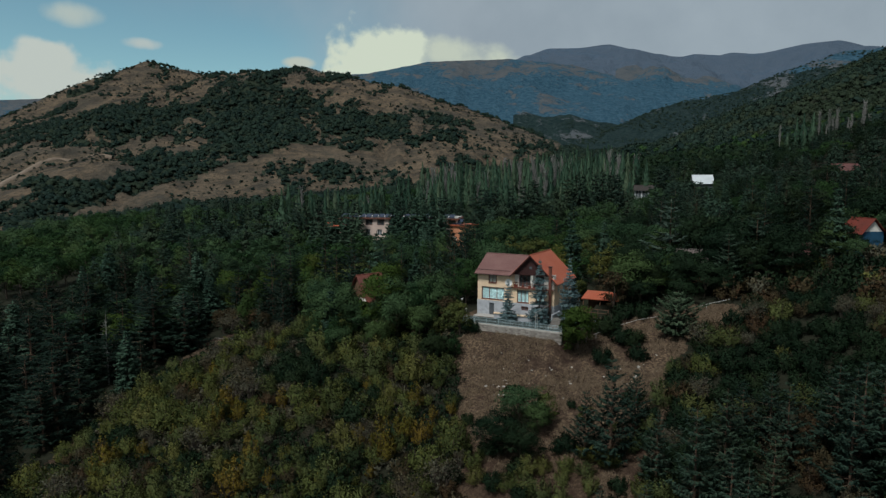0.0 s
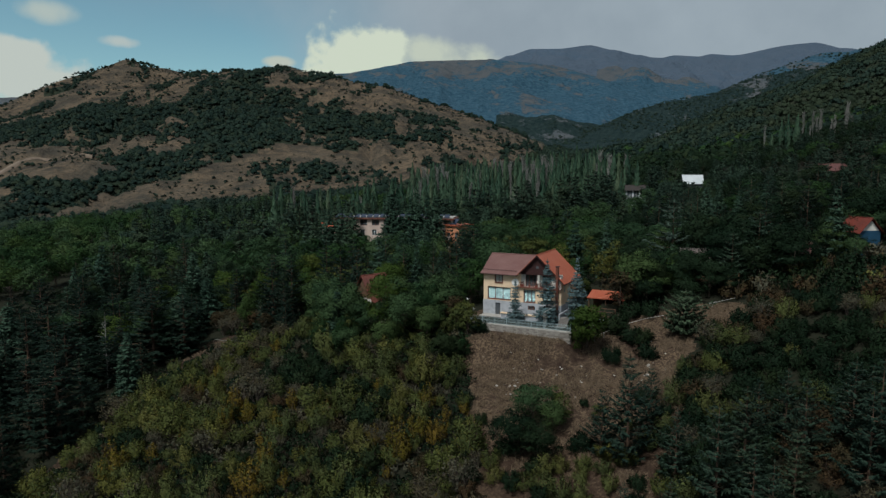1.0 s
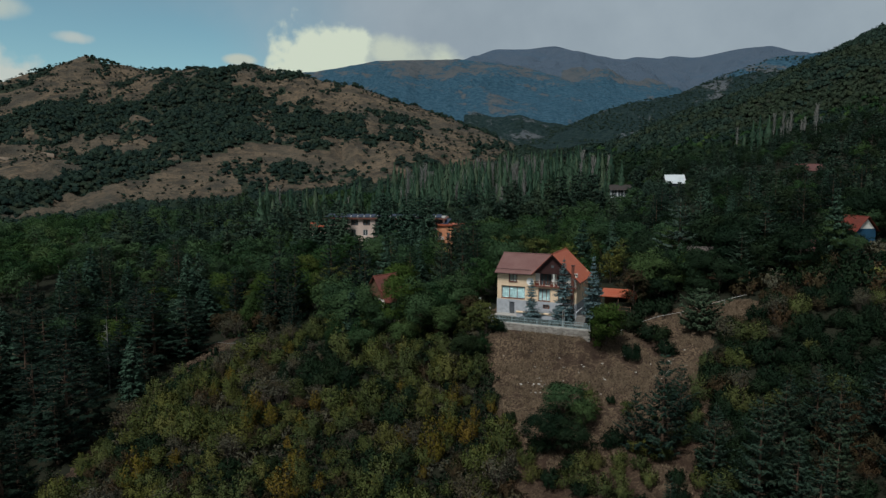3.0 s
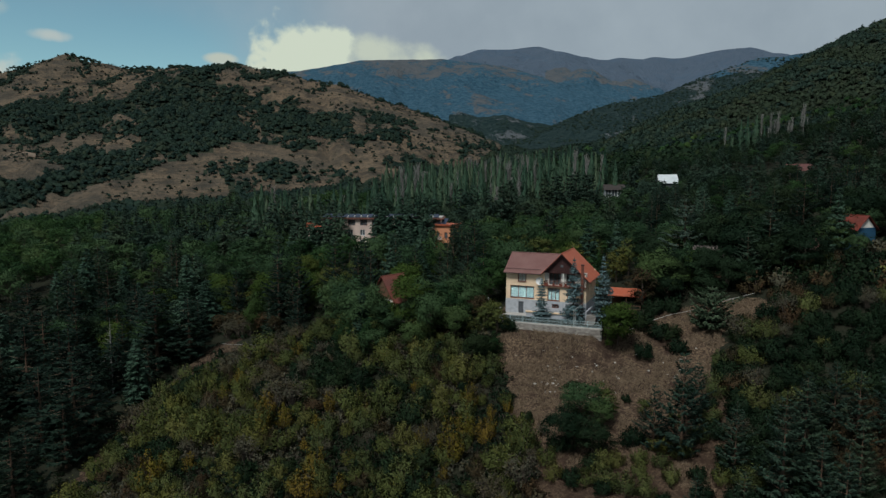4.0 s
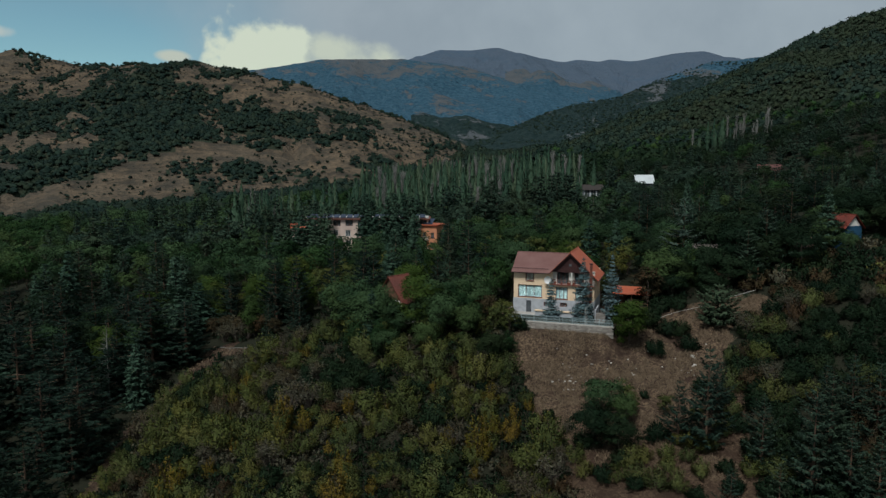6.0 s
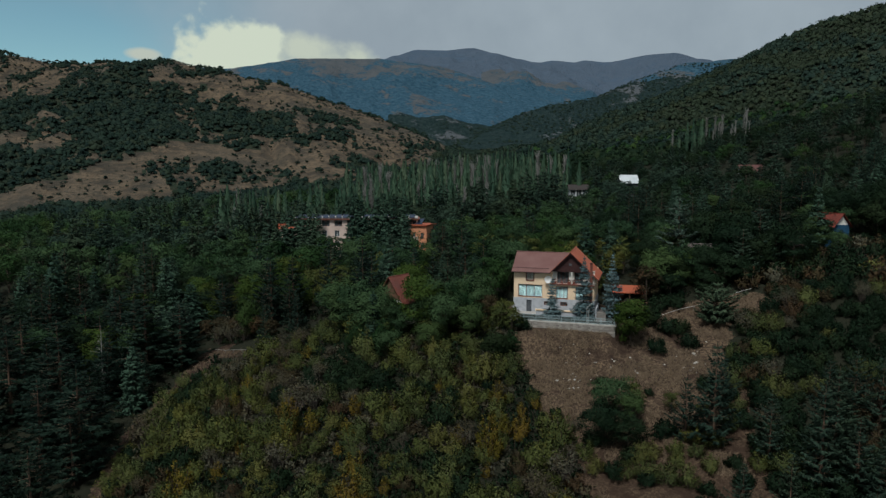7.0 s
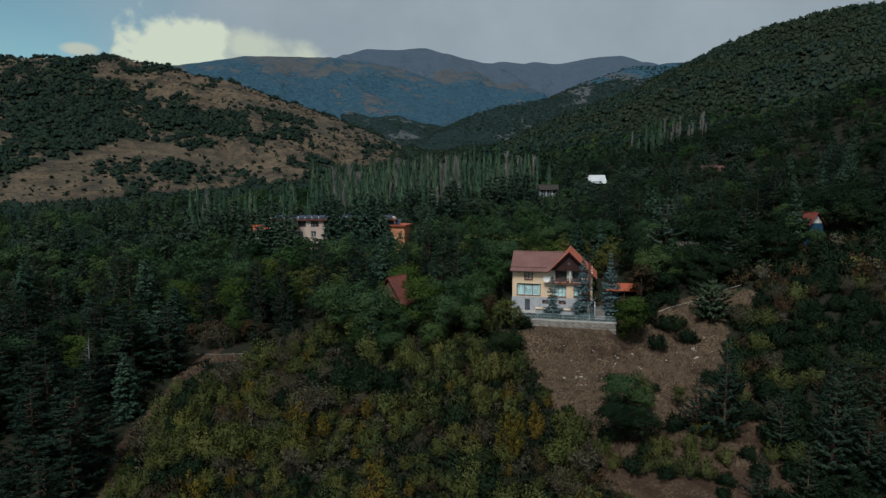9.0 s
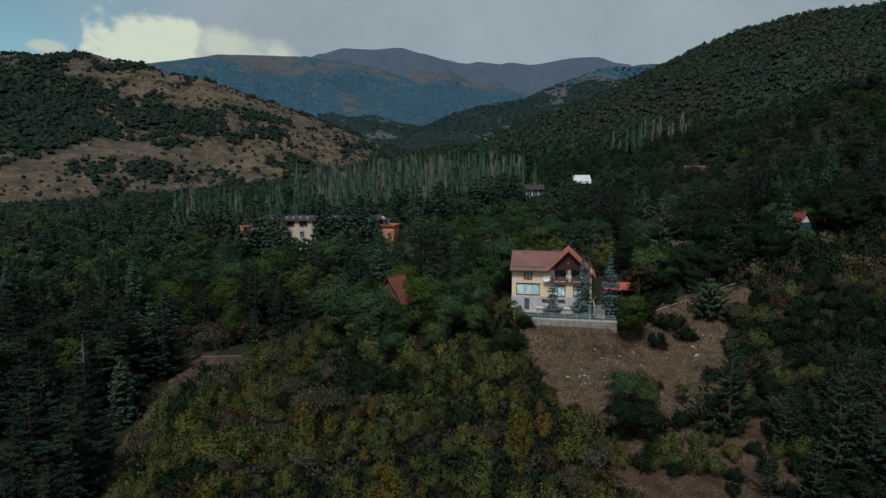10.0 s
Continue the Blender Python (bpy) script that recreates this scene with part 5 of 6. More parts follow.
    hue = fbm(vx / 70, vy / 70, 3, 63) + rng.normal(size=len(vx)) * 0.07
    flat = rng.uniform(0.75, 1.05, len(vx))
    # beyond about 520 m paler leaf colours imitate haze
    away = np.hypot(vx, vy) > 520 + 60 * fbm(vx / 40, vy / 40, 2, 67)
    pale = fbm(vx / 46, vy / 46, 3, 83) + rng.normal(size=len(vx)) * 0.06 > 0.53
    for name, label, leaf, q in (("hazy_slope", "trees far along the mountainside, greyed for haze", "hazed_leaves", away & ~pale), ("olive_slope", "olive-green trees far along the mountainside", "far_olive", away & pale)):
        thicket(name, label, "wood", fine, leaf, "bark", vx[q], vy[q], far_size[q], 31, flat[q])
    hue = np.where(away, 99.0, hue)
    for name, label, leaf, lo, hi in (("wooded_slope", "wooded mountainside of small dark broad-leaved trees", "dark_green", -9, 0.56), ("green_slope", "lighter green trees on the mountainside", "green", 0.56, 0.62), ("dusky_slope", "dusky scrub and trees on the mountainside", "scrub", 0.62, 9)):
        q = (hue >= lo) & (hue < hi)
        thicket(name, label, "wood", fine, leaf, "bark", vx[q], vy[q], far_size[q], 22, flat[q])
    nx, ny = spots(200, 420, 60, 325, 7.0, 27, lambda x, y: (np.degrees(np.arctan2(x + 20, y)) < 66) & (x > 230))
    thicket("wooded_spur", "wooded spur of olive-green broad-leaved trees", "wood", lumps, "spur", "bark", nx, ny, rng.uniform(6.5, 10, len(nx)), 28)
    kx, ky = spots(250, 1150, 1080, 1400, 9.0, 29, lambda x, y: (land(x, y) > 80) & (fbm(x / 60, y / 60, 3, 65) > 0.40) & (np.hypot(x, y) < 1560))
    thicket("ridge_scrub", "dark scrub on the ridge behind the wooded slope", "scrub", lumps, "hazed_leaves", "bark", kx, ky, rng.uniform(2.4, 5.2, len(kx)), 30, rng.uniform(0.6, 0.8, len(kx)))
    lx, ly = spots(-760, 130, 330, 1230, 6.2, 23, jitter=0.7)
    az = np.degrees(np.arctan2(lx, ly))
    cover = scrub_cover(lx, ly)
    keep = in_sight(lx, ly) & (az > -46) & (az < 12) & (rng.uniform(size=len(lx)) < smoothstep(cover, 0.47, 0.60) * 0.97 + 0.03 * (cover > 0.3)) & (lx < 20 + 0.1 * (ly - 330) + 0.24 * np.clip(ly - 480, 0, 450))
    lx, ly, thickness = lx[keep], ly[keep], cover[keep]
    dots = [clump(s + 50, 8, 0.20, 3) for s in range(4)]
    tx, ty = spots(-720, 110, 430, 1230, 7.2, 25, jitter=0.8)
    az = np.degrees(np.arctan2(tx, ty))
    keep = in_sight(tx, ty, 4) & (az > -46) & (az < 13) & (rng.uniform(size=len(tx)) < smoothstep(fbm(tx / 40, ty / 40, 3, 81), 0.27, 0.56) * 0.95)
    thicket("hill_bushes", "low scattered bushes on the dry hill", "scrub", dots, "scrub", "bark", tx[keep], ty[keep], 1.2 + 3.0 * rng.uniform(0, 1, int(keep.sum())) ** 1.8, 26, rng.uniform(0.5, 0.8, int(keep.sum())))
    thicket("hill_scrub", "dark scrub and small trees on the dry hill", "scrub", lumps, "scrub", "bark", lx, ly, 2.8 + 4.0 * rng.uniform(0, 1, len(lx)) ** 1.5 + 2.4 * smoothstep(thickness, 0.55, 0.85), 24, rng.uniform(0.6, 1.0, len(lx)))


def slope_details():
    """Stones and tufts of dry grass on the open slope."""
    rng = np.random.default_rng(5)
    stone = M["stone"]
    forms = []
    for s in range(4):
        bm = bmesh.new()
        bmesh.ops.create_icosphere(bm, subdivisions=1, radius=0.5)
        for v in bm.verts:
            v.co *= 0.75 + 0.5 * noise.noise(v.co * 1.7 + Vector((s * 7.1, 0, 0)))
            v.co.z *= 0.6
        me = bpy.data.meshes.new("stone")
        bm.to_mesh(me)
        bm.free()
        me.materials.append(stone)
        forms.append(me)
    for cx, cy, n, spread in ((10.5, 90.5, 26, 2.6), (27.5, 87.2, 10, 1.6), (29.5, 94.8, 7, 1.3), (15, 87, 14, 5), (22, 88, 8, 4), (8, 94, 8, 2)):
        for _ in range(n):
            x, y = cx + rng.normal() * spread, cy + rng.normal() * spread * 0.7
            ob = new("stone", forms[int(rng.integers(0, 4))])
            sz = rng.uniform(0.18, 0.5) * (1.7 if rng.uniform() < 0.12 else 1)
            ob.matrix_basis = Matrix.LocRotScale((x, y, at(x, y) + 0.04 * sz), Euler((rng.uniform(-0.3, 0.3), rng.uniform(-0.3, 0.3), rng.uniform(0, 6.28))), (sz * 1.2, sz, sz * 0.9))
            tagged(ob, "pale limestone lying on the dry slope", "stone", "stones on the slope")
    x, y = spots(-6, 44, 60, 102, 0.31, 3, lambda a, b: (woods(a, b) < 0.5) & (b + 30 * fbm(a / 4, b / 4, 3, 93) > 86))
    x2, y2 = spots(-56, -34, 84, 134, 0.6, 4, lambda a, b: woods(a, b) < 0.5)
    x, y = np.concatenate([x, x2]), np.concatenate([y, y2])
    u, v = house_uv(x, y)
    keep = ~((u > -3) & (u < 19) & (v > -7.6)) & (fbm(x / 2.2, y / 2.2, 3, 91) > 0.47)
    x, y = x[keep], y[keep]
    n = 9
    c = np.repeat(np.stack([x, y, land(x, y)], 1), n, 0) + rng.normal(size=(len(x) * n, 3)) * np.array([0.12, 0.12, 0.0])
    h = rng.uniform(0.10, 0.42, len(c))
    lean = rng.normal(size=(len(c), 2)) * 0.16
    side = rng.normal(size=(len(c), 2))
    side /= np.linalg.norm(side, axis=1, keepdims=True)
    w = 0.045
    v0 = c + np.stack([side[:, 0] * w, side[:, 1] * w, np.full(len(c), -0.05)], 1)
    v1 = c - np.stack([side[:, 0] * w, side[:, 1] * w, np.full(len(c), 0.05)], 1)
    v2 = c + np.stack([lean[:, 0], lean[:, 1], h], 1)
    me = mesh_of("dry_grass", np.stack([v0, v1, v2], 1).reshape(-1, 3), np.arange(len(c) * 3).reshape(-1, 3), [M["straw"]])
    tagged(new("dry_grass", me), "tufts of dry straw-coloured grass", "grass", kind="stuff")


# ---------------------------------------------------------------- building materials
M["stone"] = worn("pale_limestone", (0.42, 0.40, 0.36), (0.26, 0.24, 0.21), 0.9, 1.5)
M["track"] = worn("pale_earth_track", (0.20, 0.155, 0.115), (0.13, 0.10, 0.075), 0.95, 0.3)
M["straw"] = worn("straw", (0.21, 0.155, 0.10), (0.12, 0.088, 0.057), 0.9, 0.9)
M["cream"] = worn("cream_plaster", (0.86, 0.665, 0.455), (0.76, 0.57, 0.38), 0.85, 0.5)
M["white"] = worn("white_plaster", (0.84, 0.81, 0.74), (0.72, 0.69, 0.62), 0.85, 0.6)
M["plinth"] = worn("grey_stone_plaster", (0.48, 0.50, 0.53), (0.34, 0.36, 0.38), 0.9, 1.6, bump=0.5)
M["brown"] = worn("dark_brown_boards", (0.055, 0.022, 0.020), (0.035, 0.015, 0.014), 0.6, 1.5)
M["frame"] = worn("brown_window_frame", (0.20, 0.075, 0.05), (0.13, 0.05, 0.036), 0.5, 2.0)
M["curtain"] = worn("pale_blue_curtain", (0.42, 0.56, 0.56), (0.32, 0.45, 0.47), 0.9, 1.2)
M["dim"] = worn("dim_room", (0.10, 0.11, 0.12), (0.06, 0.07, 0.08), 0.9, 0.8)
M["pink"] = worn("pale_pink_plaster", (0.66, 0.52, 0.44), (0.54, 0.42, 0.36), 0.85, 0.4)
M["orange_wall"] = worn("orange_plaster", (0.68, 0.30, 0.16), (0.54, 0.24, 0.13), 0.85, 0.4)
M["blue_wall"] = worn("blue_painted_boards", (0.024, 0.088, 0.160), (0.018, 0.062, 0.115), 0.7, 0.8)
M["rail_blue"] = worn("blue_grey_painted_steel", (0.36, 0.46, 0.48), (0.28, 0.36, 0.38), 0.5, 2.0)
M["pipe"] = worn("pale_painted_pipe", (0.40, 0.39, 0.36), (0.29, 0.28, 0.26), 0.5, 1.0)
M["dark_boards"] = worn("dark_stained_boards", (0.040, 0.033, 0.030), (0.026, 0.022, 0.020), 0.8, 2.0)
M["timber"] = worn("weathered_timber", (0.15, 0.085, 0.05), (0.09, 0.055, 0.035), 0.8, 2.0)
M["old_concrete"] = worn("stained_concrete", (0.20, 0.185, 0.165), (0.13, 0.12, 0.11), 0.9, 0.8)
M["concrete"] = worn("concrete", (0.40, 0.38, 0.35), (0.28, 0.27, 0.25), 0.9, 0.8)
M["pottery"] = worn("terracotta", (0.26, 0.08, 0.05), (0.18, 0.06, 0.04), 0.7, 4.0)
M["dish"] = worn("white_enamel", (0.70, 0.70, 0.68), (0.6, 0.6, 0.58), 0.4, 2.0)
M["solar"] = worn("solar_glass", (0.035, 0.045, 0.075), (0.02, 0.03, 0.05), 0.15, 0.8, spec=0.6)
M["alu"] = worn("aluminium_edge", (0.55, 0.56, 0.57), (0.45, 0.46, 0.47), 0.4, 1.0, 0.7)
M["white_sheet"] = worn("white_sheet_metal", (0.56, 0.60, 0.61), (0.44, 0.48, 0.50), 0.45, 0.4)
k = Mat("window_glass", 0.04, 0.0, 0.5)
k.colour((0.9, 0.95, 0.95))
k.b.inputs["Transmission Weight"].default_value = 1.0
M["glass"] = k.m


def sheet_roof(name, base, faded, ribs=5.5, rough=0.5):
    """Profiled roofing sheet: pressed ribs, sun-bleached patches, dust."""
    k = Mat(name, rough, 0.0, 0.35)
    stain = k.step(k.noise(0.5, 5), 0.35, 0.7)
    k.colour(k.mix(k.math("MULTIPLY", k.noise(7, 3), 0.3), k.mix(stain, base, faded), tuple(c * 0.5 for c in base)))
    w = k.n.new("ShaderNodeTexWave")
    w.bands_direction = "X"
    w.inputs["Scale"].default_value, w.inputs["Distortion"].default_value = ribs * 0.5, 0.0
    k.l.new(k.pos(1, 1, 1, True), w.inputs["Vector"])
    return k.bump(w.outputs["Fac"], 0.6, 0.03).m


# main roof: the sky's grey sheen is put into the red base colour
M["roof_brown"] = sheet_roof("faded_red_brown_roof_sheet", (0.150, 0.072, 0.063), (0.185, 0.098, 0.086))
M["roof_orange"] = sheet_roof("orange_red_roof_sheet", (0.36, 0.085, 0.040), (0.40, 0.115, 0.058))
M["roof_red"] = sheet_roof("rusty_red_roof_sheet", (0.19, 0.058, 0.040), (0.13, 0.050, 0.040))
M["roof_deep_red"] = sheet_roof("deep_red_roof_sheet", (0.150, 0.024, 0.012), (0.105, 0.022, 0.013), rough=0.7)
M["roof_maroon"] = sheet_roof("dark_maroon_roof_sheet", (0.115, 0.042, 0.036), (0.09, 0.04, 0.036))
M["roof_grey"] = sheet_roof("grey_brown_slates", (0.15, 0.12, 0.11), (0.11, 0.09, 0.085))


# ---------------------------------------------------------------- building blocks
def box(bm, x0, x1, y0, y1, z0, z1):
    vs = [bm.verts.new(c) for c in ((x0, y0, z0), (x1, y0, z0), (x1, y1, z0), (x0, y1, z0), (x0, y0, z1), (x1, y0, z1), (x1, y1, z1), (x0, y1, z1))]
    for f in ((3, 2, 1, 0), (4, 5, 6, 7), (0, 1, 5, 4), (1, 2, 6, 5), (2, 3, 7, 6), (3, 0, 4, 7)):
        bm.faces.new([vs[i] for i in f])
    return vs


def boxes(*rows):
    bm = bmesh.new()
    for r in rows:
        box(bm, *r)
    return bm


def slab(corners, thick):
    """A plate: the corners are its top face, the thickness goes down."""
    bm = bmesh.new()
    top = [bm.verts.new(c) for c in corners]
    low = [bm.verts.new((c[0], c[1], c[2] - thick)) for c in corners]
    bm.faces.new(top)
    bm.faces.new(low[::-1])
    n = len(top)
    for i in range(n):
        bm.faces.new((top[i], low[i], low[(i + 1) % n], top[(i + 1) % n]))
    return bm


def prism(points, y0, y1):
    """A flat outline (x, z) drawn out from y0 to y1."""
    bm = bmesh.new()
    a = [bm.verts.new((x, y0, z)) for x, z in points]
    b = [bm.verts.new((x, y1, z)) for x, z in points]
    bm.faces.new(a[::-1])
    bm.faces.new(b)
    n = len(a)
    for i in range(n):
        bm.faces.new((a[i], a[(i + 1) % n], b[(i + 1) % n], b[i]))
    return bm


def rod(points, r, sides=6):
    bm = bmesh.new()
    for a, b in zip(points, points[1:]):
        v, f = stick(a, b, r, r, sides)
        vs = [bm.verts.new(c) for c in v]
        for q in f:
            bm.faces.new([vs[i] for i in q])
        bm.faces.new(vs[sides:])
        bm.faces.new(vs[:sides][::-1])
    return bm


def wall_bm(x0, x1, y0, y1, z0, z1, holes=(), along="x"):
    """A wall with openings right through it; holes: (from, to, low, high) along its length."""
    bm = bmesh.new()
    a0, a1 = (x0, x1) if along == "x" else (y0, y1)
    cuts = sorted({a0, a1, *[h[0] for h in holes], *[h[1] for h in holes]})
    for a, b in zip(cuts, cuts[1:]):
        mid = (a + b) / 2
        z = z0
        for h in sorted([h for h in holes if h[0] < mid < h[1]], key=lambda h: h[2]) + [(0, 0, z1, z1)]:
            if h[2] > z + 1e-4:
                box(bm, *((a, b, y0, y1) if along == "x" else (x0, x1, a, b)), z, h[2])
            z = h[3]
    bmesh.ops.remove_doubles(bm, verts=bm.verts[:], dist=1e-4)
    return bm


def window(parent, x0, x1, z0, z1, y, leaves=2, backing="curtain", name="window", sill=True, paint="frame"):
    """A window in a wall that faces -y at y: frame, bars, panes, a sheet behind for a curtain or a dark room."""
    w, d = 0.08, 0.10
    step = (x1 - x0) / leaves
    lights = [(x0 + (w if i == 0 else step * i + 0.04), x0 + step * (i + 1) - (w if i == leaves - 1 else 0.04), z0 + w, z1 - w) for i in range(leaves)]
    top = part(name, wall_bm(x0, x1, y + 0.02, y + d, z0, z1, lights), M[paint], parent, "brown-framed window")
    for i in range(leaves):
        p = part("pane", boxes((x0 + step * i + 0.045, x0 + step * (i + 1) - 0.045, y + 0.055, y + 0.065, z0 + w, z1 - w)), M["glass"], top)
        p.visible_shadow = False
    if sill:
        part("sill", boxes((x0 - 0.08, x1 + 0.08, y - 0.12, y + 0.02, z0 - 0.07, z0 - 0.005)), M[paint], top)
        part("casing", boxes((x0 - 0.10, x0 - 0.002, y - 0.03, y - 0.003, z0, z1 + 0.1), (x1 + 0.002, x1 + 0.10, y - 0.03, y - 0.003, z0, z1 + 0.1), (x0, x1, y - 0.03, y - 0.003, z1 + 0.002, z1 + 0.10)), M[paint], top)
    bm = bmesh.new()
    n = max(4, int((x1 - x0) / 0.08))
    prev = None
    for i in range(n + 1):
        x = x0 + (x1 - x0) * i / n
        yy = y + 0.14 + 0.03 * math.sin(i * 1.9)
        pair = (bm.verts.new((x, yy, z0)), bm.verts.new((x, yy, z1)))
        if prev:
            bm.faces.new((prev[0], pair[0], pair[1], prev[1]))
        prev = pair
    # backing "dim" makes it a dark sheet in place of the unlit room
    part("curtain", bm, M[backing], top, "sheet behind the panes: drawn curtain or dark unlit-room backing")
    return top


def yellow_house():
    h = new("yellow_house")
    h.matrix_basis = Matrix.LocRotScale((HOUSE_X, HOUSE_Y, 0), Euler((0, 0, HOUSE_TURN)), None)
    tagged(h, "cream two-storey house with red-brown sheet roof above a walled yard", "house")
    W, D, G = 13.6, 8.6, 0.95
    # plinth storey, set a little proud
    part("plinth", wall_bm(-0.06, W + 0.06, -0.06, 0.3, YARD - 0.3, G, [(2.2, 3.1, YARD, 0.55), (5.2, 6.2, -0.2, 0.5), (8.0, 9.2, -0.2, 0.5)]), M["plinth"], h, "grey stone-plastered basement wall")
    part("plinth", boxes((W - 0.24, W + 0.06, 0.302, D, YARD - 0.3, G)), M["plinth"], h)
    part("plinth", boxes((-0.06, 0.24, 0.302, D, YARD - 0.3, G)), M["plinth"], h)
    part("plinth", boxes((-0.06, W + 0.06, D + 0.002, D + 0.3, YARD - 0.3, G)), M["plinth"], h)
    door = part("door", boxes((2.22, 3.08, 0.05, 0.12, YARD, 0.54)), M["dim"], h, "dark grey basement door")
    part("door_handle", boxes((2.95, 3.0, 0.0, 0.048, -0.5, -0.35)), M["alu"], door)
    for x in (5.2, 8.0):
        window(h, x + 0.02, x + 1.0, -0.19, 0.49, 0.0, 2, "dim", "basement_window", False)
    # walls
    lower = [(0.75, 4.9, 1.15, 3.25), (7.2, 9.25, 1.05, 3.15), (10.5, 12.0, 1.05, 3.15)]
    part("wall", wall_bm(0, W, 0, 0.35, G + 0.002, 3.45, lower), M["cream"], h, "cream plastered front wall")
    part("wall", wall_bm(0, 6.6, 0, 0.35, 3.452, 5.75, [(2.1, 3.45, 3.95, 5.35)]), M["cream"], h, "cream plastered front wall")
    part("wall", wall_bm(6.6, W, 0.45, 0.75, 3.452, 5.9, [(7.3, 9.3, 3.62, 5.65), (10.2, 11.7, 3.62, 5.65)]), M["white"], h, "white back wall of the balcony")
    part("wall", boxes((6.45, 6.598, 0.352, 0.45, 3.452, 5.7)), M["white"], h, "white side wall of the balcony")
    part("wall", prism([(0.352, G + 0.002), (D - 0.002, G + 0.002), (D - 0.002, 5.45), (D / 2, 8.05), (0.352, 5.45)], 0, 0.3), M["cream"], h, "cream plastered gable wall")
    h.children[-1].matrix_basis = Matrix(((0, 1, 0, 0), (1, 0, 0, 0), (0, 0, 1, 0), (0, 0, 0, 1)))
    part("wall", wall_bm(W - 0.3, W, 0.352, D, G + 0.002, 4.85, [(1.6, 2.5, 2.9, 4.2), (4.2, 5.2, 2.9, 4.2), (4.2, 5.2, 1.2, 2.3)], "y"), M["cream"], h, "cream plastered side wall")
    part("wall", boxes((0, W, D + 0.002, D + 0.3, G + 0.002, 5.5)), M["cream"], h)
    for y0, y1, z0, z1 in ((1.6, 2.5, 2.9, 4.2), (4.2, 5.2, 2.9, 4.2), (4.2, 5.2, 1.2, 2.3)):
        part("side_window", boxes((W - 0.2, W - 0.15, y0, y1, z0, z1)), M["curtain"], h, "side window with a pale blind")
    part("floor_slab", boxes((0.3, W - 0.31, 0.352, D - 0.01, 3.3, 3.45)), M["concrete"], h)
    part("floor_slab", boxes((0.3, W - 0.31, 0.352, D - 0.01, 0.8, 0.94)), M["concrete"], h)
    window(h, 0.77, 4.88, 1.17, 3.23, 0.08, 3, "curtain")
    window(h, 2.12, 3.43, 3.97, 5.33, 0.02, 2, "white")
    window(h, 7.22, 9.23, 1.07, 3.13, 0.08, 3, "curtain")
    window(h, 10.52, 11.98, 1.07, 3.13, 0.08, 2, "curtain")
    window(h, 7.32, 9.28, 3.64, 5.63, 0.53, 3, "dim", "balcony_door", False)
    window(h, 10.22, 11.68, 3.64, 5.63, 0.53, 2, "dim", "balcony_door", False)
    # balcony
    part("balcony_slab", boxes((6.3, W, -0.35, 0.448, 3.46, 3.60)), M["frame"], h, "brown-edged balcony floor")
    part("balustrade", boxes((6.32, W - 0.02, -0.30, -0.26, 4.32, 4.36), *[(6.35 + 1.78 * i, 6.39 + 1.78 * i, -0.30, -0.26, 3.61, 4.32) for i in range(5)]), M["frame"], h, "thin brown balcony rail")
    part("post", boxes((W - 0.22, W - 0.02, -0.2, 0.0, 3.61, 5.7)), M["white"], h)
    part("post", boxes((9.75, 9.93, -0.2, -0.02, 3.61, 5.7)), M["white"], h)
    # gable front and roofs
    gable = part("gable", prism([(6.55, 5.72), (13.1, 5.72), (9.6, 8.85)], -0.18, 0.02), M["brown"], h, "dark brown boarded gable")
    part("gable_window", boxes((9.38, 9.82, -0.235, -0.19, 6.75, 7.15)), M["dim"], gable, "small square gable window")
    for i in range(20):
        x = 6.75 + 0.32 * i
        top = 5.72 + min((x - 6.55) * 3.13 / 3.05, (13.1 - x) * 3.13 / 3.5) - 0.05
        if top > 5.85:
            part("board", boxes((x, x + 0.035, -0.21, -0.181, 5.74, top)), M["brown"], gable)
    part("soffit", boxes((6.62, W - 0.02, -0.17, 0.448, 5.71, 5.75)), M["brown"], h)
    part("roof", slab([(-0.35, -0.55, 5.52), (6.15, -0.55, 5.52), (9.0, 4.3, 8.40), (-0.35, 4.3, 8.40)], 0.12), M["roof_brown"], h, "red-brown sheet roof, greyed by a painted sky sheen")
    part("roof", slab([(9.0, 4.302, 8.40), (6.15, 9.2, 5.5), (-0.35, 9.2, 5.5), (-0.35, 4.302, 8.40)], 0.12), M["roof_brown"], h, "red-brown sheet roof, greyed by a painted sky sheen")
    part("roof", slab([(6.18, -0.62, 5.58), (9.6, -0.62, 9.08), (9.6, 9.1, 9.08), (6.18, 9.1, 5.58)], 0.12), M["roof_orange"], h, "orange-red sheet roof of the cross gable")
    part("roof", slab([(9.602, -0.62, 9.08), (14.3, -0.62, 4.60), (14.3, 9.1, 4.60), (9.602, 9.1, 9.08)], 0.12), M["roof_orange"], h, "orange-red sheet roof of the cross gable")
    part("ridge_cap", rod([(-0.37, 4.3, 8.42), (8.95, 4.3, 8.42)], 0.09), M["roof_brown"], h)
    part("ridge_cap", rod([(9.6, -0.64, 9.1), (9.6, 9.12, 9.1)], 0.09), M["roof_orange"], h)
    part("bargeboard", prism([(6.1, 5.42), (9.6, 9.0), (14.36, 4.46), (14.36, 4.30), (9.6, 8.80), (6.1, 5.24)], -0.66, -0.622), M["brown"], h, "dark brown bargeboards")
    part("gutter", rod([(-0.35, -0.62, 5.42), (6.1, -0.62, 5.42)], 0.07), M["brown"], h, "brown gutter")
    part("gutter", rod([(14.36, -0.6, 4.52), (14.36, 9.1, 4.52)], 0.07), M["brown"], h)
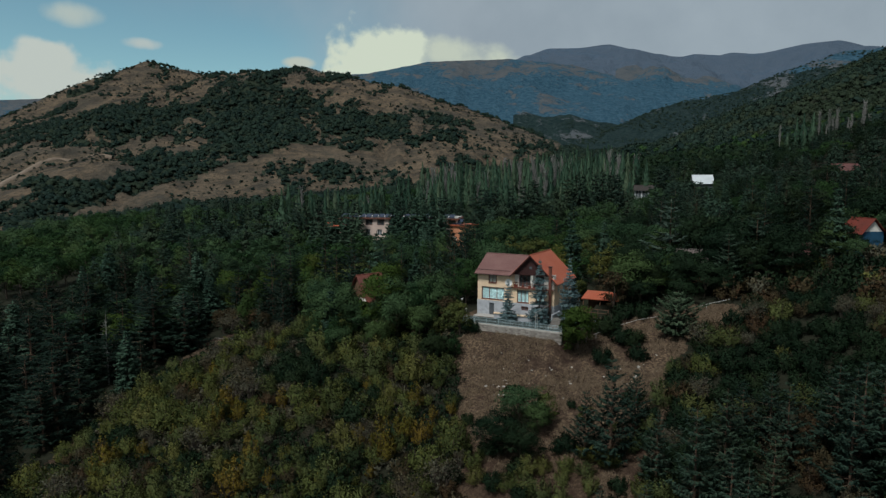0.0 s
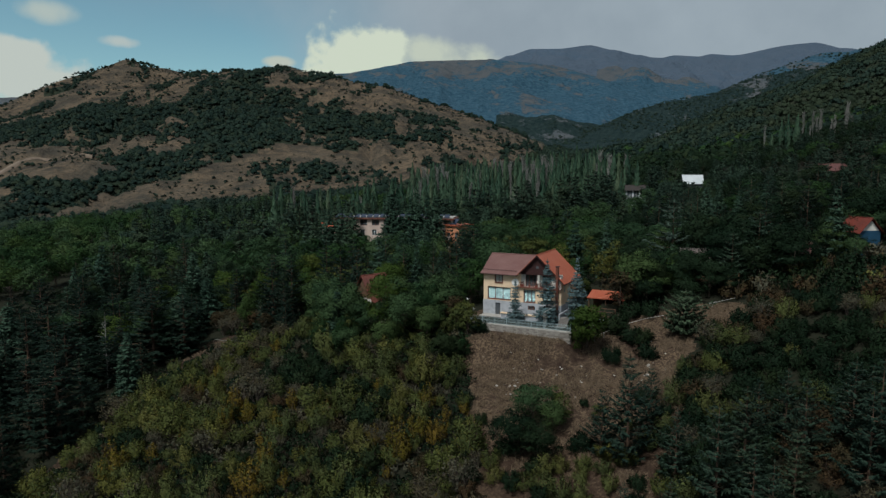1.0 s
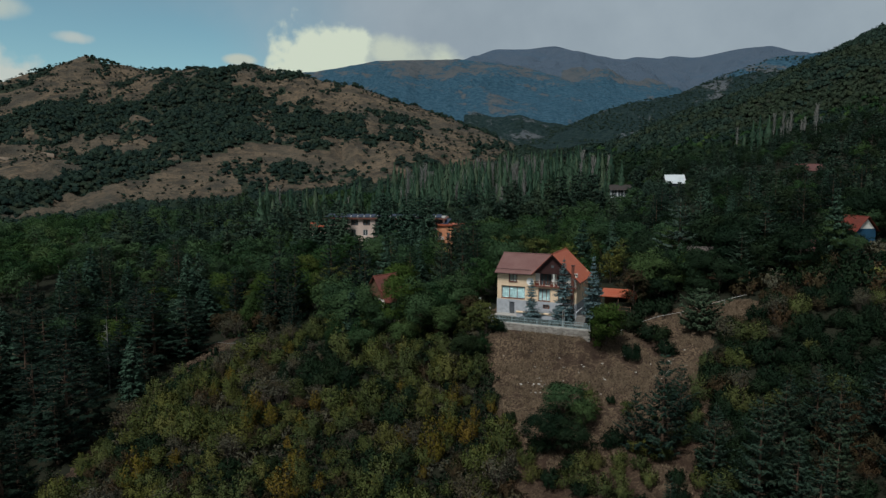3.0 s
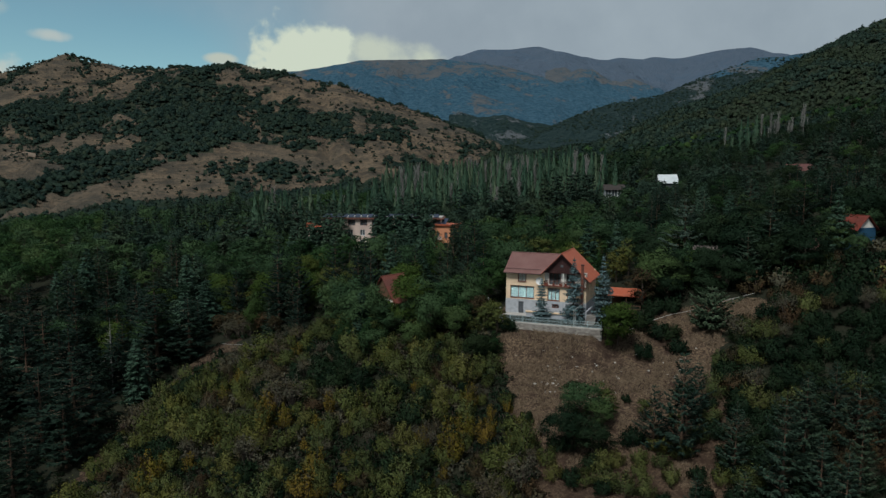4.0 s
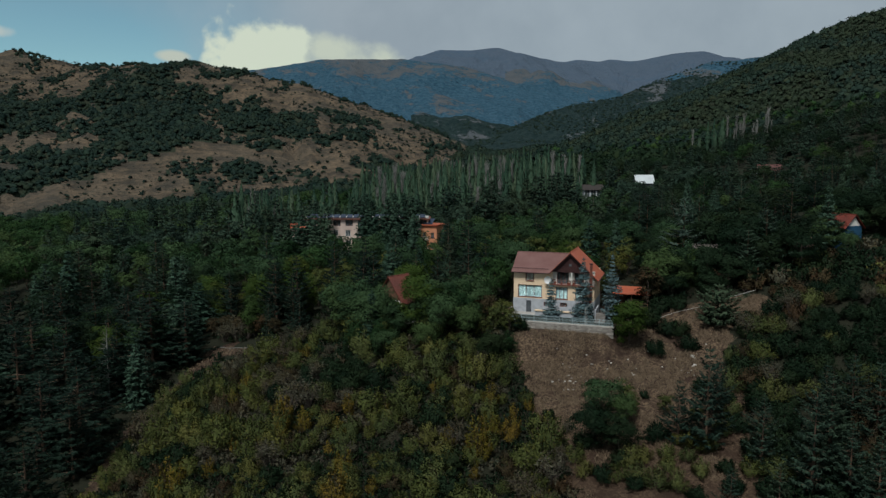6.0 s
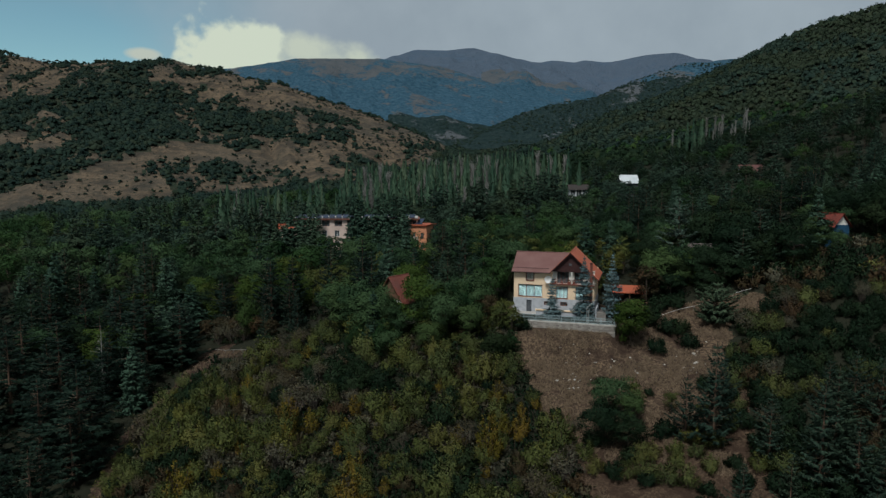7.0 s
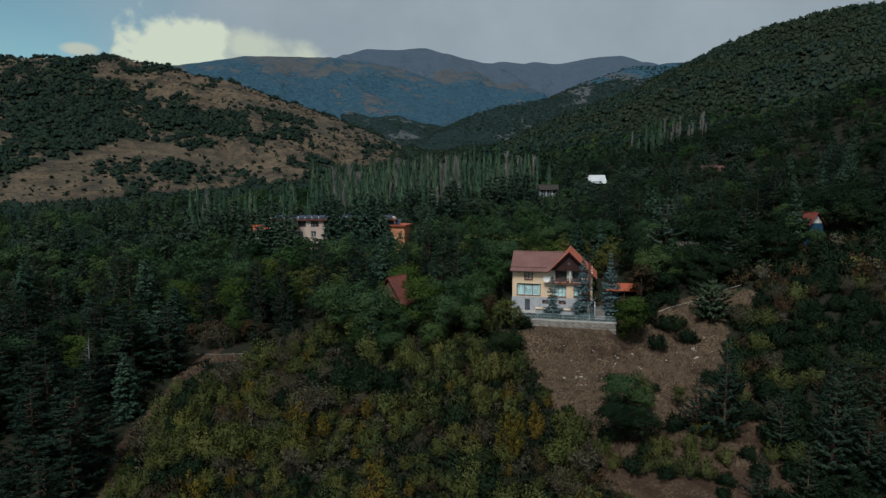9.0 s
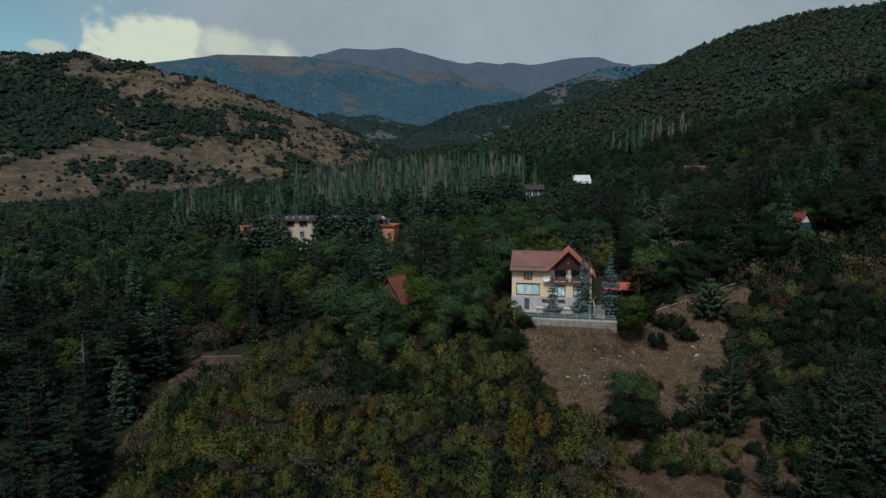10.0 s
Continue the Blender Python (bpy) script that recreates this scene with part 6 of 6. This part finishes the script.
    guard = part("snow_guard", rod([(-0.25, 0.2, 6.11), (5.9, 0.2, 6.11)], 0.035), M["brown"], h, "snow guard rail along the eaves")
    for i in range(8):
        part("bracket", boxes((-0.2 + 0.85 * i, -0.15 + 0.85 * i, 0.15, 0.2, 5.90, 6.09)), M["brown"], guard)
    flue = part("flue", boxes((12.86, 13.26, -0.75, -0.32, YARD, 7.3)), M["frame"], h, "tall brown flue at the corner")
    part("flue_cap", boxes((12.78, 13.34, -0.83, -0.24, 7.302, 7.42)), M["brown"], flue)
    # dish
    bm = bmesh.new()
    rings = []
    for i in range(5):
        r = 0.62 * i / 4 + 0.01
        rings.append([bm.verts.new((5.95 + r * math.cos(t), -0.55 - 0.22 * (r / 0.62) ** 2 + 0.12, 4.32 + r * math.sin(t))) for t in np.linspace(0, 6.2832, 17)[:-1]])
    for a, b in zip(rings, rings[1:]):
        for i in range(16):
            bm.faces.new((a[i], a[(i + 1) % 16], b[(i + 1) % 16], b[i]))
    dish = part("satellite_dish", bm, M["dish"], h, "round white satellite dish on the front wall")
    part("bracket", rod([(5.95, 0.0, 4.2), (5.95, -0.42, 4.32)], 0.03), M["alu"], dish)
    part("arm", rod([(5.95, -0.5, 3.75), (5.95, -1.05, 4.2)], 0.02), M["alu"], dish)
    # things on the balcony
    for x, r in ((6.75, 0.2), (7.1, 0.22), (9.3, 0.22), (9.62, 0.2), (8.2, 0.18), (10.2, 0.2)):
        pot = new("flower_pot")
        pot.matrix_basis = h.matrix_basis @ pose(x, 0.0, 3.605)
        bm = bmesh.new()
        bmesh.ops.create_cone(bm, segments=10, radius1=r * 0.7, radius2=r, depth=0.42, cap_ends=True, matrix=Matrix.Translation((0, 0, 0.21)))
        part("pot", bm, M["pottery"], pot)
        rng = np.random.default_rng(int(x * 100))
        c, _h = leaf_heap(rng, 0.85, 0.3, 0.36, 6, 40, 0.1)
        part("plant", c[:2], M["rust"], pot, "reddish leaves")
        tagged(pot, "terracotta pot with a reddish plant on the balcony", "flower pot", "pots on the balcony")
    return h


def yard(h):
    """Paving, planter wall, fence and retaining wall in front of the yellow house."""
    hm = h.matrix_basis
    p = new("planter_wall")
    p.matrix_basis = hm @ pose(0, 0, YARD)
    part("wall", boxes((4.3, 12.2, -2.7, -2.45, -0.1, 0.82)), M["plinth"], p)
    part("coping", boxes((4.2, 12.3, -2.82, -2.33, 0.822, 1.02)), M["cream"], p, "cream coping")
    tagged(p, "low grey planter wall with a cream coping", "wall")
    p = new("yard_path")
    p.matrix_basis = hm @ pose(0, 0, YARD)
    part("paving", boxes((0.2, 13.4, -2.3, -0.1, -0.1, 0.05)), M["concrete"], p)
    part("paving", boxes((14.2, 15.8, -5.2, 6.0, -0.1, 0.06)), M["old_concrete"], p)
    tagged(p, "pale concrete paving along the house front", "pavement", kind="structure")
    steps = new("outside_steps")
    steps.matrix_basis = hm @ pose(14.25, -3.9, YARD)
    for i in range(5):
        part("step", boxes((0, 1.5, 0.30 * i, 0.30 * i + 1.4 - 0.001 * i, 0.06 + 0.175 * i * 0, 0.06 + 0.175 * (i + 1))), M["old_concrete"], steps)
    tagged(steps, "concrete steps beside the house", "steps")
    slope = new("stair_wall")
    slope.matrix_basis = hm @ pose(14.0, 0, YARD)
    part("wall", boxes((0, 0.18, -2.4, 3.0, 0, 1.5)), M["plinth"], slope)
    tagged(slope, "grey side wall of the steps", "wall")

    lawn = new("yard_lawn", None)
    lawn.matrix_basis = hm @ pose(0, 0, YARD)
    part("turf", boxes((-0.4, 17.3, -6.82, -2.8, -0.35, 0.012)), M["litter"], lawn)
    tagged(lawn, "dark strip of garden soil and turf behind the fence", "ground", kind="structure")

    # retaining wall of rough blocks
    wall = new("retaining_wall")
    wall.matrix_basis = hm @ pose(0, -7.25, 0)
    part("core", boxes((0.9, 17.4, 0.0, 0.45, -4.4, YARD - 0.12)), M["concrete"], wall, "mortar core")
    part("coping", boxes((0.8, 17.5, -0.30, 0.5, YARD - 0.118, YARD + 0.02)), M["stone"], wall, "pale stone coping")
    rng = random.Random(4)
    shapes = []
    for i in range(5):
        bm = bmesh.new()
        box(bm, 0.012, 0.468, -0.24 - 0.02 * i, -0.002, 0.012, 0.258)
        for v in bm.verts:
            v.co += Vector((rng.uniform(-0.02, 0.02), rng.uniform(-0.025, 0.0) if v.co.y < -0.1 else 0, rng.uniform(-0.018, 0.018)))
        me = bpy.data.meshes.new("block")
        bmesh.ops.recalc_face_normals(bm, faces=bm.faces[:])
        bm.to_mesh(me)
        bm.free()
        me.materials.append(M["block"])
        shapes.append(me)
    for row in range(8):
        for col in range(35):
            z = YARD - 0.12 - 0.27 * (row + 1)
            x = 0.9 + 0.48 * col + (0.24 if row % 2 else 0)
            if x > 17.0 or z < -3.15 - 0.055 * x:
                continue
            b = part("block", rng.choice(shapes), M["block"], wall)
            b.matrix_basis = pose(x, 0, z)
    tagged(wall, "retaining wall of pale rough stone blocks below the yard", "wall")

    # steel fence on the wall
    fence = new("yard_fence")
    fence.matrix_basis = hm @ pose(0.9, -7.1, YARD + 0.022)
    for i in range(9):
        post = part("post", boxes((2.05 * i - 0.03, 2.05 * i + 0.03, -0.03, 0.03, 0, 1.05)), M["rail_blue"], fence)
    one = boxes((0, 0.022, -0.012, 0.012, 0.147, 0.958))
    picket = bpy.data.meshes.new("picket")
    one.to_mesh(picket)
    one.free()
    picket.materials.append(M["rail_blue"])
    for i in range(8):
        x = 2.05 * i
        rows = [(x + 0.035, x + 2.015, -0.02, 0.02, z, z + 0.045) for z in (0.10, 0.52, 0.96)]
        panel = part("panel", boxes(*rows), M["rail_blue"], fence)
        for j in range(16):
            part("picket", picket, M["rail_blue"], panel).matrix_basis = pose(x + 0.08 + 0.125 * j, 0, 0)
    tagged(fence, "blue-grey steel fence along the top of the retaining wall", "fence")
    side = new("side_fence")
    side.matrix_basis = hm @ pose(17.3, -7.1, YARD) @ pose(0, 0, 0, 0, 0, 62)
    for i in range(5):
        part("post", boxes((1.9 * i - 0.03, 1.9 * i + 0.03, -0.03, 0.03, -0.3, 1.25)), M["rail_blue"], side)
    for i in range(4):
        part("panel", boxes(*[(1.9 * i + 0.035, 1.9 * i + 1.865, -0.012, 0.012, z, z + 0.03) for z in (0.1, 0.35, 0.6, 0.85, 1.1)]), M["rail_blue"], side)
    tagged(side, "wire fence at the side of the yard", "fence")
    gate = new("gate_frame")
    gate.matrix_basis = hm @ pose(13.0, -6.6, YARD)
    part("pole", rod([(0, 0, 0), (0, 0, 2.5)], 0.05), M["pipe"], gate)
    part("pole", rod([(0.28, 0, 0), (0.28, 0, 2.3)], 0.04), M["pipe"], gate)
    part("stay", rod([(0, 0, 2.5), (1.2, 2.6, 3.4)], 0.03), M["pipe"], gate)
    tagged(gate, "pale steel poles with a sloping stay inside the fence", "pole")
    for u, v in ((1.0, -6.2), (-3.5, 1.0)):
        lamp = new("garden_lamp")
        lamp.matrix_basis = hm @ pose(u, v, YARD)
        part("pole", rod([(0, 0, 0), (0, 0, 1.75)], 0.035), M["pipe"], lamp)
        bm = bmesh.new()
        bmesh.ops.create_uvsphere(bm, u_segments=12, v_segments=8, radius=0.17, matrix=Matrix.Translation((0, 0, 1.9)))
        part("globe", bm, M["dish"], lamp, "white glass globe")
        tagged(lamp, "garden lamp with a white globe", "lamp", "garden lamps")


def gas_pipe():
    """The pale pipe that climbs the slope on short posts."""
    for n, (a, b) in enumerate((((21.6, 97.2), (25.6, 98.6)), ((26.2, 98.9), (43.5, 98.3)))):
        p = new("slope_pipe")
        xs = [(a[0] + (b[0] - a[0]) * i / 5, a[1] + (b[1] - a[1]) * i / 5) for i in range(6)]
        part("pipe", rod([(x, y, at(x, y) + 0.75) for x, y in xs], 0.038), M["pipe"], p)
        for x, y in xs[::2]:
            part("post", rod([(x, y, at(x, y) - 0.3), (x, y, at(x, y) + 0.70)], 0.04, 5), M["pipe"], p)
        tagged(p, "pale pipe on short posts crossing the slope", "pipe", "pipes on the slope")
    p = new("roadside_rail")
    xs = [(-48.0 + 1.7 * i, 135.0 - 2.0 * i) for i in range(7)]
    part("rail", rod([(x, y, at(x, y) + 0.55) for x, y in xs], 0.055), M["dead_wood"], p)
    for x, y in xs:
        part("post", rod([(x, y, at(x, y) - 0.3), (x, y, at(x, y) + 0.5)], 0.04, 5), M["old_concrete"], p)
    tagged(p, "low pale rail along the track in the hollow", "rail")


def small_house(name, label, x, y, turn, w, d, wall, rise, wall_mat, roof_mat, windows=(), base=None, over=0.45, gable_mat=None, seams=False):
    """A plain gabled house; the ridge runs along its front, or, with a swapped turn, its gable faces the viewer."""
    z = (min(at(x, y), at(x + 2, y), at(x - 2, y)) if base is None else base)
    h = new(name)
    h.matrix_basis = pose(x, y, z, 0, 0, turn)
    tagged(h, label, "house")
    hw, hd = w / 2, d / 2
    holes = [(a - hw, b - hw, lo, hi) for a, b, lo, hi in windows]
    part("wall", wall_bm(-hw, hw, -hd, -hd + 0.25, -3.0, wall, holes), M[wall_mat], h)
    part("wall", boxes((-hw, hw, hd - 0.25, hd, -3.0, wall)), M[wall_mat], h)
    for s in (-1, 1):
        turn = Matrix(((0, 1, 0, hw - 0.25 if s > 0 else -hw), (1, 0, 0, 0), (0, 0, 1, 0), (0, 0, 0, 1)))
        q = part("end_wall", prism([(-hd + 0.252, -3.0), (hd - 0.252, -3.0), (hd - 0.252, wall), (-hd + 0.252, wall)], 0, 0.25), M[wall_mat], h)
        q.matrix_basis = turn
        q = part("gable", prism([(hd - 0.252, wall + 0.002), (0, wall + rise * (1 - 0.25 / hd)), (-hd + 0.252, wall + 0.002)], 0, 0.25), M[gable_mat or wall_mat], h)
        q.matrix_basis = turn
    k = rise / hd
    top = wall + rise + 0.05
    for s in (-1, 1):
        e = hd + over
        part("roof", slab([(-hw - over, s * e, top - k * e), (hw + over, s * e, top - k * e), (hw + over, s * 0.002, top), (-hw - over, s * 0.002, top)][::s], 0.10), M[roof_mat], h)
    if seams:
        for s in (-1, 1):
            for i in range(int((w + 2 * over) / 0.45) + 1):
                x = -hw - over + 0.05 + 0.45 * i
                part("seam", rod([(x, s * (hd + over), top - k * (hd + over) + 0.03), (x, s * 0.05, top + 0.0)], 0.035, 4), M[roof_mat], h)
    part("ridge_cap", rod([(-hw - over, 0, top), (hw + over, 0, top)], 0.09), M[roof_mat], h)
    for a, b, lo, hi in windows:
        window(h, a - hw + 0.01, b - hw - 0.01, lo + 0.01, hi - 0.01, -hd + 0.06, 2, "dim", "window", False, "dish")
    return h


def hotel():
    b = new("guest_house")
    b.matrix_basis = pose(-13.2, 208.5, -3.5, 0, 0, -10)
    tagged(b, "long pale pink guest house with a red-brown cornice and solar panels", "building")
    L, D, H = 18.8, 5.0, 12.2
    holes = []
    for f in range(4):
        for i in range(10):
            x = -L + 1.0 + 3.75 * i
            holes.append((x, x + (2.3 if f == 3 else 1.5), 0.9 + 3.1 * f, 2.75 + 3.1 * f))
    part("wall", wall_bm(-L, L, -D, -D + 0.3, -2, H, holes), M["pink"], b, "pale pink plastered front wall")
    part("wall", boxes((-L, -L + 0.3, -D + 0.302, D, -2, H)), M["pink"], b)
    part("wall", boxes((L - 0.3, L, -D + 0.302, D, -2, H)), M["pink"], b)
    part("wall", boxes((-L + 0.302, L - 0.302, D - 0.3, D, -2, H)), M["pink"], b)
    part("cornice", boxes((-L - 0.5, L + 0.5, -D - 0.6, D + 0.5, H + 0.002, H + 0.30)), M["frame"], b, "red-brown cornice")
    part("roof", boxes((-L, L, -D, D, H + 0.302, H + 0.6)), M["concrete"], b)
    for n, (x0, x1, lo, hi) in enumerate(holes):
        window(b, x0 + 0.01, x1 - 0.01, lo + 0.01, hi - 0.01, -D + 0.08, 2, "dim", "window", False, "frame" if n >= 30 else "dish")
    for i in range(18):
        x = -L + 0.6 + 2.02 * i
        q = part("solar_panel", slab([(x, -D - 0.2, H + 0.65), (x + 1.72, -D - 0.2, H + 0.65), (x + 1.72, -D + 1.6, H + 1.5), (x, -D + 1.6, H + 1.5)], 0.08), M["solar"], b, "tilted solar panel")
        part("edge", boxes((x + 1.74, x + 1.82, -D - 0.15, -D - 0.05, H + 0.6, H + 0.72)), M["alu"], q)
    a = new("orange_annexe")
    a.matrix_basis = pose(6.4, 202.5, -4.3, 0, 0, -32) @ Matrix.Diagonal((0.77, 0.75, 1.05, 1.0))
    tagged(a, "orange plastered annexe with balconies and a solar collector", "building")
    hl = [(x, x + 1.3, 0.9 + 3.0 * f, 2.7 + 3.0 * f) for f in range(3) for x in (-2.6, 0.9)]
    part("wall", wall_bm(-3.4, 3.4, -5.0, -4.7, -2, 10.6, hl), M["orange_wall"], a, "orange plastered wall")
    part("wall", boxes((-3.4, -3.1, -4.698, 5, -2, 10.6)), M["orange_wall"], a)
    part("wall", boxes((3.1, 3.4, -4.698, 5, -2, 10.6)), M["orange_wall"], a)
    part("wall", boxes((-3.098, 3.098, 4.7, 5, -2, 10.6)), M["orange_wall"], a)
    part("cornice", boxes((-3.9, 3.9, -5.6, 5.5, 10.602, 11.0)), M["roof_orange"], a, "orange-red eaves")
    part("solar_panel", slab([(-2.6, -4.5, 11.2), (1.2, -4.5, 11.2), (1.2, -1.5, 12.6), (-2.6, -1.5, 12.6)], 0.12), M["solar"], a, "tilted solar collector")
    for x0, x1, lo, hi in hl:
        window(a, x0 + 0.01, x1 - 0.01, lo + 0.01, hi - 0.01, -4.92, 2, "dim", "window", False, "frame")
    for f in range(3):
        bal = part("balcony", boxes((-3.3, 0.2, -6.1, -5.002, 0.55 + 3.0 * f, 0.7 + 3.0 * f)), M["pink"], a)
        part("balustrade", boxes((-3.3, 0.2, -6.1, -6.04, 0.702 + 3.0 * f, 1.55 + 3.0 * f)), M["pink"], bal, "pale balcony front")


def shed(h):
    s = new("garden_shed")
    s.matrix_basis = h.matrix_basis @ pose(18.7, 8.3, YARD)
    tagged(s, "open timber shed with an orange-red sheet roof", "shed")
    part("roof", slab([(-2.6, -2.0, 3.0), (3.6, -2.0, 3.0), (3.6, 1.6, 3.8), (-2.6, 1.6, 3.8)], 0.12), M["roof_orange"], s, "orange-red sheet roof")
    part("back_wall", boxes((-2.3, 3.3, 1.1, 1.3, -0.5, 3.5)), M["timber"], s)
    for x in (-2.3, 0.5, 3.3):
        part("post", boxes((x - 0.08, x + 0.08, -1.8, -1.64, -0.6, 2.9)), M["timber"], s)
    part("counter", boxes((-2.2, 3.2, -1.62, -1.5, 0.0, 1.0)), M["timber"], s)
    t = new("trellis")
    t.matrix_basis = h.matrix_basis @ pose(15.6, 1.0, YARD)
    for z in (0.4, 1.1, 1.8, 2.35):
        part("rail", boxes((0.0, 6.5, 0.0, 0.06, z, z + 0.08)), M["timber"], t)
    for i in range(5):
        part("post", boxes((1.6 * i, 1.6 * i + 0.1, -0.11, -0.002, -0.2, 2.5)), M["timber"], t)
    tagged(t, "brown timber trellis fence behind the spruces", "fence")


k = Mat("rough_stone_blocks", 0.9, 0.0, 0.2)
b_tone = k.n.new("ShaderNodeObjectInfo").outputs["Random"]
k.colour(k.mix(k.math("MULTIPLY", k.noise(3.0, 5), 0.5), k.mix(b_tone, (0.38, 0.35, 0.31), (0.20, 0.18, 0.155)), (0.20, 0.18, 0.16)))
k.bump(k.noise(12, 4), 0.5, 0.03)
M["block"] = k.m

build_ground()
hill_track()
house = yellow_house()
yard(house)
shed(house)
hotel()
small_house("red_roofed_house", "small white house with a rusty red seamed roof among trees", -13.3, 116.8, 42, 4.7, 5.7, 2.6, 3.9, "white", "roof_red", [(1.2, 2.3, 0.9, 2.1), (3.9, 5.0, 0.9, 2.1)], base=-2.2, gable_mat="timber", seams=True)
small_house("grey_roofed_hut", "small hut with a grey-brown roof between dark trees", 42.5, 111.5, -20, 4.2, 4.0, 2.4, 1.6, "timber", "roof_grey", [(0.8, 1.6, 0.9, 1.8)], base=5.3)
small_house("timber_hut", "brown timber hut with a dark red roof on the slope", 58.2, 108.2, -35, 4.0, 4.2, 2.2, 1.4, "timber", "roof_maroon", [(1.2, 2.2, 0.9, 1.8)], base=7.2)
small_house("blue_house", "blue boarded house with a white gable and dark red roof", 74.2, 116.0, -84, 5.0, 4.0, 4.9, 2.2, "blue_wall", "roof_deep_red", [(0.8, 1.8, 2.9, 4.2), (3.2, 4.2, 2.9, 4.2)], base=7.3, gable_mat="white")
small_house("white_roofed_barn", "barn with a pale sheet-metal roof in the wood", 94.0, 240.0, -12, 6.4, 6.5, 3.2, 2.8, "dim", "white_sheet", [], base=16.4)
small_house("hillside_house", "grey house with a dark red roof on the wooded hillside", 136.5, 225.0, -25, 7.6, 6.0, 3.6, 2.2, "plinth", "roof_maroon", [(1.0, 2.2, 1.2, 2.6), (3.4, 4.6, 1.2, 2.6), (6.0, 7.2, 1.2, 2.6)], base=20.4)
small_house("dark_lodge", "dark lodge with pale posts in the wood", 73.0, 239.0, -14, 7.0, 5.0, 3.2, 1.6, "plinth", "dark_boards", [(0.25, 2.2, 0.3, 3.0), (2.5, 4.5, 0.3, 3.0), (4.8, 6.75, 0.3, 3.0)], base=13.9)
# small gabled block added as the guest house's orange-eaved west end
small_house("orange_roofed_house", "pink west end of the guest house with an orange sheet roof", -35.2, 212.5, 8, 3.6, 4.4, 3.0, 1.2, "pink", "roof_orange", [(1.2, 2.4, 0.9, 2.2)], base=2.9)
small_house("white_cabin", "small white cabin with a grey-brown roof among trees", 14.0, 194.0, -20, 5.0, 4.4, 3.4, 1.6, "white", "roof_grey", [(1.0, 2.0, 0.9, 2.1), (3.0, 4.0, 0.9, 2.1)], base=0.6)
gas_pipe()
slope_details()
plants()
